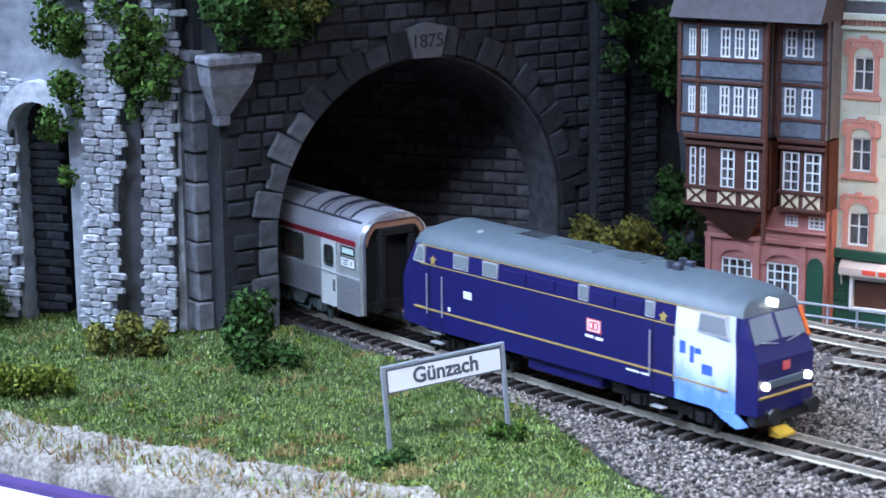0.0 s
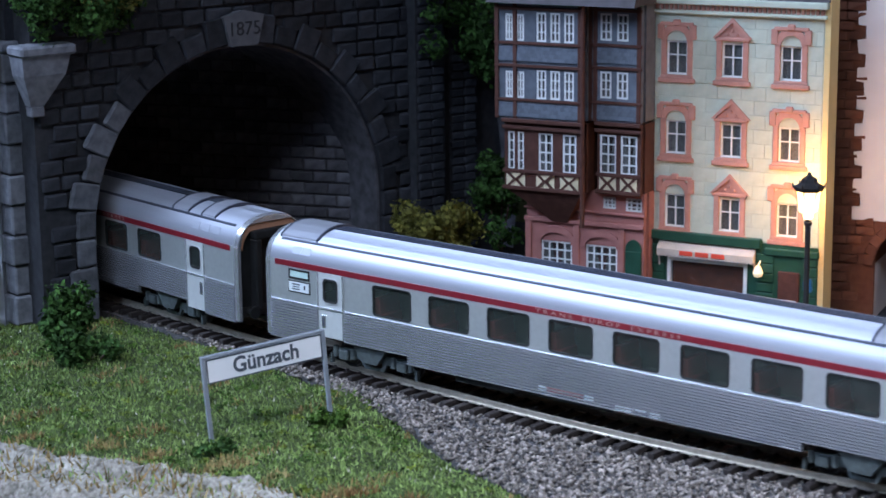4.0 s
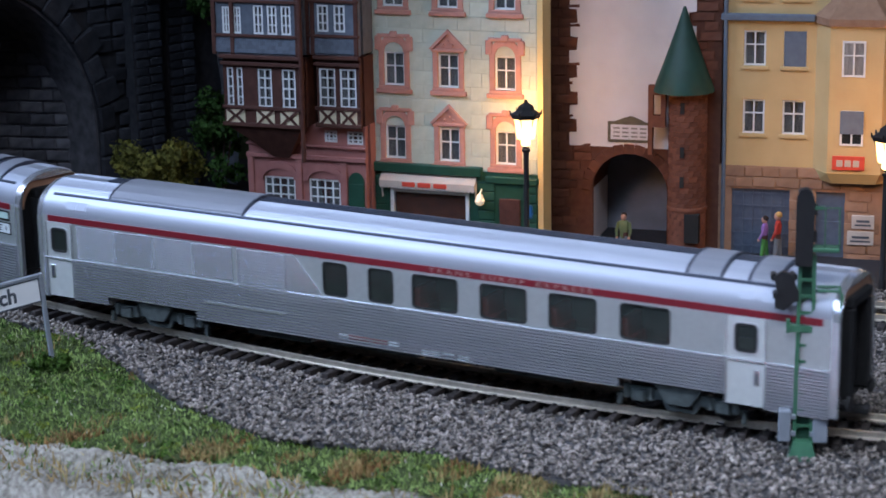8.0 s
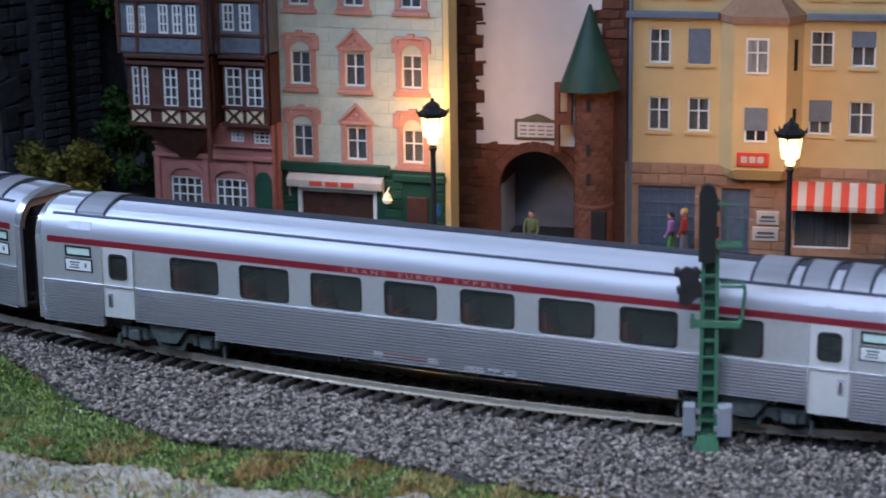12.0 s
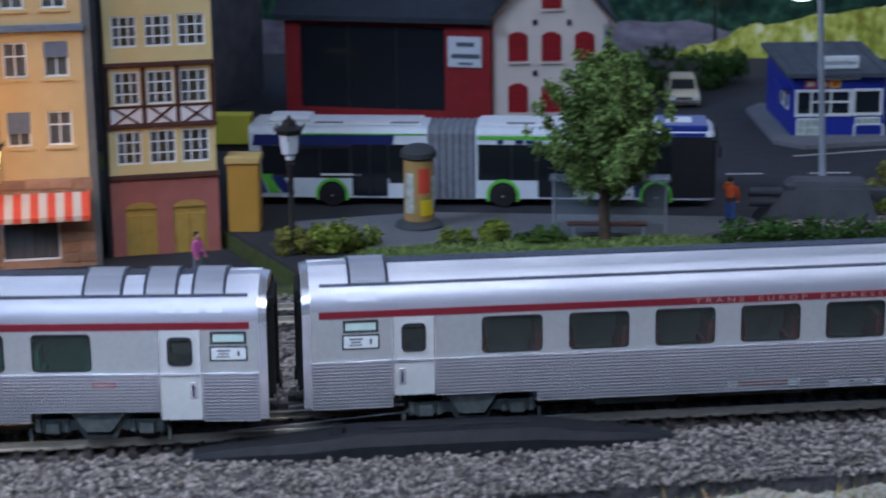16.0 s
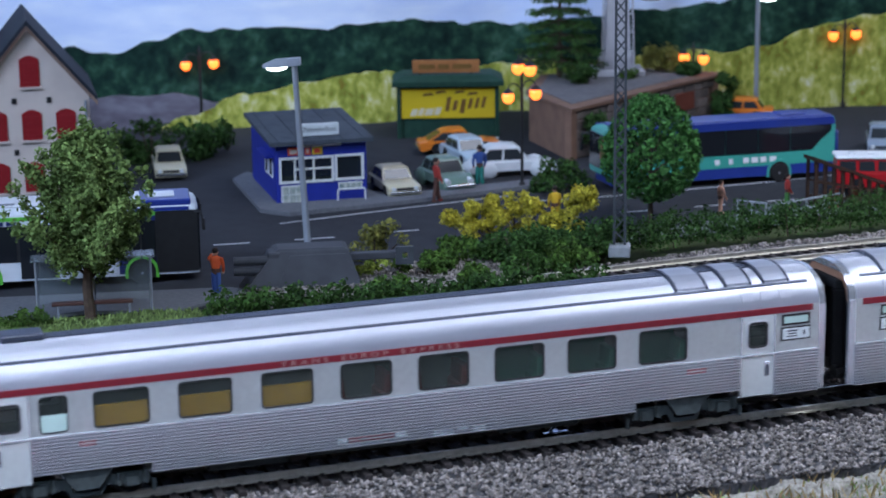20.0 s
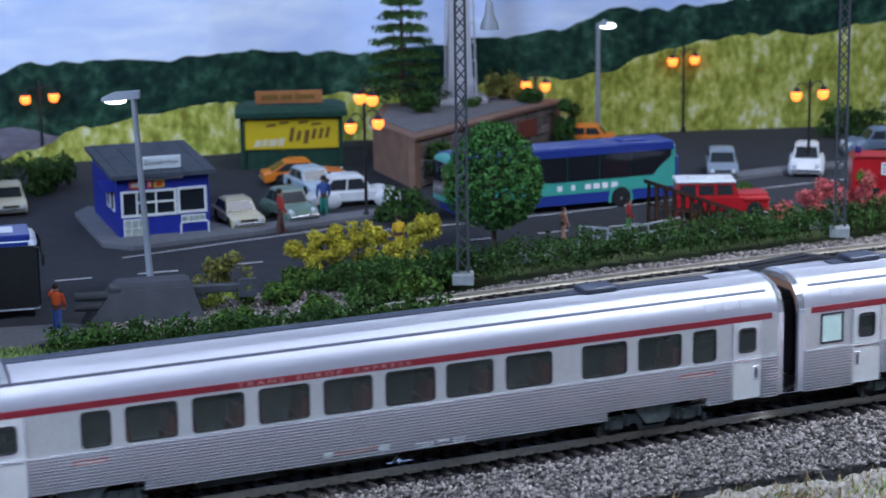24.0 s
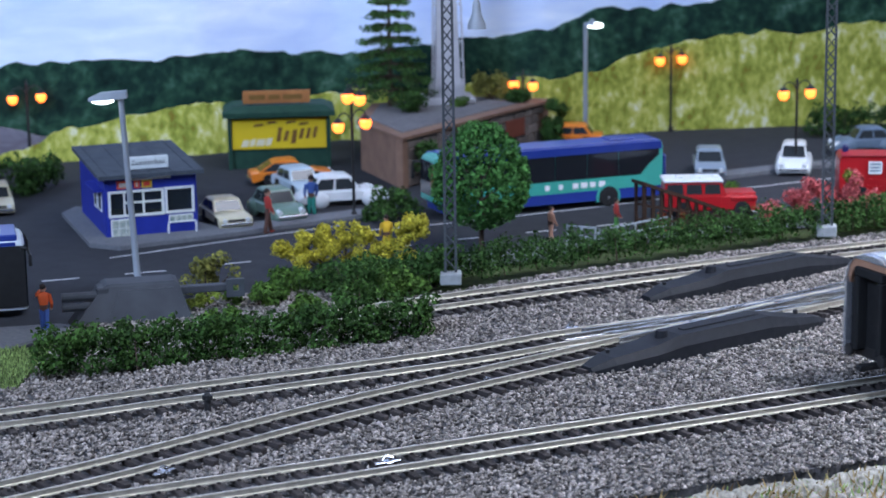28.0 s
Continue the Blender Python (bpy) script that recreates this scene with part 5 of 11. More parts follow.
# ivy and shrubs on and before the stonework
IVY = [
    (WING_AT, (-14, -8, 62, 4, 0, 165), (4, 8), 3400, 22, LEAF_MID, 31, "bushy green ivy hanging over the small arch"),
    (WING_AT, (18, -9, 92, 44, 0, 168), (4, 9), 3900, 22, LEAF_MID, 32, "thick ivy hanging between the stone piers"),
    (PORTAL_AT, (-24, -12, 128, 30, -2, 170), (6, 11), 6500, 22, LEAF_DARK, 33, "dark ivy hanging over the parapet"),
    (PORTAL_AT, (0, -14, 138, 24, -6, 170), (5, 8), 2600, 10, LEAF_OLIVE, 34, "autumn-brown ivy on the parapet"),
    (PORTAL_AT, (176, -14, 92, 214, -6, 168), (6, 11), 5200, 22, LEAF_DARK, 35, "dark ivy hanging on the pilasters"),
    (PORTAL_AT, (60, -10, 140, 120, -4, 168), (4, 8), 2600, 14, LEAF_DARK, 36, "thin dark ivy over the arch"),
]
for m_, box, r_, count, n_, material, seed, label in IVY:
    tagged(new("ivy", leaves(blobs_of(seed, n_, box, r_), count, 1.5, seed, material)), label, "ivy", "ivy on the stonework").matrix_basis = m_


# ---- town houses ----
WHITE_FRAME = mat("white_window_frame", (0.72, 0.74, 0.74), (0.64, 0.66, 0.66), 400, 0.5)
PANE = glass("house_pane", (0.03, 0.04, 0.045), 0.35, 0.04)
CURTAIN_W = mat("net_curtain", (0.58, 0.58, 0.56), (0.28, 0.28, 0.29), 300, 0.9, streak=(3, 1, 0.3))
ROOM_DARK = mat("dark_room", (0.03, 0.03, 0.03), (0.02, 0.02, 0.02), 100, 0.9)
BROWN_BEAM = mat("dark_brown_timber", (0.095, 0.043, 0.034), (0.062, 0.027, 0.022), 300, 0.6, bump=0.2)
SLATE = mat("blue_grey_slate", (0.13, 0.15, 0.185), (0.085, 0.1, 0.125), 300, 0.6, objects=0.15)
PINK_STONE = mat("pink_plastic_stone", (0.38, 0.17, 0.155), (0.3, 0.13, 0.12), 200, 0.6)
CREAM_PANEL = mat("cream_infill", (0.68, 0.62, 0.45), (0.58, 0.52, 0.36), 200, 0.7)
MINT = mat("pale_mint_ashlar", (0.52, 0.57, 0.48), (0.43, 0.48, 0.4), 260, 0.7, objects=0.05, bump=0.15)
MINT_JOINT = mat("mint_joint", (0.49, 0.54, 0.455), (0.42, 0.465, 0.39), 260, 0.8)
ROSE = mat("rose_trim", (0.52, 0.27, 0.22), (0.43, 0.21, 0.17), 300, 0.6)
SHOP_GREEN = mat("dark_green_shopfront", (0.015, 0.07, 0.045), (0.01, 0.05, 0.03), 200, 0.5)
BRICK_RED = mat("red_brown_sandstone", (0.17, 0.07, 0.044), (0.115, 0.045, 0.03), 260, 0.8, objects=0.25, bump=0.3)
WHITEWASH = mat("whitewash", (0.76, 0.74, 0.75), (0.62, 0.59, 0.6), 60, 0.8, bump=0.2, patch=0.3)
GREEN_ROOF = mat("patina_green_roof", (0.014, 0.06, 0.046), (0.01, 0.04, 0.032), 200, 0.5)
OCHRE = mat("ochre_render", (0.58, 0.43, 0.215), (0.51, 0.37, 0.18), 90, 0.75, bump=0.1)
OCHRE_PALE = mat("pale_ochre_render", (0.66, 0.53, 0.27), (0.58, 0.46, 0.22), 90, 0.75)
BROWN_STONE = mat("brown_sandstone", (0.33, 0.2, 0.13), (0.24, 0.14, 0.09), 260, 0.8, objects=0.2, bump=0.3)
BLIND = mat("slate_blue_blind", (0.14, 0.18, 0.23), (0.11, 0.14, 0.19), 300, 0.6)
IRON_BLUE = mat("blue_grey_gate", (0.1, 0.13, 0.18), (0.07, 0.09, 0.13), 300, 0.5)
SIGN_RED = mat("red_sign", (0.62, 0.07, 0.04), (0.55, 0.06, 0.035), 300, 0.5)
AWNING_W = mat("awning_white", (0.52, 0.47, 0.41), (0.44, 0.4, 0.35), 200, 0.7)
AWNING_R = mat("awning_red", (0.62, 0.09, 0.05), (0.52, 0.07, 0.04), 200, 0.7)
DOOR_OCHRE = mat("ochre_door", (0.4, 0.27, 0.07), (0.33, 0.21, 0.05), 200, 0.6)
ROOF_TILE = mat("dark_roof_tile", (0.09, 0.08, 0.09), (0.06, 0.055, 0.06), 300, 0.7)


def window(parent, u0, v0, u1, v1, nx=2, ny=(0.6,), y=0.9, frame_m=None, curtain=0.5, arched=False):
    """A casement in an opening: frame with glazing bars, pane and a curtain behind."""
    fr = Shape()
    t = 0.85
    us = [u0 + t] + [q for k in range(1, nx) for q in (u0 + (u1 - u0) * k / nx - 0.36, u0 + (u1 - u0) * k / nx + 0.36)] + [u1 - t]
    vs = [v0 + t] + [w for q in sorted(ny) for w in (v0 + (v1 - v0) * q - 0.3, v0 + (v1 - v0) * q + 0.3)] + [v1 - t]
    holed(fr, u0, u1, v0, v1, [(a, c, b, d) for a, b in zip(us[::2], us[1::2]) for c, d in zip(vs[::2], vs[1::2])], y, y + 0.7)
    ob = part("window", fr, frame_m or WHITE_FRAME, parent)
    pn = Shape()
    pn.box(u0 + t, y + 0.3, v0 + t, u1 - t, y + 0.42, v1 - t)
    part("pane", pn, PANE, ob)
    if curtain > 0:
        w = (u1 - u0 - 2 * t) * 0.5 * min(1.0, 0.25 + curtain)
        for s, a in ((1, u0 + t), (-1, u1 - t)):
            cu = Shape()
            cu.prism([(a, v0 + t), (a + s * w, v0 + t), (a + s * w * 0.55, v1 - t), (a, v1 - t)], y + 1.0, y + 1.25, "y")
            part("curtain", cu, CURTAIN_W, ob)
    return ob


def house_at(x, y, heading):
    return Matrix.Translation((x, y, -0.0115)) @ Matrix.Rotation(radians(heading), 4, "Z")


def rose_window(ob, c, v, kind_):
    """A window with a rose-coloured surround: round-headed or gabled."""
    w, h = 4.3, 14.5
    u0, u1, v0, v1 = c - w, c + w, v, v + h
    window(ob, c - 4.7, v0, c + 4.7, v1, 2, (0.58,), 0.6, curtain=0.9)
    sill = Shape()
    sill.box(c - 8.2, -1.5, v0 - 3.4, c + 8.2, 0.2, v0 - 1.4, 0.3)
    sill.box(c - 7.2, -1.0, v0 - 1.4, c + 7.2, 0.2, v0, 0.2)
    part("sill", sill, ROSE, ob)
    jamb = Shape()
    for s in (-1, 1):
        jamb.box(c + s * 4.6, -0.9, v0, c + s * 7.0, 0.2, v1 + 1.0, 0.25)
    part("jamb", jamb, ROSE, ob)
    hood = Shape()
    if kind_ == "arch":
        n = 10
        inner = [(c - 4.5 * math.cos(math.pi * k / n), v1 + 4.4 * math.sin(math.pi * k / n)) for k in range(n + 1)]
        outer = [(c - 7.0 * math.cos(math.pi * k / n), v1 + 7.6 * math.sin(math.pi * k / n)) for k in range(n + 1)]
        for a, b, e, d in zip(inner, inner[1:], outer[1:], outer):
            hood.prism([a, b, e, d], -1.1, 0.2, "y")
        hood.box(c - 8.6, -1.3, v1 + 0.6, c - 5.6, 0.2, v1 + 6.8, 0.3)
        hood.box(c + 5.6, -1.3, v1 + 0.6, c + 8.6, 0.2, v1 + 6.8, 0.3)
        hood.box(c - 7.4, -1.4, v1 + 6.2, c + 7.4, 0.2, v1 + 7.8, 0.3)
        hood.box(c - 1.6, -1.8, v1 + 6.4, c + 1.6, 0.2, v1 + 9.0, 0.4)
        fan = Shape()
        fan.prism([(c - 4.5, v1)] + inner + [(c + 4.5, v1)], -0.2, 0.6, "y")
        part("fanlight", fan, MINT, ob, "pale shell panel over the window")
    else:
        hood.box(c - 7.6, -1.3, v1 + 0.8, c + 7.6, 0.2, v1 + 2.3, 0.3)
        for s in (-1, 1):
            hood.prism([(c + s * 8.6, v1 + 2.0), (c + s * 7.0, v1 + 2.0), (c, v1 + 8.6), (c, v1 + 10.6)], -1.6, 0.2, "y")
        tym = Shape()
        tym.prism([(c - 6.5, v1 + 2.2), (c + 6.5, v1 + 2.2), (c, v1 + 8.4)], -0.6, 0.2, "y")
        part("gable_panel", tym, ROSE, ob)
        for dx, dz in ((-2, 3.6), (2, 3.6), (0, 5.2)):
            hood.ball((c + dx, -0.8, v1 + dz), 0.8, sub=1)
    pieces("hood", hood, ROSE, ob)


def build_mint_house():
    ob = thing("town_house", house_at(0.0161, 0.9323, -23), "pale mint town house with rose window surrounds over a green shop", "house", "town houses")
    cols = (13.0, 37.6, 63.0)
    rows = ((34.5, 32.8), (66.5, 66.1), (100.5, 99.5))
    holes = [(c - 4.7, v0, c + 4.7, v0 + 14.5) for c in cols for v0, _ in rows]
    w = Shape()
    holed(w, -0.6, 77.0, 31.0, 152.0, holes, 0.0, 3.0)
    w.box(-0.6, 3.0, 31, 77, 11, 152)
    part("wall", w, MINT_JOINT, ob)
    # ashlar faces laid round the openings
    rng = random.Random(8)
    a_mesh = {}
    for r_ in range(20):
        v = 31.4 + 6.0 * r_
        u = -0.4 - (5.0 if r_ % 2 else 0)
        while u < 76.5:
            a, b = max(u, -0.4), min(u + 10.6, 76.8)
            free = [(a, b)]
            for h in holes:
                if h[1] - 0.5 < v + 5.6 and h[3] + 0.5 > v:
                    nxt = []
                    for p, q in free:
                        if h[2] <= p or h[0] >= q:
                            nxt.append((p, q))
                        else:
                            nxt += [s for s in ((p, h[0]), (h[2], q)) if s[1] - s[0] > 0.6]
                    free = nxt
            for p, q in free:
                k = (round(q - p, 1), 5.6)
                if k not in a_mesh:
                    sh = Shape()
                    sh.box(0, -0.3, 0, q - p - 0.2, 0.05, 5.82, 0.1)
                    a_mesh[k] = sh.mesh("ashlar", MINT)
                part("ashlar", a_mesh[k], None, ob, at=mm(p, 0, v))
            u += 10.6
    for v0, _ in rows:
        for c, kind_ in zip(cols, ("arch", "gable", "arch")):
            rose_window(ob, c, v0, kind_)
    cor = Shape()
    cor.box(-1.5, -2.2, 126.5, 78, 1, 128.0, 0.3)
    cor.box(-2.0, -3.2, 130.5, 78.6, 1, 133.5, 0.5)
    part("cornice", cor, MINT, ob)
    den = Shape()
    for k in range(38):
        den.box(-0.4 + 2.05 * k, -1.6, 128.2, 0.8 + 2.05 * k, 0.5, 130.4)
    tagged(part("dentils", den, ROSE, ob), kind="stuff")
    rf = Shape()
    rf.prism([(-2, 133.5), (14, 133.5), (12, 165), (9, 165)], -1, 79, "x")
    part("roof", rf, ROOF_TILE, ob)
    dm = Shape()
    dm.box(24, -2.0, 133.5, 44, 10, 150, 0.4)
    part("dormer", dm, MINT, ob)
    side = Shape()
    side.box(77.0, -0.4, 0, 79.4, 11, 150)
    part("party_wall", side, OCHRE_PALE, ob, "plain ochre party wall")
    # shop
    sh = Shape()
    holed(sh, -0.6, 77.0, -1, 31.0, [(10.5, 6.5, 46.5, 21.5)], -1.2, 3.0)
    sh.box(-0.6, 6.0, -1, 77, 11, 31)
    part("shopfront", sh, SHOP_GREEN, ob, "dark green shopfront")
    cl = Shape()
    for k in range(6):
        for a, b in ((-0.4, 9.0), (50.5, 58.0), (70.5, 76.8)):
            cl.box(a, -1.8, 2 + 4.2 * k, b, -1.1, 5.6 + 4.2 * k, 0.2)
    pieces("panel", cl, SHOP_GREEN, ob)
    fs = Shape()
    fs.box(-1.0, -3.2, 28.9, 52.5, 0, 33.0, 0.4)
    fs.box(54, -2.4, 26.5, 77.4, 0, 29.5, 0.4)
    part("fascia", fs, SHOP_GREEN, ob)
    aw = Shape()
    aw.prism([(-4.8, 25.6), (-1.2, 28.8), (-1.2, 27.8), (-4.2, 25.2), (-4.2, 22.9), (-4.8, 22.9)], 6.5, 50.0, "x")
    for k in range(26):
        aw.prism([(6.5 + 1.67 * k, 23.0), (8.1 + 1.67 * k, 23.0), (7.7 + 1.67 * k, 22.3), (6.9 + 1.67 * k, 22.3)], -4.75, -4.25, "y")
    for a in (6.5, 49.4):
        aw.prism([(-4.2, 25.2), (-1.2, 27.8), (-1.2, 17.5), (-1.8, 17.5), (-2.6, 22.9), (-4.2, 22.9)], a, a + 0.6, "x")
    part("awning", aw, AWNING_W, ob, "cream shop awning")
    sg = Shape()
    for k in range(3):
        sg.box(17 + 7.2 * k, -5.1, 23.3, 23.0 + 7.2 * k, -4.7, 25.4, 0.2)
    pieces("sign_bar", sg, SIGN_RED, ob)
    fr = Shape()
    for a, b, c, d in ((10.5, 6.5, 12.0, 21.5), (45.0, 6.5, 46.5, 21.5), (12, 6.5, 45, 8.0), (12, 20.2, 45, 21.5)):
        fr.box(a, -1.9, b, c, 0.4, d)
    part("shop_window_frame", fr, WHITE_FRAME, ob)
    gd = Shape()
    gd.box(12, 0.9, 8, 45, 1.3, 20.2)
    part("shop_display", gd, mat("shop_display", (0.5, 0.13, 0.04), (0.14, 0.04, 0.02), 260, 0.6, patch=0.6), ob, "reddish goods in the shop window")
    pn = Shape()
    pn.box(12, 0.2, 8, 45, 0.4, 20.2)
    part("pane", pn, PANE, ob)
    dr = Shape()
    dr.box(60.0, -1.9, 0, 69.5, 0, 20.0, 0.4)
    part("door", dr, BROWN_BEAM, ob, "dark panelled door")
    bs = Shape()
    bs.box(71.2, -2.1, 12.0, 75.2, -1.2, 18.0, 0.8)
    part("wall_sign", bs, mat("blue_sign", (0.02, 0.12, 0.3), (0.02, 0.1, 0.25), 200, 0.4), ob, "small blue sign")
    bl = Shape()
    bl.lathe([(0.2, 17.0), (1.6, 17.6), (2.2, 19.0), (1.2, 21.5), (0.4, 22.4)], 12, (52.3, -4.5))
    bl.rod((52.3, -4.5, 22.2), (52.3, -1.0, 24.0), 0.3)
    part("wall_lamp", bl, mat("lit_wall_lamp", (1, 0.8, 0.55), (1, 0.8, 0.55), 100, 0.4, emit=0.8), ob, "small white wall lamp")
    return ob


build_mint_house()


def build_timber_house():
    ob = thing("half_timbered_house", house_at(-0.036, 0.9414, -23), "brown half-timbered house with slate-hung upper floors over a pink ground floor", "house", "town houses")
    # ground floor
    g = Shape()
    holed(g, 0, 55, -1, 50, [(6.8, 6.0, 21.5, 26.0), (28.0, 6.0, 42.8, 26.0), (8.0, 41.5, 14.0, 47.5), (36.0, 42.5, 42.0, 47.8), (46.5, 42.0, 54.0, 47.8)], 0, 3)
    g.box(0, 6, -1, 55, 45, 50)
    part("ground_floor_wall", g, PINK_STONE, ob, "pink ground-floor wall")
    for a, b in ((6.8, 21.5), (28.0, 42.8)):
        window(ob, a, 6.0, b, 26.0, 4, (0.3, 0.6, 0.8), 0.6, curtain=0.95)
        n, c, r_ = 8, (a + b) / 2, (b - a) / 2
        arc = Shape()
        pi_ = [(c - r_ * math.cos(math.pi * k / n), 25.0 + 5.0 * math.sin(math.pi * k / n)) for k in range(n + 1)]
        po = [(c - (r_ + 2.4) * math.cos(math.pi * k / n), 25.0 + 8.0 * math.sin(math.pi * k / n)) for k in range(n + 1)]
        for p, q, s, t in zip(pi_, pi_[1:], po[1:], po):
            arc.prism([p, q, s, t], -1.2, 0.2, "y")
        part("arch_moulding", arc, PINK_STONE, ob)
        fan = Shape()
        for k in range(1, n):
            x_ = c - r_ * math.cos(math.pi * k / n)
            fan.box(x_ - 0.3, 0.2, 25.0, x_ + 0.3, 0.8, 25 + 5.0 * math.sin(math.pi * k / n))
        fan.prism(pi_, 0.9, 1.1, "y")
        part("fanlight", fan, WHITE_FRAME, ob)
    for a, b, v0, v1 in ((8.0, 14.0, 41.5, 47.5), (36.0, 42.0, 42.5, 47.8), (46.5, 54.0, 42.0, 47.8)):
        window(ob, a, v0, b, v1, 3, (0.33, 0.66), 0.5, curtain=0.3)
    pl = Shape()
    for u in (0, 23.0, 44.0):
        pl.box(u - 0.4, -1.4, -1, u + 2.4, 0, 36, 0.3)
    pl.box(-0.8, -1.8, 34.5, 55.4, 0, 36.5, 0.3)
    pl.box(-0.8, -1.6, 40.0, 55.4, 0, 41.0, 0.3)
    part("pilaster", pl, PINK_STONE, ob)
    dr = Shape()
    dr.box(46.8, -1.0, -1, 54.2, 0, 25, 0.3)
    part("door", dr, SHOP_GREEN, ob, "dark green arched door")
    dr = Shape()
    dr.prism([(46.8, 25)] + [(50.5 - 3.7 * math.cos(math.pi * k / 8), 25 + 5 * math.sin(math.pi * k / 8)) for k in range(9)], -0.9, 0, "y")
    part("door_head", dr, SHOP_GREEN, ob)
    # jettied storeys: a deep bay and a shallower side
    for name, u0, u1, yf in (("bay", -9.5, 31.0, -11.0), ("side", 31.0, 54.8, -4.0)):
        wins = ([(-4.0, 58.5, -0.8, 75.5), (0.6, 58.5, 3.6, 75.5), (10.5, 58.5, 17.2, 75.5), (21.8, 58.5, 28.2, 75.5)] if name == "bay" else [(36.0, 58.5, 43.6, 75.5), (45.6, 58.5, 53.2, 75.5)])
        t = Shape()
        holed(t, u0 + 4.0, u1, 50, 80, [w for w in wins], yf, yf + 2.5)
        t.box(u0 + 4.0, yf + 5, 50, u1, 40, 80)
        lower = part("timber_storey", t, BROWN_BEAM, ob, "brown timber storey")
        for w in wins:
            window(lower, *w, nx=2 if w[2] - w[0] > 4 else 1, ny=(0.25, 0.5, 0.75), y=yf + 0.4, curtain=0.5)
        xs = [(w[0], w[2]) for w in wins if w[2] - w[0] > 4] or [(36, 43)]
        if name == "bay":
            xs = [(-4.6, 4.2), (9.6, 18.0), (20.8, 29.2)]
        for a, b in xs:
            p = Shape()
            p.box(a, yf - 0.3, 51.5, b, yf + 0.2, 57.3)
            pan = part("infill", p, CREAM_PANEL, lower, "cream infill panel")
            x_ = Shape()
            c = (a + b) / 2
            for s in (-1, 1):
                x_.prism([(c + s * (b - a) / 2, 51.5), (c + s * ((b - a) / 2 - 1.6), 51.5), (c - s * 0.4, 54.6), (c + s * 0.6, 55.0)], yf - 0.9, yf - 0.3, "y")
                x_.prism([(c + s * (b - a) / 2, 57.3), (c + s * ((b - a) / 2 - 1.6), 57.3), (c - s * 0.4, 54.6), (c + s * 0.6, 54.2)], yf - 0.9, yf - 0.3, "y")
            part("brace", x_, BROWN_BEAM, pan)
        bm_ = Shape()
        for v, d in ((50, 1.2), (57.4, 0.9), (76.5, 1.4), (79.5, 2.2)):
            bm_.box(u0 + 3.2, yf - d, v, u1 + 0.5, yf + 0.2, v + 1.6, 0.2)
        pieces("beam", bm_, BROWN_BEAM, lower)
        upw = ([(-5.0, v, -1.4, v + 11.5) for v in (90.0, 114.5)] + [(0.2, v, 3.8, v + 11.5) for v in (90.0, 114.5)]
               + [(9.6 + 6.4 * k, v, 14.2 + 6.4 * k, v + 12.5) for k in range(3) for v in (90.0, 114.5)] if name == "bay"
               else [(36.0 + 7.6 * k, v, 41.2 + 7.6 * k, v + 11.5) for k in range(2) for v in (91.0, 115.5)])
        sl = Shape()
        holed(sl, u0, u1, 81, 131, upw, yf, yf + 2.5)
        sl.box(u0, yf + 5, 81, u1, 40, 131)
        upper = part("slate_storey", sl, SLATE, ob, "blue-grey slate-hung storeys")
        for w in upw:
            window(upper, *w, nx=2, ny=(0.33, 0.66), y=yf + 0.2, curtain=0.6)
        # slate shingles in rows under the windows
        shg = Shape()
        shg.prism([(0, 0), (1.9, 0), (1.9, 1.9), (0, 1.9)], -0.35, 0.05, "y")
        mesh_ = shg.mesh("slate", SLATE)
        for v0, v1 in ((82, 88.5), (106, 112.5)):
            for r_ in range(4):
                for c in range(int((u1 - u0 - 1) / 2.0)):
                    part("slate", mesh_, None, upper, at=mm(u0 + 0.4 + 2.0 * c + (1.0 if r_ % 2 else 0), yf - 0.05 - 0.12 * (3 - r_), v0 + 1.65 * r_, -6))
        fr = Shape()
        for v in (88.6, 103.3, 113.0, 127.8):
            fr.box(u0 - 0.4, yf - 0.9, v, u1 + 0.3, yf + 0.2, v + 1.3, 0.15)
        for u in (u0 - 0.3, (u0 + u1) / 2 - 12.0 if name == "bay" else u0 + 2, u1 - 2.0):
            fr.box(u, yf - 0.8, 81, u + 1.8, yf + 0.2, 131, 0.15)
        pieces("beam", fr, BROWN_BEAM, upper)
        gt = Shape()
        gt.box(u0 - 2, yf - 3.0, 130.5, u1 + 1.0, yf + 1, 132.5, 0.5)
        part("gutter", gt, mat("green_gutter", (0.03, 0.16, 0.06), (0.02, 0.12, 0.05), 200, 0.5), ob, "green roof gutter")
    cb = Shape()
    cb.rings([[(-5, -10.5, 50), (30, -10.5, 50), (30, 0, 50), (-5, 0, 50)], [(2, -8, 45), (27, -8, 45), (27, 0, 45), (2, 0, 45)], [(13, -2, 35), (20, -2, 35), (20, 0, 35), (13, 0, 35)]])
    part("oriel_corbel", cb, BROWN_BEAM, ob, "carved brown corbel")
    pp = Shape()
    pp.rod((31.6, -12.4, 36), (31.6, -12.4, 131), 1.0)
    part("drainpipe", pp, BROWN_BEAM, ob)
    rf = Shape()
    rf.prism([(-16, 131), (46, 131), (22, 170), (10, 170)], -12, 56, "x")
    part("roof", rf, ROOF_TILE, ob, "dark slate roof")
    dm = Shape()
    dm.box(12, -10, 132, 28, 8, 150, 0.4)
    part("dormer", dm, SLATE, ob)
    return ob


build_timber_house()


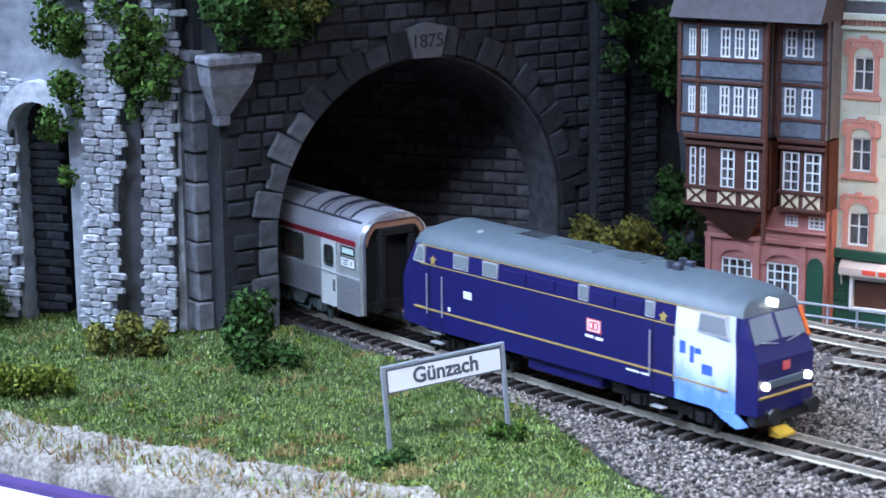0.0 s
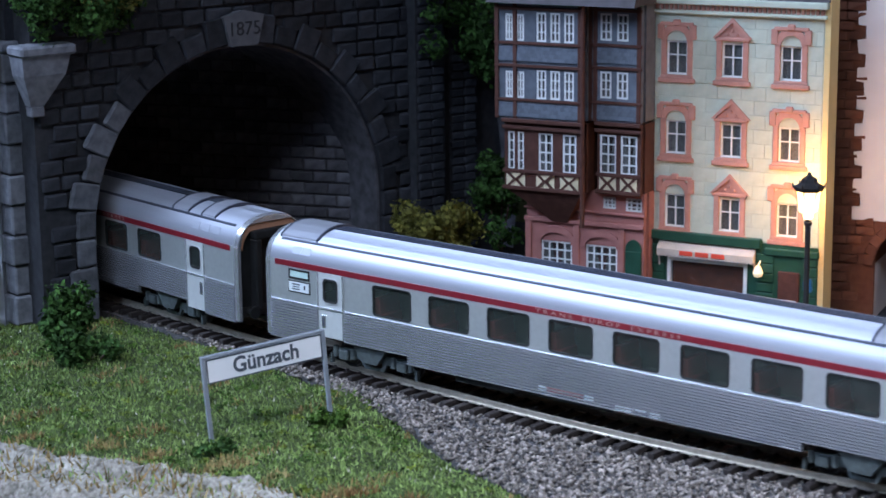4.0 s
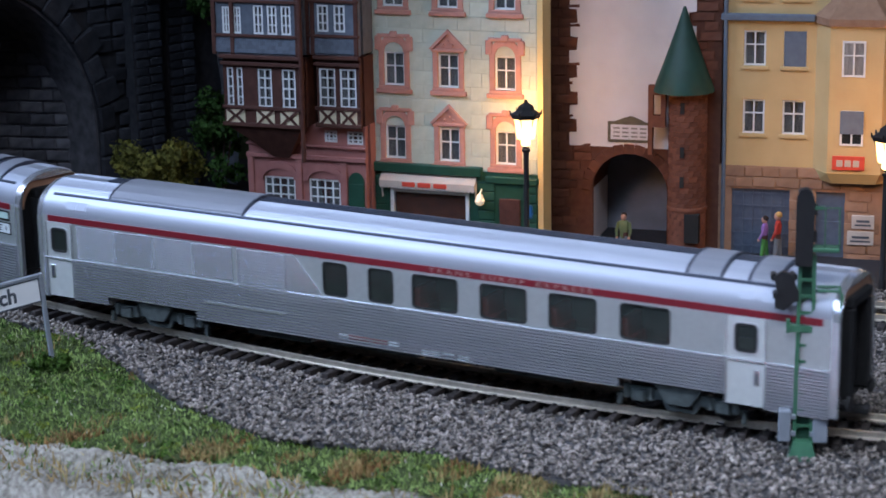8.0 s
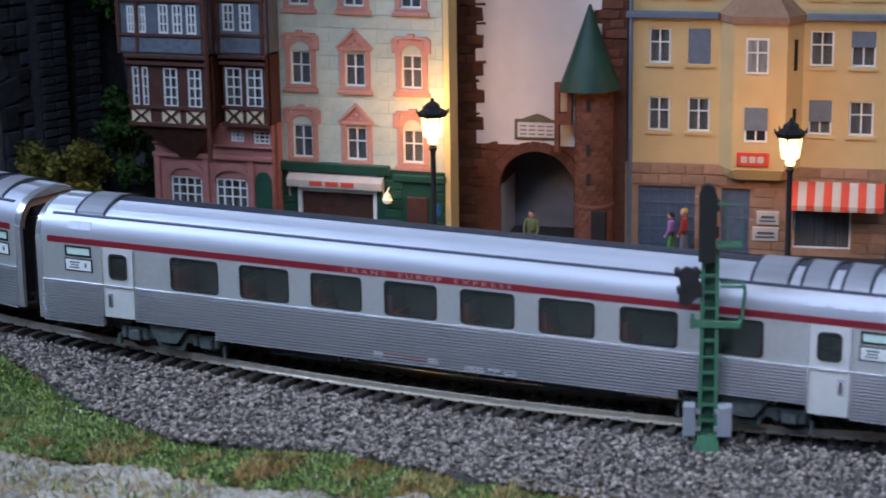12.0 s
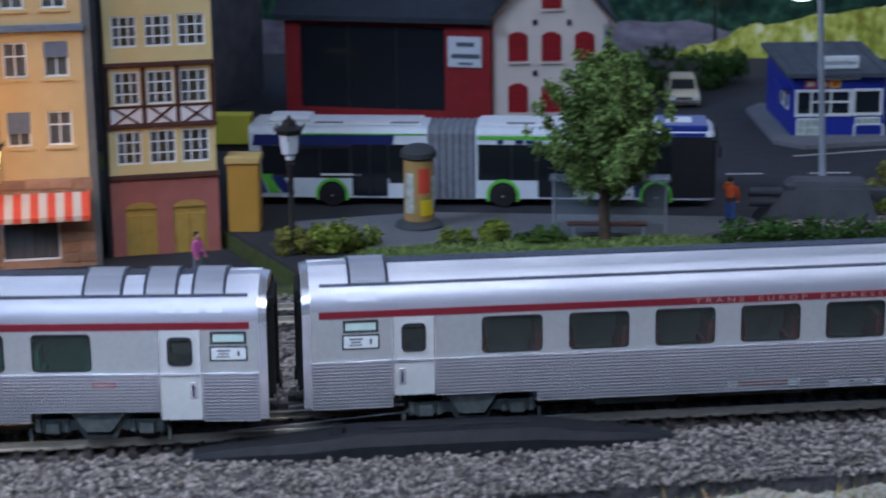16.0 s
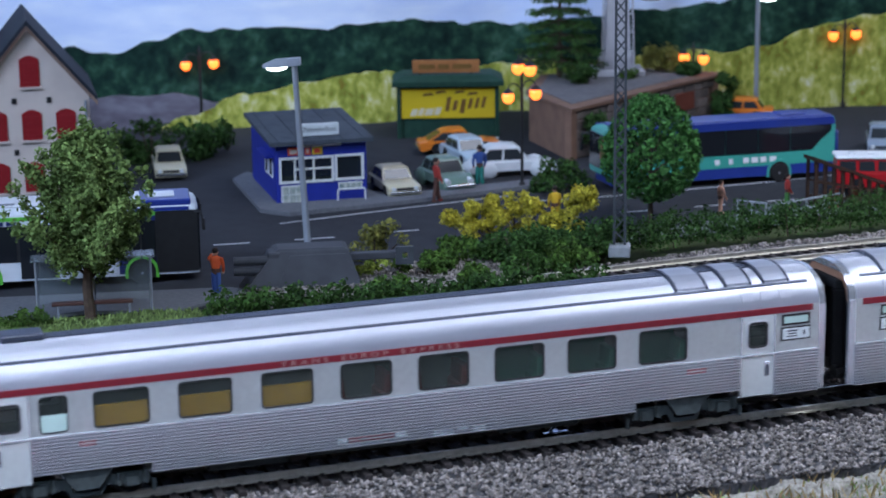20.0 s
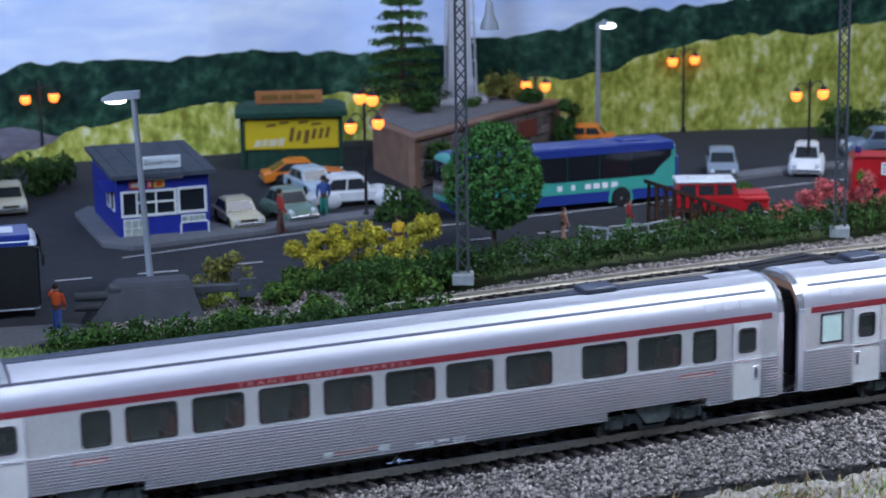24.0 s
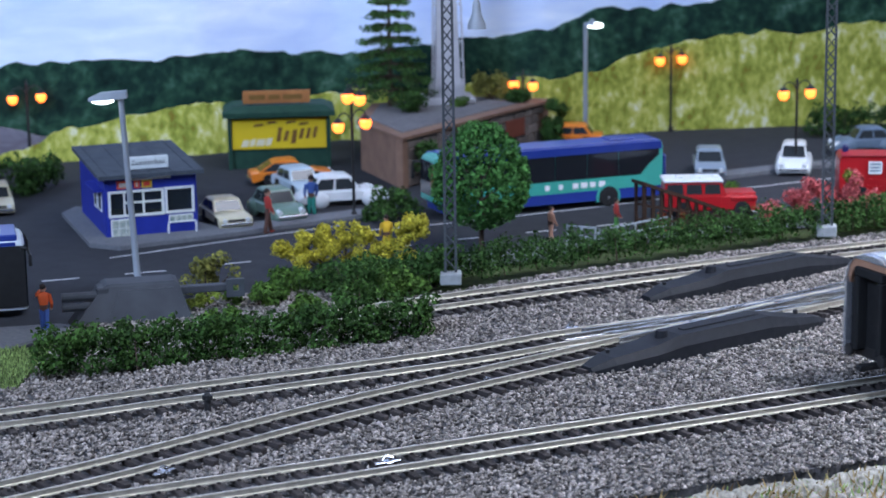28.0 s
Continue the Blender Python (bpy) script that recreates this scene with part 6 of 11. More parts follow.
def build_gate_tower():
    ob = thing("gate_tower", house_at(0.0981, 0.9384, -20), "old town gate tower, whitewashed above red-brown stone with an archway", "tower", "town houses")
    w = arch_wall(-4.5, 73.0, 190, 33.5, 17.0, 16.5, 0.0, 42.0)
    part("wall", w, BRICK_RED, ob, "red-brown masonry")
    pl = Shape()
    left, right = [], []
    rng = random.Random(4)
    for k in range(26):
        v = 36.5 + 6.0 * k
        left.append((7.0 + (3.2 if k % 2 else 0) + rng.uniform(-0.4, 0.4), v))
        left.append((7.0 + (3.2 if k % 2 else 0) + rng.uniform(-0.4, 0.4), v + 5.6))
        right.append((62.0 - (3.2 if k % 2 else 0), v))
        right.append((62.0 - (3.2 if k % 2 else 0), v + 5.6))
    pl.prism(left + right[::-1], -0.9, -0.02, "y")
    part("whitewashed_panel", pl, WHITEWASH, ob, "stained whitewashed plaster")
    for u, v in ((33.6, 106.2), (33.6, 140)):
        sl = Shape()
        sl.box(u - 2.2, -1.2, v - 2.8, u + 2.2, -0.7, v + 2.8)
        part("slit_window", sl, ROOM_DARK, ob)
        so = Shape()
        for a, b, c, d in ((-3.0, -3.6, -2.2, 3.6), (2.2, -3.6, 3.0, 3.6), (-2.2, 2.8, 2.2, 3.6), (-2.2, -3.6, 2.2, -2.8)):
            so.box(u + a, -1.5, v + b, u + c, -0.7, v + d)
        part("slit_frame", so, BRICK_RED, ob)
    # stones
    blocks = {w_: stone_block("brick", w_, 3.7, 0.9, BRICK_RED, 140 + int(w_), 0.3) for w_ in (6.0, 7.6, 9.2)}
    for row in range(34):
        v = 2.2 + 4.2 * row
        u = -4.2 - (3.0 if row % 2 else 0)
        while u < 72:
            w_ = rng.choice((6.0, 7.6, 9.2))
            c = u + w_ / 2
            inside = 8.0 < c < 61.5 and v > 36.0
            ring = math.hypot(c - 33.5, max(0.0, v - 17)) if v > 17 else abs(c - 33.5)
            if not inside and ring > 20.5 + w_ / 3 and c > -3 and c < 71 and not (46 < c and v < 66):
                part("brick", blocks[w_], None, ob, at=mm(c, 0.1, v, 0, rng.uniform(-1, 1), 0))
            u += w_ + 0.5
    vs = stone_block("voussoir", 4.4, 4.6, 1.5, BRICK_RED, 150, 0.3)
    for k in range(13):
        a = math.pi * (k + 0.5) / 13
        part("voussoir", vs, None, ob, at=mm(33.5 - 19.0 * math.cos(a), 0.1, 17 + 19.0 * math.sin(a)) @ Matrix.Rotation(a + math.pi, 4, "Y"))
    ins = Shape()
    ins.box(17.0, 30.0, -9, 50, 31, 36)
    part("passage_wall", ins, mat("passage_grey", (0.2, 0.21, 0.24), (0.14, 0.15, 0.17), 100, 0.9), ob)
    for side, u in ((0, 17.02), (1, 49.9)):
        p = Shape()
        p.box(u, 2, -9, u + 0.08, 30, 17.2)
        part("passage_plaster", p, WHITEWASH, ob)
    # plaque
    pq = Shape()
    pq.box(24.0, -1.9, 39.0, 43.8, -0.9, 48.0, 0.3)
    pq.prism([(27, 48), (40.5, 48), (37, 49.6), (34, 50.6), (31, 49.6)], -1.8, -0.9, "y")
    plaque = part("plaque", pq, mat("dark_bronze_rim", (0.18, 0.15, 0.1), (0.12, 0.1, 0.07), 300, 0.6), ob, "framed stone plaque with faded writing")
    pf = Shape()
    pf.box(25.4, -2.1, 40.3, 42.4, -1.8, 46.8)
    part("plaque_face", pf, WHITEWASH, plaque)
    tx = Shape()
    for r_ in range(3):
        for c in range(4):
            tx.box(26.6 + 3.9 * c, -2.25, 41.3 + 1.8 * r_, 29.4 + 3.9 * c, -2.05, 42.0 + 1.8 * r_)
    pieces("writing_bar", tx, mat("faded_ink", (0.3, 0.28, 0.26), (0.25, 0.24, 0.22), 300, 0.8), plaque)
    # round stair turret with a pointed roof
    tu = thing("stair_turret", house_at(0.0981, 0.9384, -20) @ mm(58.0, -6.5, 0), "round red-brown stair turret with a pointed green roof", "turret", "town houses")
    t = Shape()
    t.lathe([(8.2, -9), (8.2, 12), (8.7, 12.4), (8.7, 13.6), (7.8, 14), (7.8, 63.5), (8.8, 64.5), (8.8, 65.5)], 28, (2.0, 0))
    part("shaft", t, BRICK_RED, tu, smooth=True)
    for k in range(26):
        rr = stone_block("course", 3.7, 2.1, 0.3, BRICK_RED, 160, 0.15) if k == 0 else rr
        for j in range(7):
            a = -math.pi / 2 + (j - 3) * 0.46 + (0.23 if k % 2 else 0)
            part("course", rr, None, tu, at=mm(2.0 + 7.7 * math.cos(a), 7.7 * math.sin(a), 2.5 + 2.4 * k) @ Matrix.Rotation(a + math.pi / 2, 4, "Z"))
    co = Shape()
    co.lathe([(0.5, 63.5), (13.0, 63.5), (13.0, 64.3), (8.4, 76.5), (3.8, 89.5), (0.5, 99.5)], 28)
    part("pointed_roof", co, GREEN_ROOF, tu, "patina green pointed roof", smooth=True)
    for v in (23.0, 36.0, 55.0):
        s_ = Shape()
        s_.box(0.2, -8.7, v, 1.9, -7.4, v + 4.6)
        part("slit_window", s_, ROOM_DARK, tu)
    d_ = Shape()
    d_.box(2.5, -9.4, -1, 8.6, -5.0, 11.5)
    part("door_opening", d_, ROOM_DARK, tu)
    lg = Shape()
    holed(lg, -14.5, -7.0, 48.0, 66.0, [(-12.5, 53, -9.0, 62)], -4.5, -1.0)
    lg.box(-14.5, -4.5, 36, -12.6, -1, 48)
    part("lookout", lg, BRICK_RED, tu)
    return ob


build_gate_tower()


def build_ochre_house():
    ob = thing("corner_house", house_at(0.1671, 0.912, -17.5), "ochre rendered house with a bay over a brown stone ground floor", "house", "town houses")
    cols = [(8.5, 17.8), (25.2, 34.7), (76.0, 85.8), (92.8, 103.0)]
    rows = ((45.0, 59.8), (74.2, 89.2), (103.0, 118.0))
    holes = [(a, v0, b, v1) for a, b in cols for v0, v1 in rows]
    w = Shape()
    holed(w, 0, 109, 31, 150, holes, 0, 3)
    w.box(0, 6, 31, 109, 45, 150)
    wall = part("wall", w, OCHRE, ob, "ochre rendered wall")
    shut = {(25.2, 74.2): 1.0, (92.8, 74.2): 0.45, (76.0, 45.0): 0.62}
    for a, b in cols:
        for v0, v1 in rows:
            window(wall, a, v0, b, v1, 2, (0.6,), 0.8, curtain=0.8)
            s_ = Shape()
            s_.box(a - 1.2, -0.9, v0 - 1.6, b + 1.2, 0.2, v0, 0.2)
            part("sill", s_, OCHRE, wall)
            if (a, v0) in shut:
                bl = Shape()
                bl.box(a + 0.2, 0.1, v1 - (v1 - v0) * shut[(a, v0)], b - 0.2, 0.6, v1)
                part("blind", bl, BLIND, wall, "lowered slate-blue roller blind")
    # canted bay
    bay = Shape()
    bay.prism([(38.5, 0.2), (45.0, -9.0), (67.0, -9.0), (73.5, 0.2)], 31.0, 93.0, "z")
    by = part("bay", bay, OCHRE, ob)
    hood = Shape()
    hood.rings([[(37.5, 0.2, 93), (44.4, -10.2, 93), (67.6, -10.2, 93), (74.5, 0.2, 93)], [(37.5, 0.2, 96), (44.4, -10.2, 96), (67.6, -10.2, 96), (74.5, 0.2, 96)], [(47, 0.2, 105), (50, -4, 105), (62, -4, 105), (65, 0.2, 105)]])
    part("bay_roof", hood, BROWN_STONE, by, "domed brown bay roof")
    cons = Shape()
    cons.rings([[(41, 0.2, 26), (47, -6, 26), (65, -6, 26), (71, 0.2, 26)], [(38.5, 0.2, 31), (45, -9.3, 31), (67, -9.3, 31), (73.5, 0.2, 31)]])
    part("bay_console", cons, OCHRE_PALE, by)
    for v0, v1, shut_ in ((43.0, 57.8, 0.66), (72.0, 87.0, 0.0)):
        fr = window(by, 50.0, v0, 59.6, v1, 2, (0.6,), -9.5, curtain=0.8)
        bk = Shape()
        bk.box(50.3, -9.15, v0 + 0.3, 59.3, -9.05, v1 - 0.3)
        part("dark_pane", bk, CURTAIN_W if not shut_ else ROOM_DARK, by)
        if shut_:
            bl = Shape()
            bl.box(50.0, -10.0, v1 - (v1 - v0) * shut_, 59.6, -9.6, v1)
            part("blind", bl, BLIND, by, "lowered slate-blue roller blind")
        nw = Shape()
        nw.box(-1.0, -0.3, v0 + 1, 1.0, 0.3, v1 - 1)
        part("side_window", nw, ROOM_DARK, by, at=mm(70.3, -4.5, 0, 0, 0, 55))
    sg = Shape()
    sg.box(47.2, -10.2, 32.6, 60.6, -9.1, 38.6, 0.2)
    sign = part("office_sign", sg, SIGN_RED, ob, "small red office sign with pale lettering")
    sb = Shape()
    for k in range(3):
        sb.box(49.0 + 3.4 * k, -10.4, 34.2, 51.6 + 3.4 * k, -10.15, 37.0, 0.2)
    part("writing_bars", sb, AWNING_W, sign)
    # ground floor in stone
    gf = Shape()
    holed(gf, -1.0, 110.0, -10, 31, [(4.7, -10, 29.3, 21.1), (40.4, -10, 52.6, 20.9), (70.9, -4.5, 95.4, 12.5)], -1.0, 3.0)
    gf.box(-1.0, 6, -10, 110, 45, 31)
    part("ground_floor", gf, BROWN_STONE, ob, "brown stone ground floor")
    rng = random.Random(7)
    bk_ = [stone_block("stone", w_, 4.2, 0.7, BROWN_STONE, 170 + i, 0.25) for i, w_ in enumerate((7.0, 9.5))]
    for r_ in range(9):
        v = -8 + 4.6 * r_
        for u0, u1 in ((-1, 4.7), (29.3, 40.4), (52.6, 70.9), (95.4, 110)) if v < 20 else ((-1, 110),):
            u = u0 + (0 if r_ % 2 else 1.5)
            while u < u1 - 5:
                k = rng.randrange(2)
                wd = (7.0, 9.5)[k]
                if u + wd > u1 + 0.5:
                    break
                part("stone", bk_[k], None, ob, at=mm(u + wd / 2, -0.9, v, 0, rng.uniform(-0.6, 0.6), 0))
                u += wd + 0.4
    gt = Shape()
    gt.box(4.7, 0.6, -10, 29.3, 1.2, 21.1)
    gate = part("gate", gt, IRON_BLUE, ob, "blue-grey garage gate with panes")
    gb = Shape()
    for k in range(7):
        gb.box(4.7 + 4.05 * k, -0.1, -10, 5.5 + 4.05 * k, 0.7, 21.1)
    for v in (-5, 1, 7, 13, 18.5):
        gb.box(4.7, 0.05, v, 29.3, 0.65, v + 0.7)
    pieces("gate_bar", gb, IRON_BLUE, gate)
    dr = Shape()
    dr.box(40.4, 0.4, -10, 52.6, 1.0, 20.9)
    dr.box(42.0, 0.0, -6, 51.0, 0.6, 8, 0.2)
    part("door", dr, IRON_BLUE, ob, "blue-grey house door")
    for a, b, v0, v1 in ((55.7, 65.2, 5.6, 11.6), (54.0, 65.2, -1.5, 4.6)):
        pb = Shape()
        pb.box(a, -2.3, v0, b, -1.0, v1, 0.25)
        pl = part("notice_board", pb, AWNING_W, ob, "cream notice board")
        tx = Shape()
        tx.box(a + 2, -2.5, (v0 + v1) / 2, b - 2, -2.25, (v0 + v1) / 2 + 1.0)
        tx.box(a + 1.4, -2.5, (v0 + v1) / 2 - 1.6, b - 1.4, -2.25, (v0 + v1) / 2 - 0.9)
        pieces("writing_bar", tx, PRINT, pl)
    wn = window(ob, 70.9, -4.5, 95.4, 12.5, 1, (), 0.4, curtain=0.0)
    cu = Shape()
    for k in range(14):
        cu.box(72 + 1.7 * k, 1.6 + 0.3 * (k % 2), -3.5, 73.6 + 1.7 * k, 2.0 + 0.3 * (k % 2), 12)
    part("shop_curtain", cu, CURTAIN_W, wn, "grey pleated shop curtain")
    for k in range(11):
        s_ = Shape()
        u = 69.5 + 3.55 * k
        s_.prism([(-13.0, 15.0), (-13.0, 17.2), (-1.0, 25.4), (-1.0, 24.4), (-12.6, 16.6)], u, u + 3.5, "x")
        part("awning_strip", s_, AWNING_R if k % 2 == 0 else AWNING_W, ob)
    pr = Shape()
    pr.box(109.0, -0.6, -10, 112.5, 44, 150)
    part("party_wall", pr, mat("grey_party_wall", (0.16, 0.17, 0.17), (0.11, 0.12, 0.12), 100, 0.8), ob)
    dp = Shape()
    dp.rod((1.0, -1.6, -10), (1.0, -1.6, 150), 0.9)
    part("drainpipe", dp, BLIND, ob)
    cr = Shape()
    cr.box(-1, -2.5, 93.5, 38, 0.2, 96.5, 0.4)
    cr.box(74.5, -2.5, 93.5, 110, 0.2, 96.5, 0.4)
    pieces("string_course", cr, BLIND, ob)
    return ob


build_ochre_house()


def build_narrow_house():
    ob = thing("half_timbered_house", house_at(0.2826, 0.8877, -14), "narrow yellow half-timbered house with ochre shop doors", "house", "town houses")
    rows = ((32.5, 47.3), (58.5, 73.2), (83.4, 97.0), (108, 122))
    cols = ((3.4, 14.2), (17.4, 28.8), (31.4, 43.2))
    w = Shape()
    holed(w, 0, 46, 26.5, 135, [(a, v0, b, v1) for a, b in cols for v0, v1 in rows], 0, 3)
    w.box(0, 6, 26.5, 46, 40, 135)
    wall = part("wall", w, OCHRE_PALE, ob, "pale yellow plaster wall")
    for v0, v1 in rows:
        for a, b in cols:
            window(wall, a, v0, b, v1, 3, (0.33, 0.66), 0.5, curtain=0.5)
    bm_ = Shape()
    for v in (75.0, 48.6):
        bm_.box(-0.8, -1.6, v, 47.0, 0.2, v + 2.0, 0.2)
    for u in (-0.6, 14.9, 29.4, 44.6):
        bm_.box(u, -0.9, 50.6, u + 2.0, 0.1, 75, 0.15)
    bm_.box(-0.4, -0.9, 57.4, 46.4, 0.1, 58.4, 0.1)
    bm_.box(-0.8, -1.8, 26.0, 47.0, 0.2, 28.2, 0.2)
    pieces("timber", bm_, BROWN_BEAM, wall)
    for a, b in ((1.6, 14.8), (17.0, 29.3), (31.5, 44.5)):
        p = Shape()
        p.box(a, -0.5, 50.7, b, 0.1, 57.3)
        pan = part("infill", p, WHITEWASH, wall)
        x_ = Shape()
        for s in (-1, 1):
            x_.prism([(a + 1, 50.8 if s > 0 else 57.2), (a + 2.6, 50.8 if s > 0 else 57.2), (b - 1, 57.2 if s > 0 else 50.8), (b - 2.6, 57.2 if s > 0 else 50.8)], -1.0, -0.4, "y")
        part("brace", x_, BROWN_BEAM, pan)
    gf = Shape()
    holed(gf, -0.4, 46.4, -10, 26.4, [(5.8, -10, 19.2, 13.0), (26.2, -10, 40.7, 13.0)], -0.6, 3.0)
    gf.box(-0.4, 6, -10, 46.4, 40, 26.4)
    part("ground_floor", gf, mat("dull_red_render", (0.36, 0.13, 0.11), (0.28, 0.1, 0.085), 120, 0.75), ob, "dull red ground floor")
    for a, b in ((5.8, 19.2), (26.2, 40.7)):
        d = Shape()
        d.box(a, 0.2, -10, b, 0.8, 13.0)
        d.box(a + 1, -0.2, -8, (a + b) / 2 - 0.4, 0.4, 10, 0.3)
        d.box((a + b) / 2 + 0.4, -0.2, -8, b - 1, 0.4, 10, 0.3)
        c, r_ = (a + b) / 2, (b - a) / 2
        d.prism([(c - r_ * math.cos(math.pi * k / 8), 13 + 3.0 * math.sin(math.pi * k / 8)) for k in range(9)], -0.8, 0.8, "y")
        part("shop_door", d, DOOR_OCHRE, ob, "ochre panelled double door")
    dp = Shape()
    dp.rod((-1.5, -1.5, -10), (-1.5, -1.5, 135), 1.2)
    part("drainpipe", dp, BLACK, ob)
    return ob


build_narrow_house()


# ---- turf, layout edge and the room ----
FORE = [(-0.62, 0.86), (-0.40, 0.783), (-0.283, 0.737), (-0.234, 0.716), (-0.127, 0.679), (-0.095, 0.66), (-0.024, 0.628), (0.0, 0.611), (0.102, 0.582), (0.35, 0.497), (0.533, 0.431), (0.60, 0.40), (0.75, 0.33), (0.95, 0.205)]


def inside(poly, q):
    p = np.array(poly)
    r = np.zeros(len(q), bool)
    j = len(p) - 1
    for i in range(len(p)):
        r ^= ((p[i, 1] > q[:, 1]) != (p[j, 1] > q[:, 1])) & (q[:, 0] < (p[j, 0] - p[i, 0]) * (q[:, 1] - p[i, 1]) / (p[j, 1] - p[i, 1] + 1e-12) + p[i, 0])
        j = i
    return r


def turf_height(x, y):
    """The lie of the turf, in metres, from soft hummocks."""
    x, y = np.asarray(x), np.asarray(y)
    return -0.0060 + 0.0012 * np.sin(61 * x + 17 * y) * np.cos(47 * y - 20 * x) + 0.0006 * np.sin(173 * x + 90 * y) * np.sin(150 * y - 61 * x)


TURF = FORE[:9] + [(0.106, 0.592), (0.062, 0.618), (0.03, 0.641), (-0.018, 0.658), (-0.048, 0.692), (-0.064, 0.722), (-0.09, 0.768), (-0.165, 0.842), (-0.215, 0.875), (-0.24, 0.885), (-0.62, 0.99)]


def grid_sheet(name, poly, step, height, material, label, category):
    p = np.array(poly)
    xs, ys = np.arange(p[:, 0].min(), p[:, 0].max() + step, step), np.arange(p[:, 1].min(), p[:, 1].max() + step, step)
    gx, gy = np.meshgrid(xs, ys)
    v = np.stack([gx.ravel(), gy.ravel(), height(gx, gy).ravel()], -1)
    n = len(xs)
    i, j = np.meshgrid(np.arange(n - 1), np.arange(len(ys) - 1))
    a = (j * n + i).ravel()
    f = np.stack([a, a + 1, a + n + 1, a + n], -1)
    f = f[inside(poly, (v[f][:, :, :2]).mean(1))]
    data = raw_mesh(name, v, f, material)
    data.shade_smooth()
    return tagged(new(name, data), label, category, kind="structure")


grid_sheet("turf", TURF, 0.004, turf_height, SOIL, "uneven green turf beside the track", "turf")


def blades(points, z, length, seed, material, name="grass_blades", width=0.00035):
    rng = np.random.default_rng(seed)
    n = len(points)
    a, lean = rng.uniform(0, 2 * np.pi, n), rng.uniform(0.1, 1.1, n)
    ln = length * rng.uniform(0.45, 1.3, n)
    d = np.stack([np.cos(a) * np.sin(lean), np.sin(a) * np.sin(lean), np.cos(lean)], -1) * ln[:, None]
    b = a + rng.uniform(-1.5, 1.5, n)
    side = np.stack([-np.sin(b), np.cos(b), np.zeros(n)], -1) * width * rng.uniform(0.7, 1.6, (n, 1))
    c = np.c_[points, z]
    v = np.stack([c - side, c + side, c + d * 0.6 + side * 0.7 - (0, 0, 0.0001), c + d], 1).reshape(-1, 3)
    return raw_mesh(name, v, np.arange(4 * n).reshape(-1, 4), material)


def grass(poly, n, length, seed, material, label, height=turf_height, patchy=0.0):
    pts = scatter_in(poly, n, seed)
    if patchy:
        f = np.sin(90 * pts[:, 0] + 31 * pts[:, 1]) * np.cos(70 * pts[:, 1] - 41 * pts[:, 0]) + 0.6 * np.sin(210 * pts[:, 0] - 160 * pts[:, 1])
        pts = pts[f > patchy]
    tagged(new("grass", blades(pts, height(pts[:, 0], pts[:, 1]) - 0.0002, length, seed, material)), label, "grass", kind="stuff")


grass(TURF, 80000, 0.0019, 41, GRASS, "short green static grass on the embankment")
grass(TURF, 46000, 0.0024, 42, GRASS_DRY, "tufts of dry straw-coloured grass", patchy=0.95)
FLECK = mat("pale_turf_fleck", (0.5, 0.5, 0.42), (0.3, 0.28, 0.2), 300, 0.85, island=0.5)
grass(TURF, 2600, 0.0016, 44, FLECK, "pale flecks of straw and grit scattered on the turf")


def tufts(poly, n, per, r, size, seed, material, label):
    """Low flock tufts: small clumps of leaves that hug the turf."""
    pts = scatter_in(poly, n, seed) * 1000
    rng = np.random.default_rng(seed)
    rr = rng.uniform(r[0], r[1], n)
    z = turf_height(pts[:, 0] / 1000, pts[:, 1] / 1000) * 1000
    tagged(new("turf_flock", leaves(np.stack([pts[:, 0], pts[:, 1], z, rr, rr, rr * 0.55], -1).tolist(), n * per, size, seed, material, "turf_flock", 0.3)), label, "grass", kind="stuff")


tufts(TURF, 620, 34, (1.6, 4.2), 0.75, 71, LEAF_MID, "clumps of mid-green flock on the turf")
tufts(TURF, 420, 34, (1.4, 3.6), 0.75, 72, LEAF_LIGHT, "clumps of light green flock on the turf")
tufts(TURF, 120, 24, (1.2, 2.6), 0.7, 73, LEAF_DARK, "dark green specks of flock on the turf")
grass(FORE[3:9] + [(0.106, 0.590), (0.03, 0.632), (-0.02, 0.645), (-0.095, 0.675), (-0.127, 0.695), (-0.234, 0.73)], 9000, 0.003, 43, GRASS_DRY, "rusty dry grass along the layout edge", patchy=0.35)


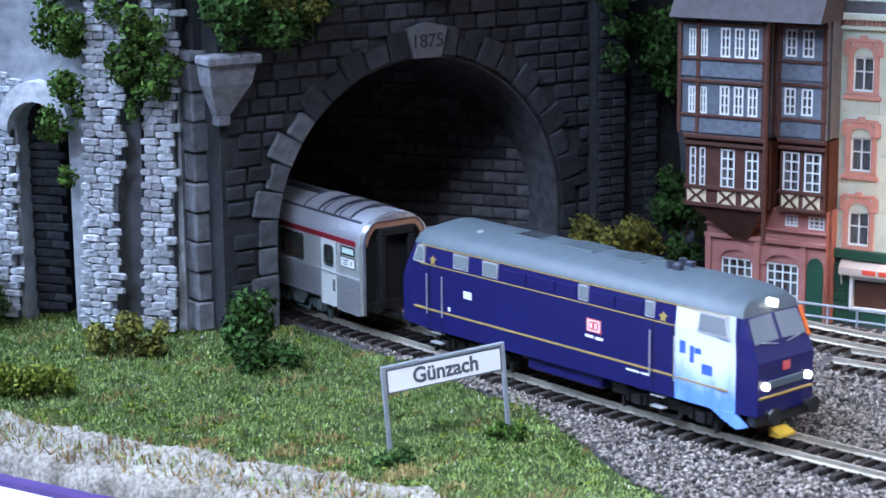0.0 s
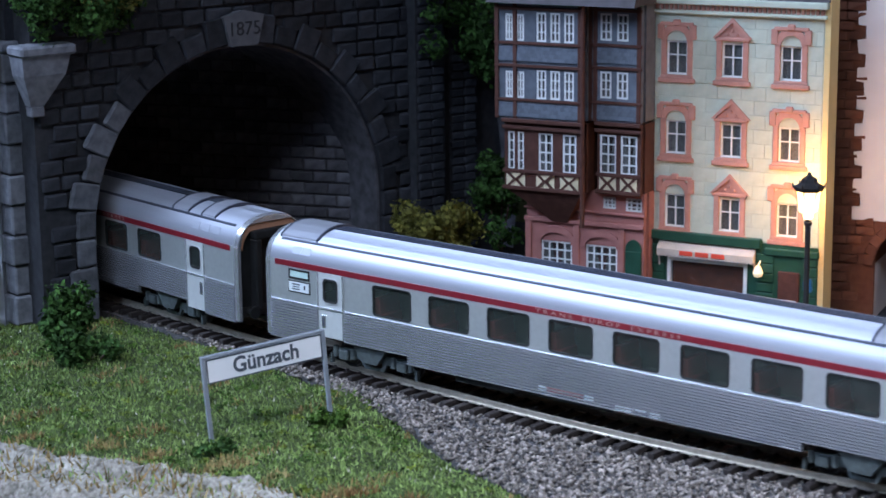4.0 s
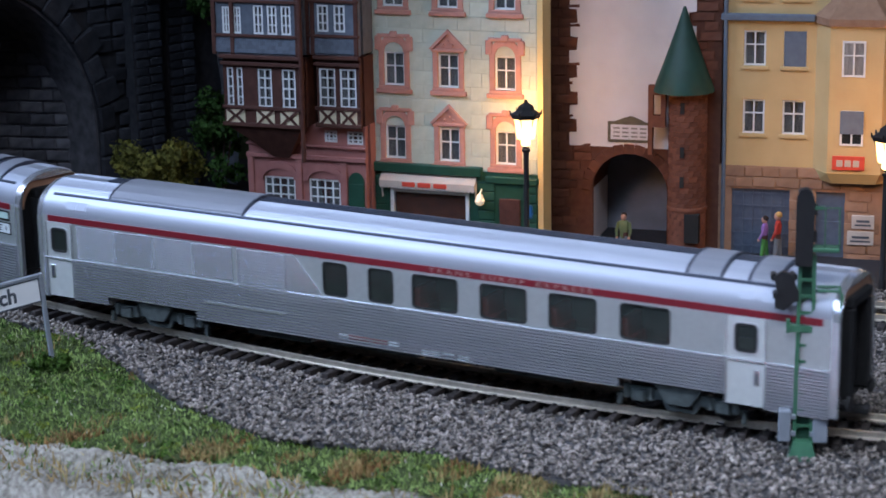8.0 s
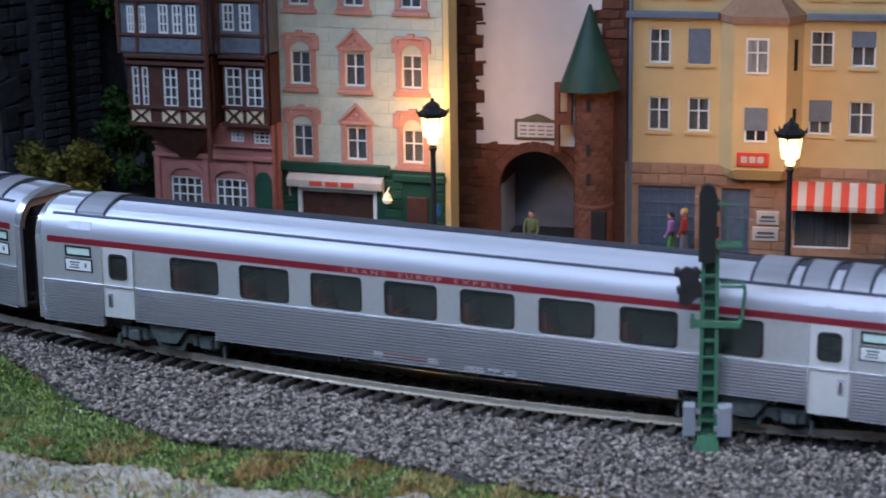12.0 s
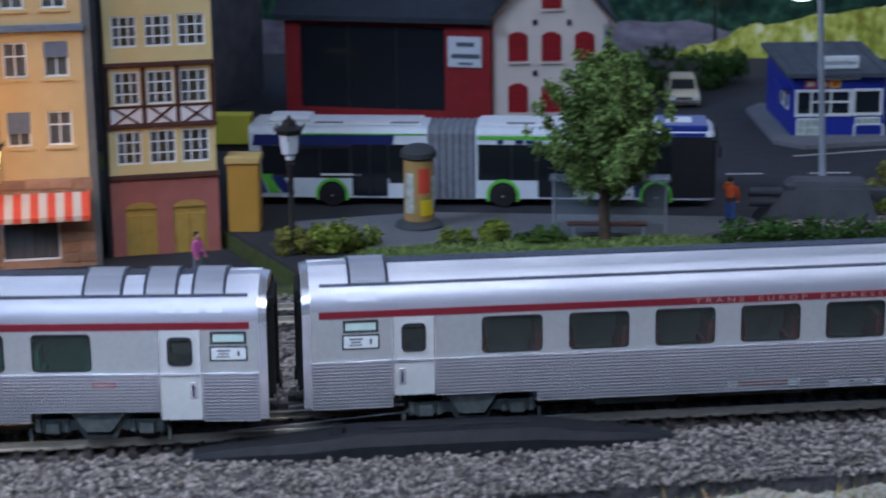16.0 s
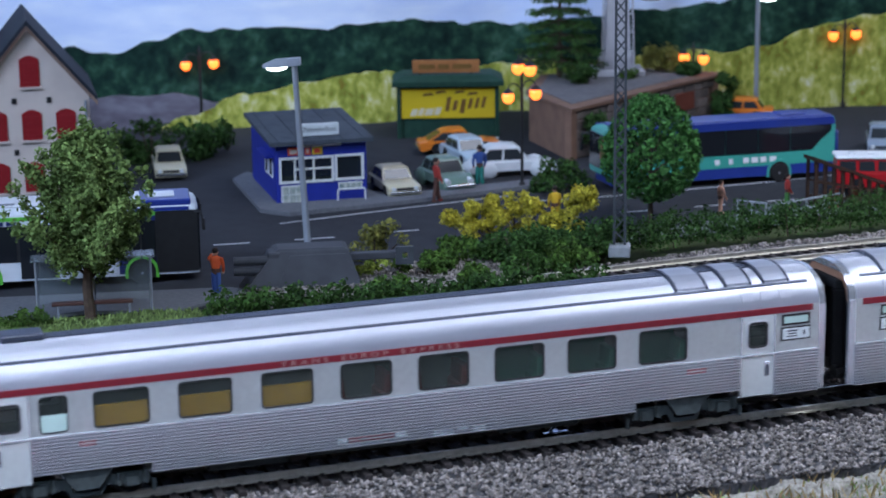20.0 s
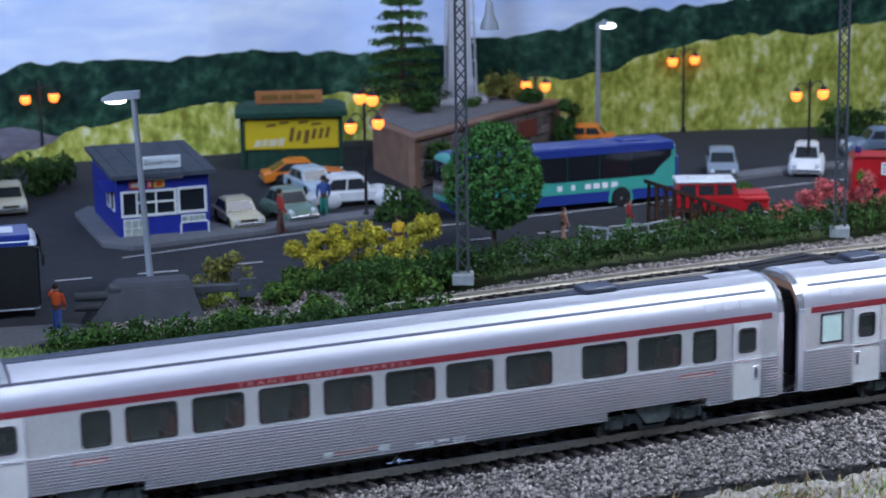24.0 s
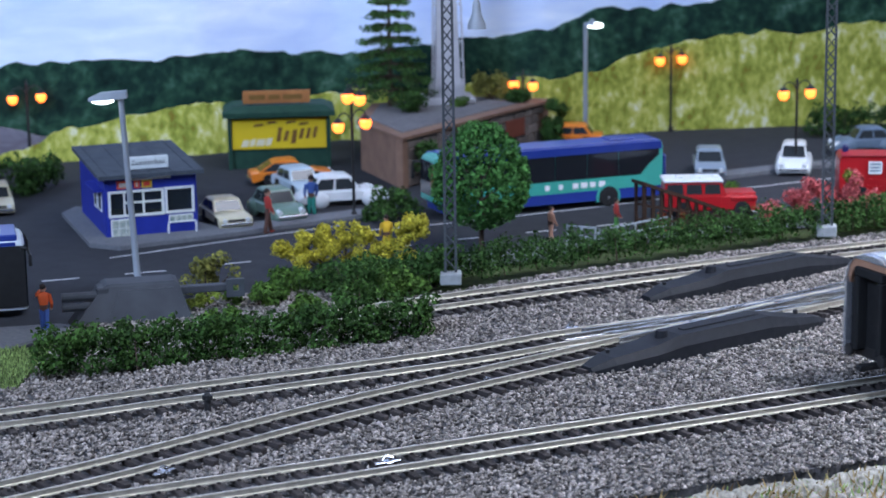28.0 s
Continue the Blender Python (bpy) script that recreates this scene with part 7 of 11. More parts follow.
def build_edge():
    """The broken plaster rim of the layout, falling to the table in front."""
    x, y, h = resample(FORE, 0.0011)
    rng = np.random.default_rng(9)
    rows = []
    widths = (0.0, 0.002, 0.0042, 0.0058, 0.0072, 0.010, 0.0135, 0.0165, 0.0185, 0.021)
    drops = (-0.0050, -0.0052, -0.0056, -0.0088, -0.0092, -0.0098, -0.0106, -0.0118, -0.0150, -0.030)
    for k, (w, d) in enumerate(zip(widths, drops)):
        jag = 0.0011 * np.sin(230 * x + 0.5 * k) + 0.0007 * np.sin(610 * x + k) + rng.normal(0, 0.00035, len(x)) * (k > 0)
        z = d + rng.normal(0, 0.0003, len(x)) + 0.0006 * np.sin(150 * x + 0.4 * k) + 0.0004 * np.sin(420 * x + 1.7 * k)
        rows.append(np.stack([x + np.sin(h) * (w + jag), y - np.cos(h) * (w + jag), z], -1))
    v = np.concatenate(rows)
    n = len(x)
    i, j = np.meshgrid(np.arange(n - 1), np.arange(len(widths) - 1))
    a = (j * n + i).ravel()
    data = raw_mesh("layout_edge", v, np.stack([a, a + 1, a + n + 1, a + n], -1), PLASTER)
    tagged(new("layout_edge", data), "broken pale plaster rim of the layout with glued straw", "layout edge", kind="structure")
    rng2 = np.random.default_rng(3)
    t = rng2.integers(0, n, 7000)
    o = rng2.uniform(0.0, 0.017, 7000)
    pts = np.stack([x[t] + np.sin(h[t]) * o, y[t] - np.cos(h[t]) * o], -1)
    tagged(new("straw", blades(pts, -0.0055 - o * 0.35, 0.0042, 8, GRASS_DRY, "straw")), "loose straw and fibres on the plaster rim", "straw", kind="stuff")
    t = rng2.integers(0, n, 5000)
    o = rng2.uniform(0.0, 0.012, 5000) ** 1.0
    pts = np.stack([x[t] + np.sin(h[t]) * o, y[t] - np.cos(h[t]) * o], -1)
    tagged(new("moss", blades(pts, -0.0058 - o * 0.35, 0.0026, 12, GRASS, "moss")), "green fibres glued to the plaster rim", "grass", kind="stuff")


build_edge()


def edge_band(name, off0, off1, z, material, label):
    x, y, h = resample(FORE, 0.02)
    a = [(x[i] + math.sin(h[i]) * off0, y[i] - math.cos(h[i]) * off0) for i in range(len(x))]
    b = [(x[i] + math.sin(h[i]) * off1, y[i] - math.cos(h[i]) * off1) for i in range(len(x))]
    sh = Shape()
    n = len(a)
    v = [(p * 1000, q * 1000, z * 1000 + d) for d in (-4, 0) for p, q in a + b]
    f = []
    for i in range(n - 1):
        f += [(i, i + 1, n + i + 1, n + i), (2 * n + i, 3 * n + i, 3 * n + i + 1, 2 * n + i + 1), (i, 2 * n + i, 2 * n + i + 1, i + 1), (n + i, n + i + 1, 3 * n + i + 1, 3 * n + i)]
    sh._add(v, f)
    return solid(name, sh, material, pose(0, 0, 0), label, "table edge", kind="structure")


edge_band("trim_purple", 0.0205, 0.0265, -0.0185, mat("purple_edging", (0.09, 0.05, 0.22), (0.06, 0.035, 0.16), 100, 0.5), "purple edging strip before the layout")
edge_band("table_cloth", 0.0265, 0.16, -0.0205, mat("white_table_cloth", (0.62, 0.6, 0.6), (0.5, 0.49, 0.5), 30, 0.6), "white covered table before the layout")
edge_band("trim_red", 0.047, 0.056, -0.0195, mat("red_print", (0.5, 0.03, 0.04), (0.42, 0.025, 0.03), 60, 0.5), "red printed band on the table cover")

ROOM_WALL = mat("room_wall_grey", (0.13, 0.135, 0.15), (0.1, 0.105, 0.12), 3, 0.9)
for name, a, b in (("floor", (-4, -4, -0.92), (4, 4.5, -0.9)), ("ceiling_room", (-4, -4, 2.4), (4, 4.5, 2.45)), ("wall_south", (-4, -4.05, -0.9), (4, -4, 2.4)), ("wall_north", (-4, 4.5, -0.9), (4, 4.55, 2.4)),
                   ("wall_west", (-4.05, -4, -0.9), (-4, 4.5, 2.4)), ("wall_east", (4, -4, -0.9), (4.05, 4.5, 2.4))):
    sh = Shape()
    sh.box(*[v * 1000 for v in a], *[v * 1000 for v in b])
    solid(name, sh, ROOM_WALL, pose(0, 0, 0), "plain grey surface of the exhibition room", "room", kind="structure")

# ---- painted backdrop: sky, a belt of trees and a sunny field on one bent board ----
def daubs(name, colours, scale, stretch=(1, 1, 1), rough=0.9, soft=0.06, lumps=0.25):
    """Brush daubs: colours by position on a ramp that two noises pick from, with raised strokes."""
    m = bpy.data.materials.new(name)
    m.use_nodes = True
    nt = m.node_tree
    n, link = nt.nodes, nt.links.new
    co, mp = n.new("ShaderNodeTexCoord"), n.new("ShaderNodeMapping")
    mp.inputs["Scale"].default_value = stretch
    link(co.outputs["Object"], mp.inputs[0])
    fine, wide, mix, ramp, bump = n.new("ShaderNodeTexNoise"), n.new("ShaderNodeTexNoise"), n.new("ShaderNodeMath"), n.new("ShaderNodeValToRGB"), n.new("ShaderNodeBump")
    for node, sc, det in ((fine, scale, 6), (wide, scale * lumps, 3)):
        node.inputs["Scale"].default_value, node.inputs["Detail"].default_value, node.inputs["Distortion"].default_value = sc, det, 0.3
        link(mp.outputs[0], node.inputs["Vector"])
    mix.operation = "ADD"
    link(fine.outputs[0], mix.inputs[0])
    link(wide.outputs[0], mix.inputs[1])
    half = n.new("ShaderNodeMapRange")
    half.inputs["From Min"].default_value, half.inputs["From Max"].default_value = 0.62, 1.38
    link(mix.outputs[0], half.inputs[0])
    link(half.outputs[0], ramp.inputs[0])
    el = ramp.color_ramp.elements
    el[0].position, el[0].color = colours[0][0], (*colours[0][1], 1)
    el[1].position, el[1].color = colours[-1][0], (*colours[-1][1], 1)
    for p, c in colours[1:-1]:
        el.new(p).color = (*c, 1)
    bsdf = n["Principled BSDF"]
    link(ramp.outputs[0], bsdf.inputs["Base Color"])
    bsdf.inputs["Roughness"].default_value, bsdf.inputs["Specular IOR Level"].default_value = rough, 0.15
    bump.inputs["Strength"].default_value, bump.inputs["Distance"].default_value = 0.5, 0.001
    link(fine.outputs[0], bump.inputs["Height"])
    link(bump.outputs[0], bsdf.inputs["Normal"])
    return m


SKY = daubs("painted_sky", [(0.1, (0.4, 0.5, 0.76)), (0.45, (0.5, 0.59, 0.8)), (0.75, (0.62, 0.69, 0.84)), (1.0, (0.76, 0.8, 0.88))], 22, (1, 1, 3.2), lumps=0.3)
OLIVE_WALL = mat("painted_olive", (0.1, 0.12, 0.06), (0.07, 0.085, 0.04), 20, 0.9)
PAINT_TREES = daubs("painted_trees", [(0.1, (0.003, 0.012, 0.011)), (0.45, (0.009, 0.03, 0.022)), (0.65, (0.018, 0.056, 0.034)), (0.88, (0.04, 0.095, 0.07)), (1.0, (0.09, 0.15, 0.11))], 160, lumps=0.25)
PAINT_FIELD = daubs("painted_field", [(0.08, (0.2, 0.14, 0.02)), (0.28, (0.2, 0.23, 0.035)), (0.45, (0.3, 0.33, 0.06)), (0.6, (0.42, 0.42, 0.09)), (0.74, (0.52, 0.52, 0.2)), (0.92, (0.66, 0.66, 0.5))], 230, (1, 1, 0.7), lumps=0.3)
# x, y, top of the field, top of the trees
BOARD_LINE = [(-0.75, 1.42, -0.02, 0.03), (0.0, 1.40, -0.02, 0.04), (0.45, 1.36, -0.02, 0.05), (0.64, 1.27, -0.02, 0.047), (0.734, 1.193, -0.014, 0.038), (0.765, 1.167, -0.004, 0.052), (0.791, 1.151, 0.0085, 0.056),
              (0.828, 1.127, 0.0145, 0.050), (0.871, 1.10, 0.0215, 0.053), (0.93, 1.085, 0.022, 0.052), (0.97, 1.075, 0.02, 0.042), (1.025, 1.01, 0.022, 0.0555), (1.06, 0.968, 0.029, 0.061), (1.10, 0.95, 0.034, 0.072),
              (1.135, 0.934, 0.046, 0.0735), (1.17, 0.907, 0.050, 0.078), (1.25, 0.845, 0.0585, 0.088), (1.4, 0.70, 0.066, 0.11), (1.7, 0.38, 0.07, 0.12)]


def board(name, front, z0, tops, rough, material, label, seed, thick=0.004):
    p = np.array([(a, b) for a, b, _, _ in BOARD_LINE])
    x, y, h = resample(p, 0.004)
    d = np.r_[0, np.cumsum(np.hypot(*np.diff(p, axis=0).T))]
    s = np.arange(len(x)) * 0.004
    rng = np.random.default_rng(seed)
    z = np.interp(s, d, tops)
    for wave in (0.045, 0.021, 0.011, 0.006):
        z = z + rough * (0.05 + wave) * 2 * np.interp(s, np.arange(0, s[-1] + wave, wave), rng.uniform(-1, 1, len(np.arange(0, s[-1] + wave, wave))))
    fx, fy = x + np.sin(h) * front, y - np.cos(h) * front
    n = len(x)
    lo, hi = np.full(n, z0), z
    v = np.concatenate([np.stack([fx, fy, lo], -1), np.stack([fx, fy, hi], -1), np.stack([fx - np.sin(h) * thick, fy + np.cos(h) * thick, hi], -1), np.stack([fx - np.sin(h) * thick, fy + np.cos(h) * thick, lo], -1)])
    a = np.arange(n - 1)
    f = np.concatenate([np.stack([k * n + a, k * n + a + 1, ((k + 1) % 4) * n + a + 1, ((k + 1) % 4) * n + a], -1) for k in range(4)])
    data = raw_mesh(name, v, f, material)
    data.shade_smooth()
    data.set_sharp_from_angle(angle=radians(50))
    return tagged(new(name, data), label, "backdrop", kind="structure")


board("backdrop", 0.0, -0.02, [0.6] * len(BOARD_LINE), 0.0, SKY, "backdrop board painted with a hazy blue sky", 1)
board("backdrop_trees", 0.005, -0.02, [b[3] for b in BOARD_LINE], 0.014, PAINT_TREES, "dark green tree belt painted on the backdrop", 2)
board("backdrop_field", 0.010, -0.02, [b[2] for b in BOARD_LINE], 0.016, PAINT_FIELD, "yellow-green sunny field painted on the backdrop", 3)
GREY_SLOPE = daubs("painted_grey_slope", [(0.1, (0.06, 0.058, 0.075)), (0.5, (0.12, 0.11, 0.14)), (0.8, (0.18, 0.17, 0.21)), (1.0, (0.25, 0.24, 0.28))], 60, (1, 1, 2.0))
board("backdrop_slope", 0.0085, -0.02, [0.011 if b[0] < 0.77 else 0.0025 - 0.2 * (b[0] - 0.8) for b in BOARD_LINE], 0.006, GREY_SLOPE, "mauve-grey slope painted low on the backdrop", 4)
sh = Shape()
sh.prism([(-330, 1130), (230, 1060), (232, 1066), (-328, 1136)], -20, 330, "z")
solid("backdrop_side", sh, OLIVE_WALL, pose(0, 0, 0), "dull olive board behind the town houses", "backdrop", kind="structure")
sh = Shape()
sh.prism([(232, 1062), (300, 1060), (470, 1180), (465, 1190), (295, 1070), (232, 1068)], -20, 200, "z")
solid("backdrop_rock", sh, ROCK, pose(0, 0, 0), "dark painted rock behind the narrow house", "backdrop", kind="structure")

# ---- streets ----
STREET_Z = -0.0112
TOWN_Z = -0.0192
sheet("road_upper", [(-0.10, 1.02), (-0.03, 0.945), (0.05, 0.90), (0.090, 0.880), (0.090, 1.45), (-0.10, 1.45)], STREET_Z, ASPHALT, "dark grey asphalt before the upper town houses", "road", 1.2)
sheet("road_town", [(0.0915, 0.8695), (0.16, 0.8365), (0.22, 0.8065), (0.27, 0.7915), (0.3305, 0.7875), (0.3305, 1.45), (0.0915, 1.45)], TOWN_Z, ASPHALT, "dark grey asphalt square before the town houses", "road", 4.0)
sheet("road", [(0.332, 0.79), (0.37, 0.815), (0.47, 0.795), (0.50, 0.765), (0.60, 0.775), (0.70, 0.737), (0.85, 0.70), (0.97, 0.645), (1.25, 0.52), (1.55, 0.37),
               (1.5, 0.62), (1.24, 0.862), (1.13, 0.937), (1.05, 0.975), (1.0, 1.10), (0.84, 1.29), (0.70, 1.38), (0.332, 1.45)], STREET_Z, ASPHALT, "dark grey asphalt street and car park", "road", 1.2)


def stripe(points, width, label="white road marking"):
    x, y, h = resample(points, 0.004)
    x, y = np.r_[x, points[-1][0]], np.r_[y, points[-1][1]]
    h = np.arctan2(np.gradient(y), np.gradient(x))
    sh = Shape()
    n = len(x)
    L = [((x[i] - math.sin(h[i]) * width / 2) * 1000, (y[i] + math.cos(h[i]) * width / 2) * 1000, STREET_Z * 1000 + 0.15) for i in range(n)]
    R = [((x[i] + math.sin(h[i]) * width / 2) * 1000, (y[i] - math.cos(h[i]) * width / 2) * 1000, STREET_Z * 1000 + 0.15) for i in range(n)]
    low = lambda q: [(a, b, c - 0.3) for a, b, c in q]
    sh.rings([[L[i], R[i], low([R[i]])[0], low([L[i]])[0]] for i in range(n)])
    solid("road_marking", sh, LINE, pose(0, 0, 0), label, "road marking", "road markings")


for a, b in (((0.585, 0.864), (0.601, 0.856)), ((0.621, 0.846), (0.639, 0.837)), ((0.662, 0.829), (0.680, 0.821)), ((0.703, 0.811), (0.72, 0.804)), ((0.742, 0.795), (0.760, 0.788)), ((0.782, 0.781), (0.798, 0.774)),
             ((0.821, 0.764), (0.837, 0.757)), ((0.859, 0.747), (0.875, 0.740)), ((0.90, 0.729), (0.917, 0.722)), ((0.942, 0.71), (0.96, 0.702))):
    stripe([a, b], 0.0014)
stripe([(0.638, 0.8815), (0.70, 0.869), (0.77, 0.853)], 0.0012, "white kerbside line")
stripe([(0.772, 0.832), (0.807, 0.815), (0.863, 0.794), (0.92, 0.775), (0.989, 0.756), (1.044, 0.738), (1.12, 0.705)], 0.0012, "white kerbside line")
sheet("pavement", [(0.646, 0.91), (0.652, 0.892), (0.709, 0.876), (0.80, 0.856), (0.815, 0.862), (0.80, 0.872), (0.72, 0.893), (0.716, 0.97), (0.70, 1.0), (0.684, 0.99)], STREET_Z + 0.0022, PAVING, "pale grey pavement round the kiosk", "pavement", 2.6)
sheet("pavement_far", [(0.965, 0.793), (1.013, 0.779), (1.072, 0.762), (1.13, 0.73), (1.138, 0.742), (1.08, 0.775), (1.02, 0.793), (0.972, 0.808)], STREET_Z + 0.0022, PAVING, "pale grey pavement before the car park", "pavement", 2.6)
sheet("pavement_near", [(0.70, 0.737), (0.85, 0.698), (0.97, 0.643), (0.975, 0.652), (0.86, 0.709), (0.775, 0.735), (0.71, 0.752)], STREET_Z + 0.0018, PAVING, "pale grey pavement along the hedge", "pavement", 2.2)
sheet("pavement_stop", [(0.375, 0.815), (0.47, 0.793), (0.5, 0.767), (0.545, 0.772), (0.54, 0.785), (0.42, 0.862), (0.36, 0.875)], STREET_Z + 0.0012, PAVING, "grey pavement at the bus stop", "pavement", 1.6)
LAWN = [(0.335, 0.79), (0.44, 0.758), (0.50, 0.735), (0.515, 0.75), (0.49, 0.772), (0.42, 0.80), (0.37, 0.812)]
sheet("lawn", LAWN, STREET_Z + 0.0016, SOIL, "green lawn strip between the street and the siding", "lawn", 4.0)
flat = lambda z: (lambda x, y: np.full(np.shape(x), z))
grass(LAWN, 7000, 0.0022, 51, GRASS, "short bright green grass on the lawn strip", flat(STREET_Z + 0.0016))
LAWN2 = [(0.40, 0.735), (0.465, 0.705), (0.485, 0.725), (0.52, 0.745), (0.50, 0.752), (0.44, 0.758)]
sheet("lawn_corner", LAWN2, STREET_Z + 0.002, SOIL, "green lawn corner beside the hedge", "lawn", 4.0)
grass(LAWN2, 5000, 0.0022, 52, GRASS, "short bright green grass beside the hedge", flat(STREET_Z + 0.002))
VERGE = [(0.935, 0.645), (1.05, 0.59), (1.2, 0.52), (1.2, 0.535), (1.05, 0.612), (0.95, 0.66)]
sheet("lawn_verge", VERGE, STREET_Z + 0.002, SOIL, "green verge beyond the hedge", "lawn", 4.0)
grass(VERGE, 4000, 0.0022, 53, GRASS, "short bright green grass on the verge", flat(STREET_Z + 0.002))
GRAVEL2 = [(0.462, 0.700), (0.49, 0.692), (0.62, 0.648), (0.655, 0.70), (0.72, 0.72), (0.60, 0.768), (0.53, 0.765), (0.50, 0.735)]
sheet("gravel_patch", GRAVEL2, STREET_Z + 0.003, BALLAST_BED, "grey gravel patch under the hedge", "ballast", 5.0)
tagged(new("gravel_stones", stones(scatter_in(GRAVEL2, 11000, 15), STREET_Z + 0.0036, 0.002, 16, BALLAST, "gravel_stones")), "loose grey gravel round the hedge", "gravel", kind="stuff")

# ---- lamps ----
CAST_IRON = mat("black_cast_iron", (0.018, 0.018, 0.02), (0.012, 0.012, 0.013), 300, 0.5)
LAMP_GLOW = mat("lit_lantern_glass", (1.0, 0.66, 0.3), (1.0, 0.6, 0.24), 100, 0.4, emit=8.0)
LAMP_ORANGE = mat("lit_orange_lantern", (1.0, 0.19, 0.03), (1.0, 0.19, 0.03), 100, 0.4, emit=5.0)
LAMP_COLD = mat("lit_cold_lamp", (0.9, 0.97, 1.0), (0.9, 0.97, 1.0), 100, 0.4, emit=8.0)
OPAL = mat("unlit_opal_glass", (0.6, 0.64, 0.7), (0.5, 0.54, 0.6), 100, 0.3)
GREY_STEEL = mat("grey_lamp_post", (0.3, 0.33, 0.37), (0.24, 0.27, 0.31), 200, 0.5, 0.2)


def lantern_post(x, y, height, lit, label, base=STREET_Z):
    ob = thing("street_lamp", pose(x, y, base), label, "street lamp", "old lantern posts")
    h = height
    p = Shape()
    p.lathe([(2.6, 0), (2.6, 2), (1.6, 3), (1.7, 8), (1.2, 9), (1.1, h - 21), (1.7, h - 20.5), (1.7, h - 19.5), (1.0, h - 19), (1.4, h - 16.5)], 12)
    part("post", p, CAST_IRON, ob, smooth=True)
    g = Shape()
    g.lathe([(1.3, h - 18.2), (2.0, h - 17.6), (2.0, h - 15.8)], 12)
    part("bulb_neck", g, LAMP_GLOW if lit else OPAL, ob)
    g = Shape()
    g.rings([[(r * math.cos(2 * math.pi * i / 6), r * math.sin(2 * math.pi * i / 6), z) for i in range(6)] for r, z in ((2.4, h - 15.6), (3.6, h - 15.0), (4.9, h - 6.5))])
    part("lantern_glass", g, LAMP_GLOW if lit else OPAL, ob, "glowing warm lantern glass" if lit else "unlit white lantern glass")
    c = Shape()
    c.rings([[(r * math.cos(2 * math.pi * i / 6), r * math.sin(2 * math.pi * i / 6), z) for i in range(6)] for r, z in ((5.6, h - 6.6), (6.3, h - 4.8), (3.4, h - 3.2), (3.0, h - 1.6), (1.0, h - 0.4), (0.5, h + 1.0))])
    for i in range(6):
        a = 2 * math.pi * i / 6
        c.rod((6.0 * math.cos(a), 6.0 * math.sin(a), h - 5.2), (6.6 * math.cos(a), 6.6 * math.sin(a), h - 3.2), 0.6, 0.2, 6)
        c.rod((2.6 * math.cos(a), 2.6 * math.sin(a), h - 15.4), (5.1 * math.cos(a), 5.1 * math.sin(a), h - 6.4), 0.22, seg=5)
    part("lantern_crown", c, CAST_IRON, ob)
    if lit:
        data = bpy.data.lights.new("lantern_light", "POINT")
        data.energy, data.color, data.shadow_soft_size = 0.13, (1.0, 0.48, 0.16), 0.005
        lo = new("lantern_light", data)
        lo.location = (x, y + 0.008, base + (h - 9) * MM)
    return ob


lantern_post(0.0795, 0.876, 67.0, True, "black cast-iron street lamp with a glowing lantern")
lantern_post(0.2165, 0.831, 71.0, True, "black cast-iron street lamp with a glowing lantern", TOWN_Z)
lantern_post(0.341, 0.826, 58.5, False, "black cast-iron street lamp, not lit")


def candelabra(x, y, height, arms, label, base=STREET_Z, turn=0.0):
    """A slim black post with orange lanterns on curved arms; arms: (reach, height) pairs along the turn."""
    ob = thing("street_lamp", pose(x, y, base, 0, 0, turn), label, "street lamp", "orange candelabra lamps")
    p = Shape()
    p.lathe([(1.7, 0), (1.7, 3), (0.9, 4), (0.75, height - 2), (1.1, height - 1.5), (0.3, height + 2)], 10)
    part("post", p, CAST_IRON, ob)
    for reach, h in arms:
        a = Shape()
        s = 1 if reach > 0 else -1
        pts = [(0, 0, h - 3), (s * 2, 0, h + 1.2), (reach * 0.6, 0, h + 2.4), (reach * 0.9, 0, h + 1.2), (reach, 0, h - 0.8)]
        a.tube(pts, 0.4, 6)
        part("arm", a, CAST_IRON, ob)
        c = Shape()
        c.lathe([(0.5, h - 0.4), (2.9, h - 2.6), (2.9, h - 3.0)], 10, (reach, 0))
        part("lantern_cap", c, CAST_IRON, ob)
        g = Shape()
        g.lathe([(2.6, h - 2.8), (3.4, h - 4.6), (3.0, h - 7.0), (1.8, h - 8.4), (0.6, h - 8.8)], 12, (reach, 0))
        part("lantern_glass", g, LAMP_ORANGE, ob, "glowing orange lantern")
    return ob


candelabra(0.789, 0.863, 72, [(-7.5, 56), (7.5, 58), (-2.0, 72), (4.5, 71)], "tall black lamp post with four glowing orange lanterns", turn=-45)
candelabra(1.059, 0.761, 56, [(-8, 53), (8, 54)], "black lamp post with two glowing orange lanterns", turn=-45)
candelabra(1.134, 0.918, 58, [(-7.5, 54), (7.5, 55)], "black lamp post with two glowing orange lanterns", turn=-45)
candelabra(0.772, 1.152, 52, [(-9, 47), (9, 48)], "black lamp post with two glowing orange lanterns", turn=-38)
candelabra(1.019, 0.949, 18.5, [(-6, 16), (6.5, 15)], "black lamp post with two glowing orange lanterns on the stone terrace", base=0.0202, turn=-45)


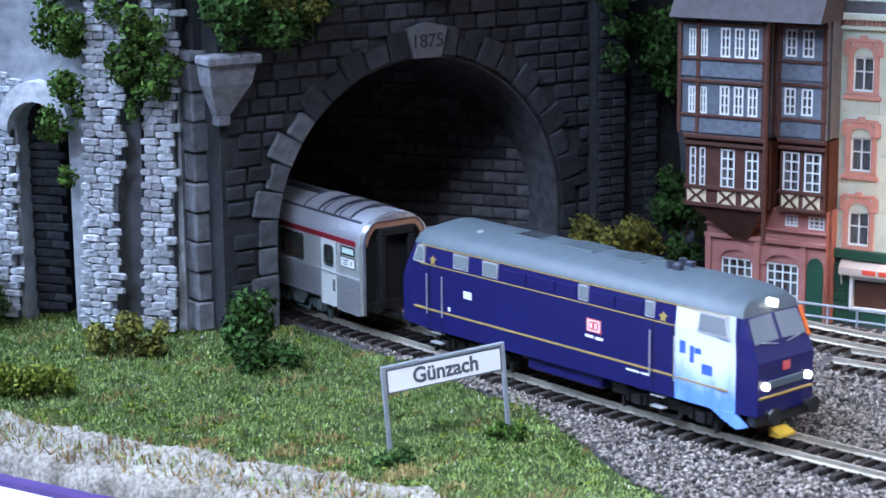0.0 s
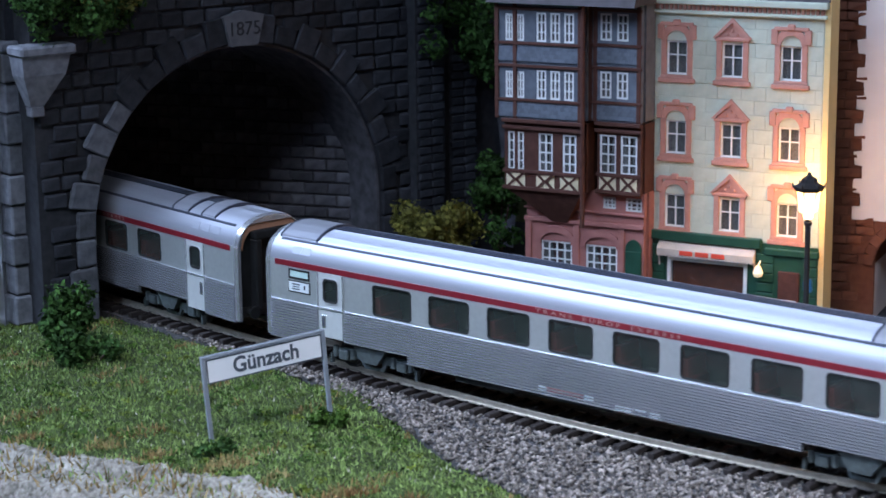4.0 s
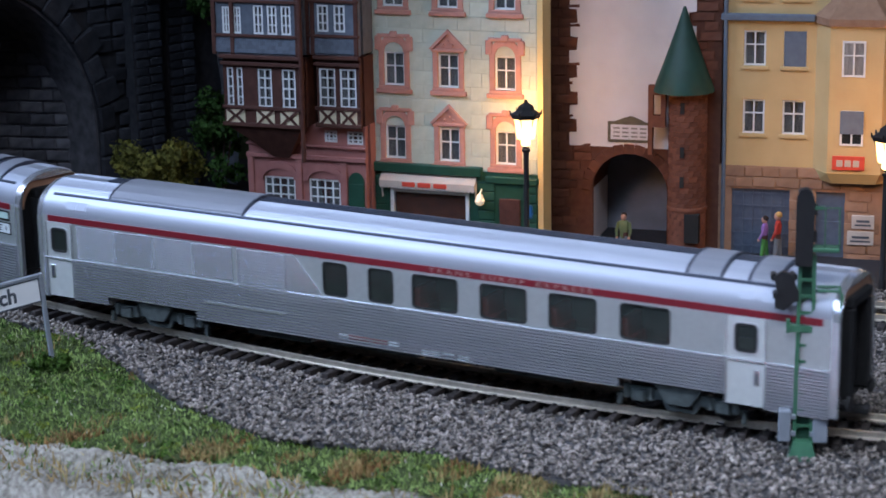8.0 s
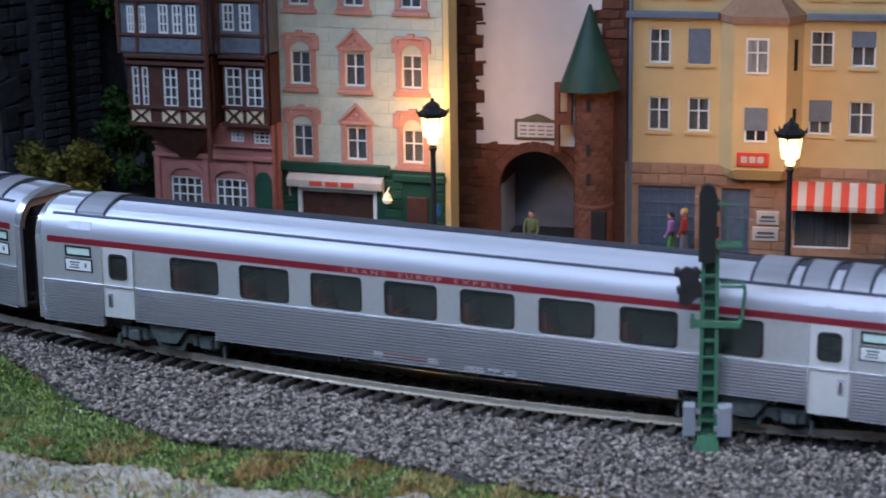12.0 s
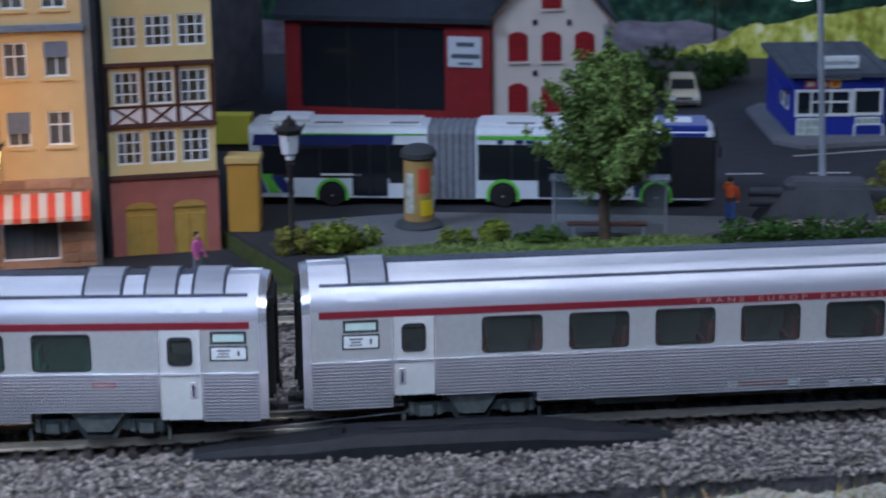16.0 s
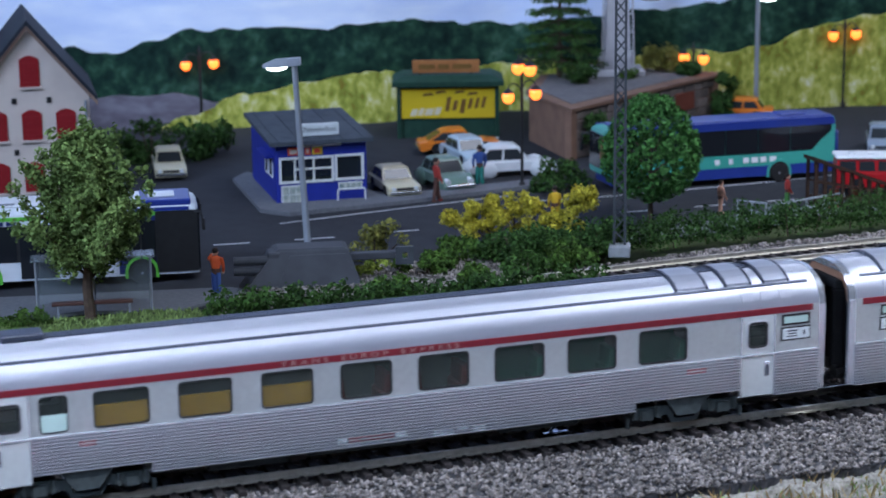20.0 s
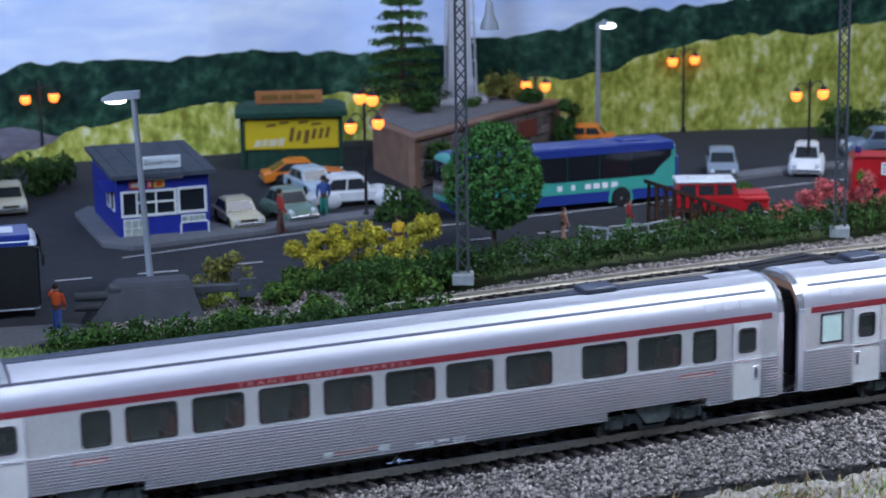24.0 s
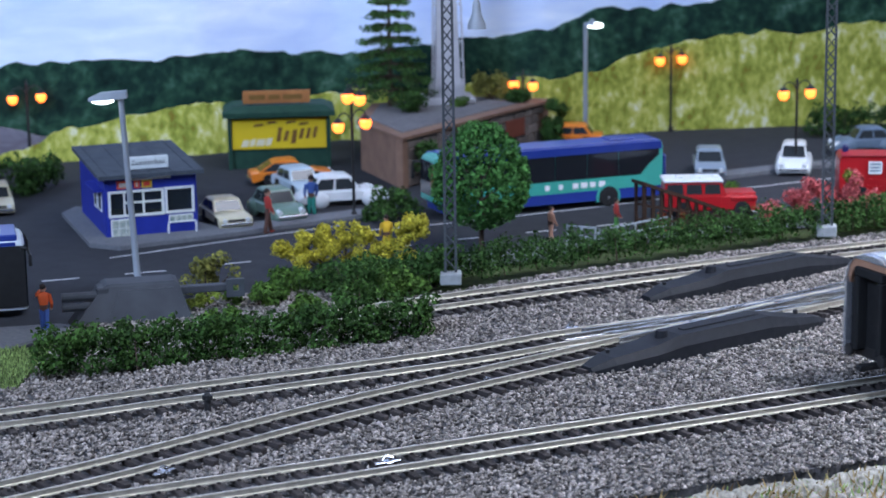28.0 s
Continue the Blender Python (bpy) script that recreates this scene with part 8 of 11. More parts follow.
def mast_light(x, y, height, arm, turn, label, lean=0.0):
    ob = thing("street_lamp", pose(x, y, STREET_Z, 0, lean, turn), label, "street lamp", "tall grey street lights")
    p = Shape()
    p.lathe([(2.2, 0), (1.7, 2), (1.5, height * 0.5), (1.35, height)], 12)
    part("post", p, GREY_STEEL, ob, smooth=True)
    hd = Shape()
    hd.rings([[(3, -2.4, height - 1), (3, 2.4, height - 1), (3, 2.0, height + 2.5), (3, -2.0, height + 2.5)], [(-arm, -3.4, height - 1.5), (-arm, 3.4, height - 1.5), (-arm, 2.6, height + 2.2), (-arm, -2.6, height + 2.2)],
              [(-arm - 6, -1.8, height - 1.5), (-arm - 6, 1.8, height - 1.5), (-arm - 6, 1.4, height), (-arm - 6, -1.4, height)]])
    part("lamp_head", hd, GREY_STEEL, ob)
    g = Shape()
    g.ball((-arm + 0.5, 0, height - 1.6), 3.4, (1.6, 0.85, 0.55))
    part("lens", g, LAMP_COLD, ob, "glowing cold white lens")
    return ob


mast_light(0.612, 0.823, 91, 9, -45, "grey street light with a glowing white head", lean=-2.6)
mast_light(1.065, 0.935, 79, -6, -45, "tall pale street light with a glowing head", lean=0.0)


# ---- vehicles on the street ----
TYRE = mat("black_tyre", (0.02, 0.02, 0.022), (0.013, 0.013, 0.014), 300, 0.8)
HUB = mat("silver_hub", (0.4, 0.42, 0.45), (0.28, 0.3, 0.32), 300, 0.4, 0.5)
CAR_PANE = glass("car_glass", (0.03, 0.035, 0.04), 0.96, 0.06)
CHROME = mat("chrome_trim", (0.65, 0.67, 0.7), (0.55, 0.57, 0.6), 300, 0.25, 0.9)
CAR_LAMP = mat("car_headlamp", (0.65, 0.68, 0.7), (0.55, 0.58, 0.6), 300, 0.2)


def paint(name, a, rough=0.35, coat=0.25):
    return mat(name, a, tuple(0.86 * c for c in a), 120, rough, coat=coat)


P_BEIGE, P_SAGE, P_WHITE = paint("beige_paint", (0.55, 0.5, 0.34)), paint("sage_green_paint", (0.13, 0.21, 0.17)), paint("white_car_paint", (0.66, 0.7, 0.72))
P_ORANGE, P_PALE, P_RED = paint("orange_car_paint", (0.72, 0.2, 0.02)), paint("pale_blue_paint", (0.42, 0.52, 0.58)), paint("fire_red_paint", (0.42, 0.012, 0.018))
P_GREY, P_SLATE, P_TEAL = paint("blue_grey_paint", (0.2, 0.25, 0.31)), paint("slate_blue_paint", (0.12, 0.17, 0.24)), paint("turquoise_paint", (0.05, 0.34, 0.28))
P_ROYAL, P_BUSWHITE, P_LIME = paint("royal_blue_paint", (0.018, 0.04, 0.24)), paint("white_bus_paint", (0.62, 0.68, 0.74)), paint("lime_green_paint", (0.12, 0.5, 0.06))
P_NAVY, P_ROOFWHITE = paint("navy_paint", (0.015, 0.025, 0.12)), paint("white_roof_paint", (0.72, 0.75, 0.78))
BELLOWS = mat("grey_bellows", (0.2, 0.22, 0.25), (0.14, 0.155, 0.18), 300, 0.7)
BUS_PANE = glass("bus_glass", (0.012, 0.014, 0.018), 1.0, 0.06)


def wheel_meshes(r, w=3.2):
    t = Shape()
    t.lathe([(r * 0.62, -w / 2), (r * 0.95, -w / 2), (r, -w * 0.3), (r, w * 0.3), (r * 0.95, w / 2), (r * 0.62, w / 2)], 18)
    t.bm.transform(Matrix.Rotation(radians(90), 4, "X"))
    h = Shape()
    h.lathe([(r * 0.63, -w * 0.42), (r * 0.5, -w * 0.5), (r * 0.3, -w * 0.4), (0.01, -w * 0.55)], 14)
    h.lathe([(0.01, w * 0.55), (r * 0.3, w * 0.4), (r * 0.5, w * 0.5), (r * 0.63, w * 0.42)], 14)
    h.bm.transform(Matrix.Rotation(radians(90), 4, "X"))
    return t.mesh("wheel", TYRE, True), h.mesh("hub", HUB, True)


def four_wheels(ob, xs, half, r, w=3.2):
    tyre, hub = wheel_meshes(r, w)
    for x in xs:
        for s in (-1, 1):
            wl = part("wheel", tyre, None, ob, at=mm(x, s * half, r))
            part("hub", hub, None, wl)


def tilted(sh, quad, u0, v0, u1, v1, t=0.25):
    """A thin plate inside a quad (four corners), by fractions along its base and its height."""
    a, b, c, d = (Vector(q) for q in quad)
    p = lambda u, v: (a.lerp(b, u)).lerp(d.lerp(c, u), v)
    q = [p(u0, v0), p(u1, v0), p(u1, v1), p(u0, v1)]
    n = (q[1] - q[0]).cross(q[3] - q[0]).normalized() * t
    sh.rings([[tuple(x - n) for x in q], [tuple(x + n) for x in q]])
    return sh


def car(x, y, heading, material, label, shape="saloon", length=44.0, width=18.5, height=16.0, cabin=(-17, 9, -11, 3), belt=8.6, side_panes=2, roof=None, base=STREET_Z):
    """A small model car: body with wheel cut-outs, cabin, panes, wheels, bumpers and lamps. Forward is +x."""
    ob = thing("car", pose(x, y, base, 0, 0, heading), label, "car", "model cars")
    L, w = length / 2, width / 2
    r = 3.7
    ax = (-L * 0.56, L * 0.6)
    if shape == "beetle":
        prof = [(-L, 4.2), (-L * 0.97, 6.0), (-L * 0.8, 8.6), (-L * 0.5, 9.4), (L * 0.3, 9.4), (L * 0.62, 8.8), (L * 0.86, 6.8), (L * 0.98, 4.2)]
    else:
        prof = [(-L, 4.0), (-L, belt - 0.9), (-L + 1.2, belt), (L * 0.35, belt), (L - 2.4, belt - 0.9), (L - 0.4, belt - 2.2), (L, 4.0)]
    low = [(L * 0.97, 2.2)]
    for a in reversed(ax):
        low += [(a + (r + 0.7) * math.cos(k * math.pi / 6), max(2.2, r + (r + 0.7) * math.sin(k * math.pi / 6))) for k in range(0, 7)]
    low += [(-L * 0.97, 2.2)]
    sh = Shape()
    ins = 0.78 if shape == "beetle" else 0.93
    sects = [(-w, 0.0, ins), (-w * 0.86, 0.0, 1.0), (w * 0.86, 0.0, 1.0), (w, 0.0, ins)]
    ring = prof + low
    rows = []
    for yy, _, k in sects:
        rows.append([(px * (1 if k == 1 else 0.975), yy, pz if pz < 5 else 5 + (pz - 5) * (1.0 if k == 1 else 0.82)) for px, pz in ring])
    sh.rings(rows)
    body = part("body", sh, material, ob, smooth=True)
    if shape == "beetle":
        fd = Shape()
        for a in ax:
            for s in (-1, 1):
                fd.ball((a, s * (w - 0.6), r + 0.6), r + 1.9, (1.15, 0.42, 0.95))
        part("fender", fd, material, ob, smooth=True)
    b0, b1, r0, r1 = cabin
    wb, wr = w * 0.9, w * (0.66 if shape == "beetle" else 0.74)
    z0 = belt - 0.3 if shape != "beetle" else 8.8
    base_q = [(b0, -wb, z0), (b1, -wb, z0), (b1, wb, z0), (b0, wb, z0)]
    mid_k = 0.78
    mid = [(b0 + (r0 - b0) * mid_k, -wb + (wb - wr) * mid_k * 0.8, z0 + (height - z0) * 0.84), (b1 + (r1 - b1) * mid_k, -wb + (wb - wr) * mid_k * 0.8, z0 + (height - z0) * 0.84),
           (b1 + (r1 - b1) * mid_k, wb - (wb - wr) * mid_k * 0.8, z0 + (height - z0) * 0.84), (b0 + (r0 - b0) * mid_k, wb - (wb - wr) * mid_k * 0.8, z0 + (height - z0) * 0.84)]
    top = [(r0 + 0.8, -wr + 1, height), (r1 - 0.8, -wr + 1, height), (r1 - 0.8, wr - 1, height), (r0 + 0.8, wr - 1, height)]
    cb = Shape()
    cb.rings([base_q, mid, top])
    part("cabin", cb, roof or material, ob, smooth=shape == "beetle")
    # panes
    right, left = (base_q[0], base_q[1], mid[1], mid[0]), (base_q[2], base_q[3], mid[3], mid[2])
    front, back = (base_q[1], base_q[2], mid[2], mid[1]), (base_q[3], base_q[0], mid[0], mid[3])
    for q in (right, left):
        for k in range(side_panes):
            part("pane", tilted(Shape(), q, 0.07 + 0.88 * k / side_panes, 0.14, 0.02 + 0.88 * (k + 1) / side_panes, 0.9), CAR_PANE, ob)
    part("windscreen", tilted(Shape(), front, 0.07, 0.1, 0.93, 0.92), CAR_PANE, ob)
    part("rear_window", tilted(Shape(), back, 0.1, 0.14, 0.9, 0.88), CAR_PANE, ob)
    four_wheels(ob, ax, w - 1.7, r)
    for s, name in ((-1, "rear_bumper"), (1, "front_bumper")):
        bp = Shape()
        bp.box(s * (L + 0.1), -w * 0.93, 3.4, s * (L + 1.0), w * 0.93, 4.8, 0.3)
        part(name, bp, CHROME, ob)
    for s in (-1, 1):
        hl = Shape()
        if shape == "beetle":
            hl.rod((L * 0.8, s * w * 0.72, 6.6), (L * 0.95, s * w * 0.72, 6.0), 1.5)
        else:
            hl.rod((L - 1.2, s * w * 0.68, 5.9), (L + 0.15, s * w * 0.68, 5.9), 1.2)
        part("headlamp", hl, CAR_LAMP, ob, smooth=True)
    if shape != "beetle":
        gr = Shape()
        gr.box(L - 0.6, -w * 0.5, 5.2, L + 0.12, w * 0.5, 6.5)
        part("grille", gr, BLACK, ob)
    return ob


car(0.7312, 0.9035, -113, P_BEIGE, "cream-beige model coupe parked beside the blue kiosk", "coupe", 43, 18.5, 15.0, (-19, 7, -9, 1), 8.4)
car(0.7623, 0.8974, -107, P_SAGE, "sage green rounded model car parked by the kerb", "beetle", 44, 18.5, 17.0, (-15, 9, -8, 4), 8.8)
car(0.8119, 0.8984, -30, P_WHITE, "white model saloon parked side-on on dark tarmac", "beetle", 53, 18.5, 18.0, (-21, 10, -12, 3), 9.4)
car(0.8189, 0.9432, -110, P_PALE, "pale blue model saloon parked behind a white one", "saloon", 46, 18.5, 15.5)
car(0.8379, 0.9728, -33, P_ORANGE, "bright orange model coupe parked before a yellow billboard", "coupe", 50, 19.0, 14.8, (-21, 9, -8, 2), 8.0)
car(0.6701, 1.0342, -120, P_BEIGE, "faded beige model saloon parked behind the kiosk", "saloon", 44, 18, 15.5)
car(1.0645, 0.7661, -146, P_WHITE, "white rounded model car parked nose out by a lamp", "beetle", 44, 18.5, 18.0, (-15, 9, -8, 4), 8.8)
car(1.0224, 0.7984, -140, P_GREY, "blue-grey model saloon parked nose out on tarmac", "saloon", 44, 18.5, 16.0)
car(1.15, 0.7722, 140, P_SLATE, "slate blue rounded model saloon standing before a hedge", "beetle", 46, 18.5, 16.5, (-17, 9, -9, 3), 8.8)
car(1.0445, 0.9326, 128, P_ORANGE, "orange model coupe half hidden behind a stone terrace", "coupe", 46, 18.5, 15)


def land_rover(x, y, heading):
    ob = thing("off_road_car", pose(x, y, STREET_Z, 0, 0, heading), "red boxy off-road fire car with a white roof", "car", "model cars")
    sh = Shape()
    sh.box(-25, -9.5, 4.0, 25, 9.5, 12.2, 0.7)
    part("body", sh, P_RED, ob)
    cb = Shape()
    cb.rings([[(-25, -9.2, 12), (9, -9.2, 12), (9, 9.2, 12), (-25, 9.2, 12)], [(-24.5, -8.6, 19.5), (6, -8.6, 19.5), (6, 8.6, 19.5), (-24.5, 8.6, 19.5)]])
    part("cabin", cb, P_RED, ob)
    bn = Shape()
    bn.box(8.5, -7.2, 12.0, 25.2, 7.2, 13.4, 0.6)
    part("bonnet", bn, P_RED, ob)
    rf = Shape()
    rf.box(-25.6, -9.3, 19.4, 7.2, 9.3, 21.2, 0.7)
    part("roof", rf, P_ROOFWHITE, ob, "white roof")
    for x0 in (-18, -8, 2):
        hd = Shape()
        hd.box(x0, -3, 21.1, x0 + 4, 3, 22.0, 0.3)
        part("roof_hatch", hd, P_ROOFWHITE, ob)
    for s in (-1, 1):
        for a, b in ((-23.5, -14.5), (-13, -4.5), (-3, 5.6)):
            pn = Shape()
            pn.prism([(a, 13.2), (b, 13.2), (b - 0.6, 18.6), (a + 0.2, 18.6)], s * 8.75, s * 9.15, "y")
            part("pane", pn, CAR_PANE, ob)
            dr = Shape()
            dr.box(a - 0.5, s * 9.35, 4.6, b + 0.4, s * 9.65, 12.0, 0.1)
            part("door_panel", dr, P_RED, ob)
    ws = Shape()
    tilted(ws, ((9, -9.2, 12), (9, 9.2, 12), (6, 8.6, 19.5), (6, -8.6, 19.5)), 0.08, 0.2, 0.92, 0.9)
    part("windscreen", ws, CAR_PANE, ob)
    for s in (-1, 1):
        f = Shape()
        f.box(11, s * 7.0, 9.4, 25.4, s * 10.2, 11.8, 0.6)
        part("fender", f, P_RED, ob)
        h = Shape()
        h.rod((25, s * 5.6, 9.0), (25.6, s * 5.6, 9.0), 1.5)
        part("headlamp", h, CAR_LAMP, ob)
    b = Shape()
    b.box(25.6, -9.5, 3.6, 26.6, 9.5, 5.4, 0.2)
    part("front_bumper", b, BLACK, ob)
    four_wheels(ob, (-14.5, 17.5), 8.3, 4.6, 3.6)


land_rover(0.922, 0.7215, -44)


def fire_van(x, y, heading):
    ob = thing("fire_van", pose(x, y, STREET_Z, 0, 0, heading), "red fire brigade model van with a blue roof lamp", "van", "model cars")
    sh = Shape()
    sh.rings([[(px, s * k, pz) for px, pz in ((-30, 3.5), (-30, 24), (-28.5, 26), (20, 26), (24, 23.5), (29.5, 13.5), (31, 11), (31, 3.5))] for s, k in ((-1, 10.8), (-1, 11.6), (1, 11.6), (1, 10.8))])
    part("body", sh, P_RED, ob)
    bl = Shape()
    bl.lathe([(1.8, 25.8), (1.8, 29.0), (1.2, 30.0), (0.1, 30.2)], 12, (-25.5, 4))
    part("beacon", bl, P_NAVY, ob, "dark blue beacon")
    for s in (-1, 1):
        for a, b in ((-4, 8), (9.5, 21)):
            pn = Shape()
            pn.box(a, s * 11.5, 15.5, b, s * 11.8, 22.5)
            part("pane", pn, CAR_PANE, ob)
        pl = Shape()
        pl.box(-14.0, s * 11.5, 16.0, -6.5, s * 11.9, 23.0)
        plate = part("plate", pl, P_ROOFWHITE, ob, "white notice plate with grey bars")
        for k in range(3):
            bar = Shape()
            bar.box(-13.2, s * 11.85, 17.2 + 1.9 * k, -7.4, s * 12.0, 18.2 + 1.9 * k)
            part("bar", bar, P_SLATE, plate)
        for z in (8.6, 12.4):
            rib = Shape()
            rib.box(-29, s * 11.5, z, 22, s * 11.85, z + 0.6)
            part("trim", rib, P_RED, ob)
    w = Shape()
    tilted(w, ((29.5, -10.6, 13.5), (29.5, 10.6, 13.5), (24, 10.6, 23.5), (24, -10.6, 23.5)), 0.06, 0.08, 0.94, 0.94)
    part("windscreen", w, CAR_PANE, ob)
    four_wheels(ob, (-18, 19), 10, 4.6, 3.6)


fire_van(1.027, 0.673, -50)


def bus_shell(ob, x0, x1, height, w, material, roof_m, name="body", skirt=4.0, nose=0):
    """A bus section from x0 to x1 with rounded roof edges."""
    sec = [(-w, skirt), (-w, height - 3.4), (-w + 1.2, height - 1.4), (-w + 3.4, height - 0.4), (w - 3.4, height - 0.4), (w - 1.2, height - 1.4), (w, height - 3.4), (w, skirt)]
    sh = Shape()
    rows = [[(x0, yy, zz) for yy, zz in sec], [(x1 - abs(nose), yy, zz) for yy, zz in sec]]
    if nose:
        rows.append([(x1 - abs(nose) * 0.3, yy * 0.97, zz - (0.8 if zz > 20 else 0)) for yy, zz in sec])
        rows.append([(x1, yy * 0.88, zz - (2.4 if zz > 20 else 0)) for yy, zz in sec])
    sh.rings(rows)
    part(name, sh, material, ob, smooth=False)
    rf = Shape()
    rf.box(x0 + 1, -w + 2.6, height - 0.5, x1 - 3 - abs(nose), w - 2.6, height + 0.5, 0.4)
    part("roof", rf, roof_m, ob)


def side_plate(ob, name, x0, z0, x1, z1, w, material, label="", sides=(-1, 1), slant=0.0, t=0.3):
    for s in sides:
        sh = Shape()
        sh.prism([(x0, z0), (x1, z0), (x1 + slant, z1), (x0 + slant, z1)], s * (w - 0.1), s * (w + t), "y")
        part(name, sh, material, ob, label)


def wheel_arch(ob, x, w, r, material, sides=(-1, 1)):
    for s in sides:
        sh = Shape()
        dome = lambda q: [(x - q, 2.8)] + [(x - q * math.cos(math.pi * k / 14), r + q * math.sin(math.pi * k / 14)) for k in range(15)] + [(x + q, 2.8)]
        pts = dome(r + 2.0)
        sh.prism(pts, s * (w + 0.05), s * (w + 0.55), "y")
        part("wheel_arch", sh, material, ob)
        dk = Shape()
        dk.prism(dome(r + 0.6), s * (w + 0.3), s * (w + 0.62), "y")
        part("wheel_well", dk, TYRE, ob)


def articulated_bus():
    H, w = 37.5, 13.6
    ob = thing("articulated_bus", pose(0.358, 0.917, STREET_Z, 0, 0, -31.1) @ Matrix.Translation((0.0, 0.0136, 0)), "white, blue and green articulated model bus with grey bellows", "bus")
    bus_shell(ob, 0, 82, H, w, P_BUSWHITE, P_ROOFWHITE, "rear_body")
    bus_shell(ob, 104, 212, H, w, P_BUSWHITE, P_ROOFWHITE, "front_body", nose=4)
    bl = Shape()
    rows = []
    for k in range(15):
        x = 82 + 22 * k / 14
        d = 0.0 if k % 2 else 0.9
        rows.append([(x, yy, zz) for yy, zz in ((-w + d, 3.5), (-w + d, H - 3 - d), (-w + 3 + d, H - 0.4 - d), (w - 3 - d, H - 0.4 - d), (w - d, H - 3 - d), (w - d, 3.5))])
    bl.rings(rows)
    part("bellows", bl, BELLOWS, ob)
    side_plate(ob, "window_band", 5.5, 13.2, 81, 28.3, w, BLACK, "black window band", t=0.12)
    side_plate(ob, "window_band", 105, 12.6, 207, 29.2, w, BLACK, "black window band", t=0.12)
    # window bands, each pane on its own
    for a, b, z0, z1 in ((6, 17, 15, 28), (17.8, 32, 14, 27), (32.8, 46, 14, 27), (64.5, 80.5, 11, 29), (106, 120, 13, 29), (120.8, 131, 13, 29), (150, 163, 13, 29), (163.8, 178, 13, 29), (194, 206, 13, 29)):
        side_plate(ob, "pane", a, z0, b, z1, w, BUS_PANE)
    for a, b in ((47.5, 63.5), (132.5, 148.5), (179.5, 192.5)):
        side_plate(ob, "door", a, 5.0, b, 29, w, BUS_PANE, "dark glazed double door", (-1,), t=0.5)
        side_plate(ob, "door_post", (a + b) / 2 - 0.4, 5.0, (a + b) / 2 + 0.4, 29, w + 0.5, BLACK, "", (-1,))
    side_plate(ob, "roof_band", 1.5, 28.4, 66, 33.4, w, P_NAVY, "navy blue band fading to the front", slant=1.0)
    side_plate(ob, "roof_stripe", 20, 33.5, 81, 34.1, w, P_LIME, "lime green stripe")
    side_plate(ob, "roof_stripe", 105, 31.5, 206, 33.2, w, P_LIME, "lime green stripe")
    side_plate(ob, "corner_stripe", 2, 6, 8, 15, w, P_ROYAL, "royal blue slanted stripe", slant=-3.0)
    side_plate(ob, "corner_stripe", 9, 6, 14, 15, w, P_LIME, "lime green slanted stripe", slant=-4.0)
    side_plate(ob, "corner_stripe", 15, 6, 21, 14, w, P_NAVY, "navy slanted stripe", slant=-6.0)
    side_plate(ob, "front_panel", 176, 5.0, 206, 12.8, w, P_NAVY, "dark blue front panel")
    side_plate(ob, "front_panel", 150, 29.2, 208, 31.4, w, P_NAVY, "dark blue front panel")
    side_plate(ob, "front_panel", 184, 33.3, 208, 35.0, w, P_ROYAL, "royal blue roof edge")
    side_plate(ob, "front_band", 192.8, 5.2, 211.8, 33.2, w + 0.35, BLACK, "black glazed front corner", t=0.2)
    for x in (38, 116.5, 186):
        wheel_arch(ob, x, w, 5.6, P_LIME)
    side_plate(ob, "lettering", 33, 14.4, 52, 15.4, w + 0.35, P_ROOFWHITE, "thin white bar of writing", (-1,), t=0.15)
    for k, a in enumerate((114, 122, 127)):
        side_plate(ob, "lettering", a, 29.6, a + (2.5, 3.6, 4.2)[k], 31.2, w, P_NAVY, "small dark bar of writing", (-1,))
    for x in (30, 65, 118, 150):
        h = Shape()
        h.box(x, -w + 3.5, H + 0.4, x + 13, -w + 6.5, H + 0.9, 0.2)
        part("roof_vent", h, BELLOWS, ob)
    ac = Shape()
    ac.box(8, -7, H + 0.3, 28, 7, H + 3.0, 1.0)
    part("roof_unit", ac, P_ROOFWHITE, ob)
    fb = Shape()
    fb.box(186, -w + 0.8, H - 3.2, 209, w - 0.8, H + 0.7, 0.6)
    part("front_roof", fb, P_ROYAL, ob, "royal blue front roof")
    fp = Shape()
    fp.box(190, -6, H + 0.6, 202, 6, H + 1.2, 0.2)
    part("roof_hatch", fp, P_ROOFWHITE, ob)
    ws = Shape()
    ws.box(211.6, -w + 0.6, 5.5, 212.5, w - 0.6, 33.6, 0.3)
    part("windscreen", ws, BUS_PANE, ob)
    for yy in (-4.2, 0, 4.2):
        lg = Shape()
        lg.rod((212.4, yy, 30.5), (212.7, yy, 30.5), 1.1, seg=6)
        part("badge", lg, P_ROOFWHITE, ob)
    for s in (-1, 1):
        mr = Shape()
        mr.tube([(209, s * (w - 1), 32), (213, s * (w + 2.5), 32.5), (214, s * (w + 3.4), 29)], 0.6)
        mr.box(213.3, s * (w + 2.4), 24.5, 214.8, s * (w + 4.4), 30, 0.4)
        part("mirror", mr, BLACK, ob)
        tl = Shape()
        tl.box(-0.4, s * (w - 3), 8, 0.2, s * (w - 0.6), 15, 0.1)
        part("tail_lamp", tl, P_LIME, ob)
    rw = Shape()
    rw.box(-0.4, -w + 3, 18, 0.2, w - 3, 29, 0.1)
    part("rear_window", rw, BUS_PANE, ob)
    four_wheels(ob, (38, 116.5, 186), w - 0.7, 5.2, 3.6)


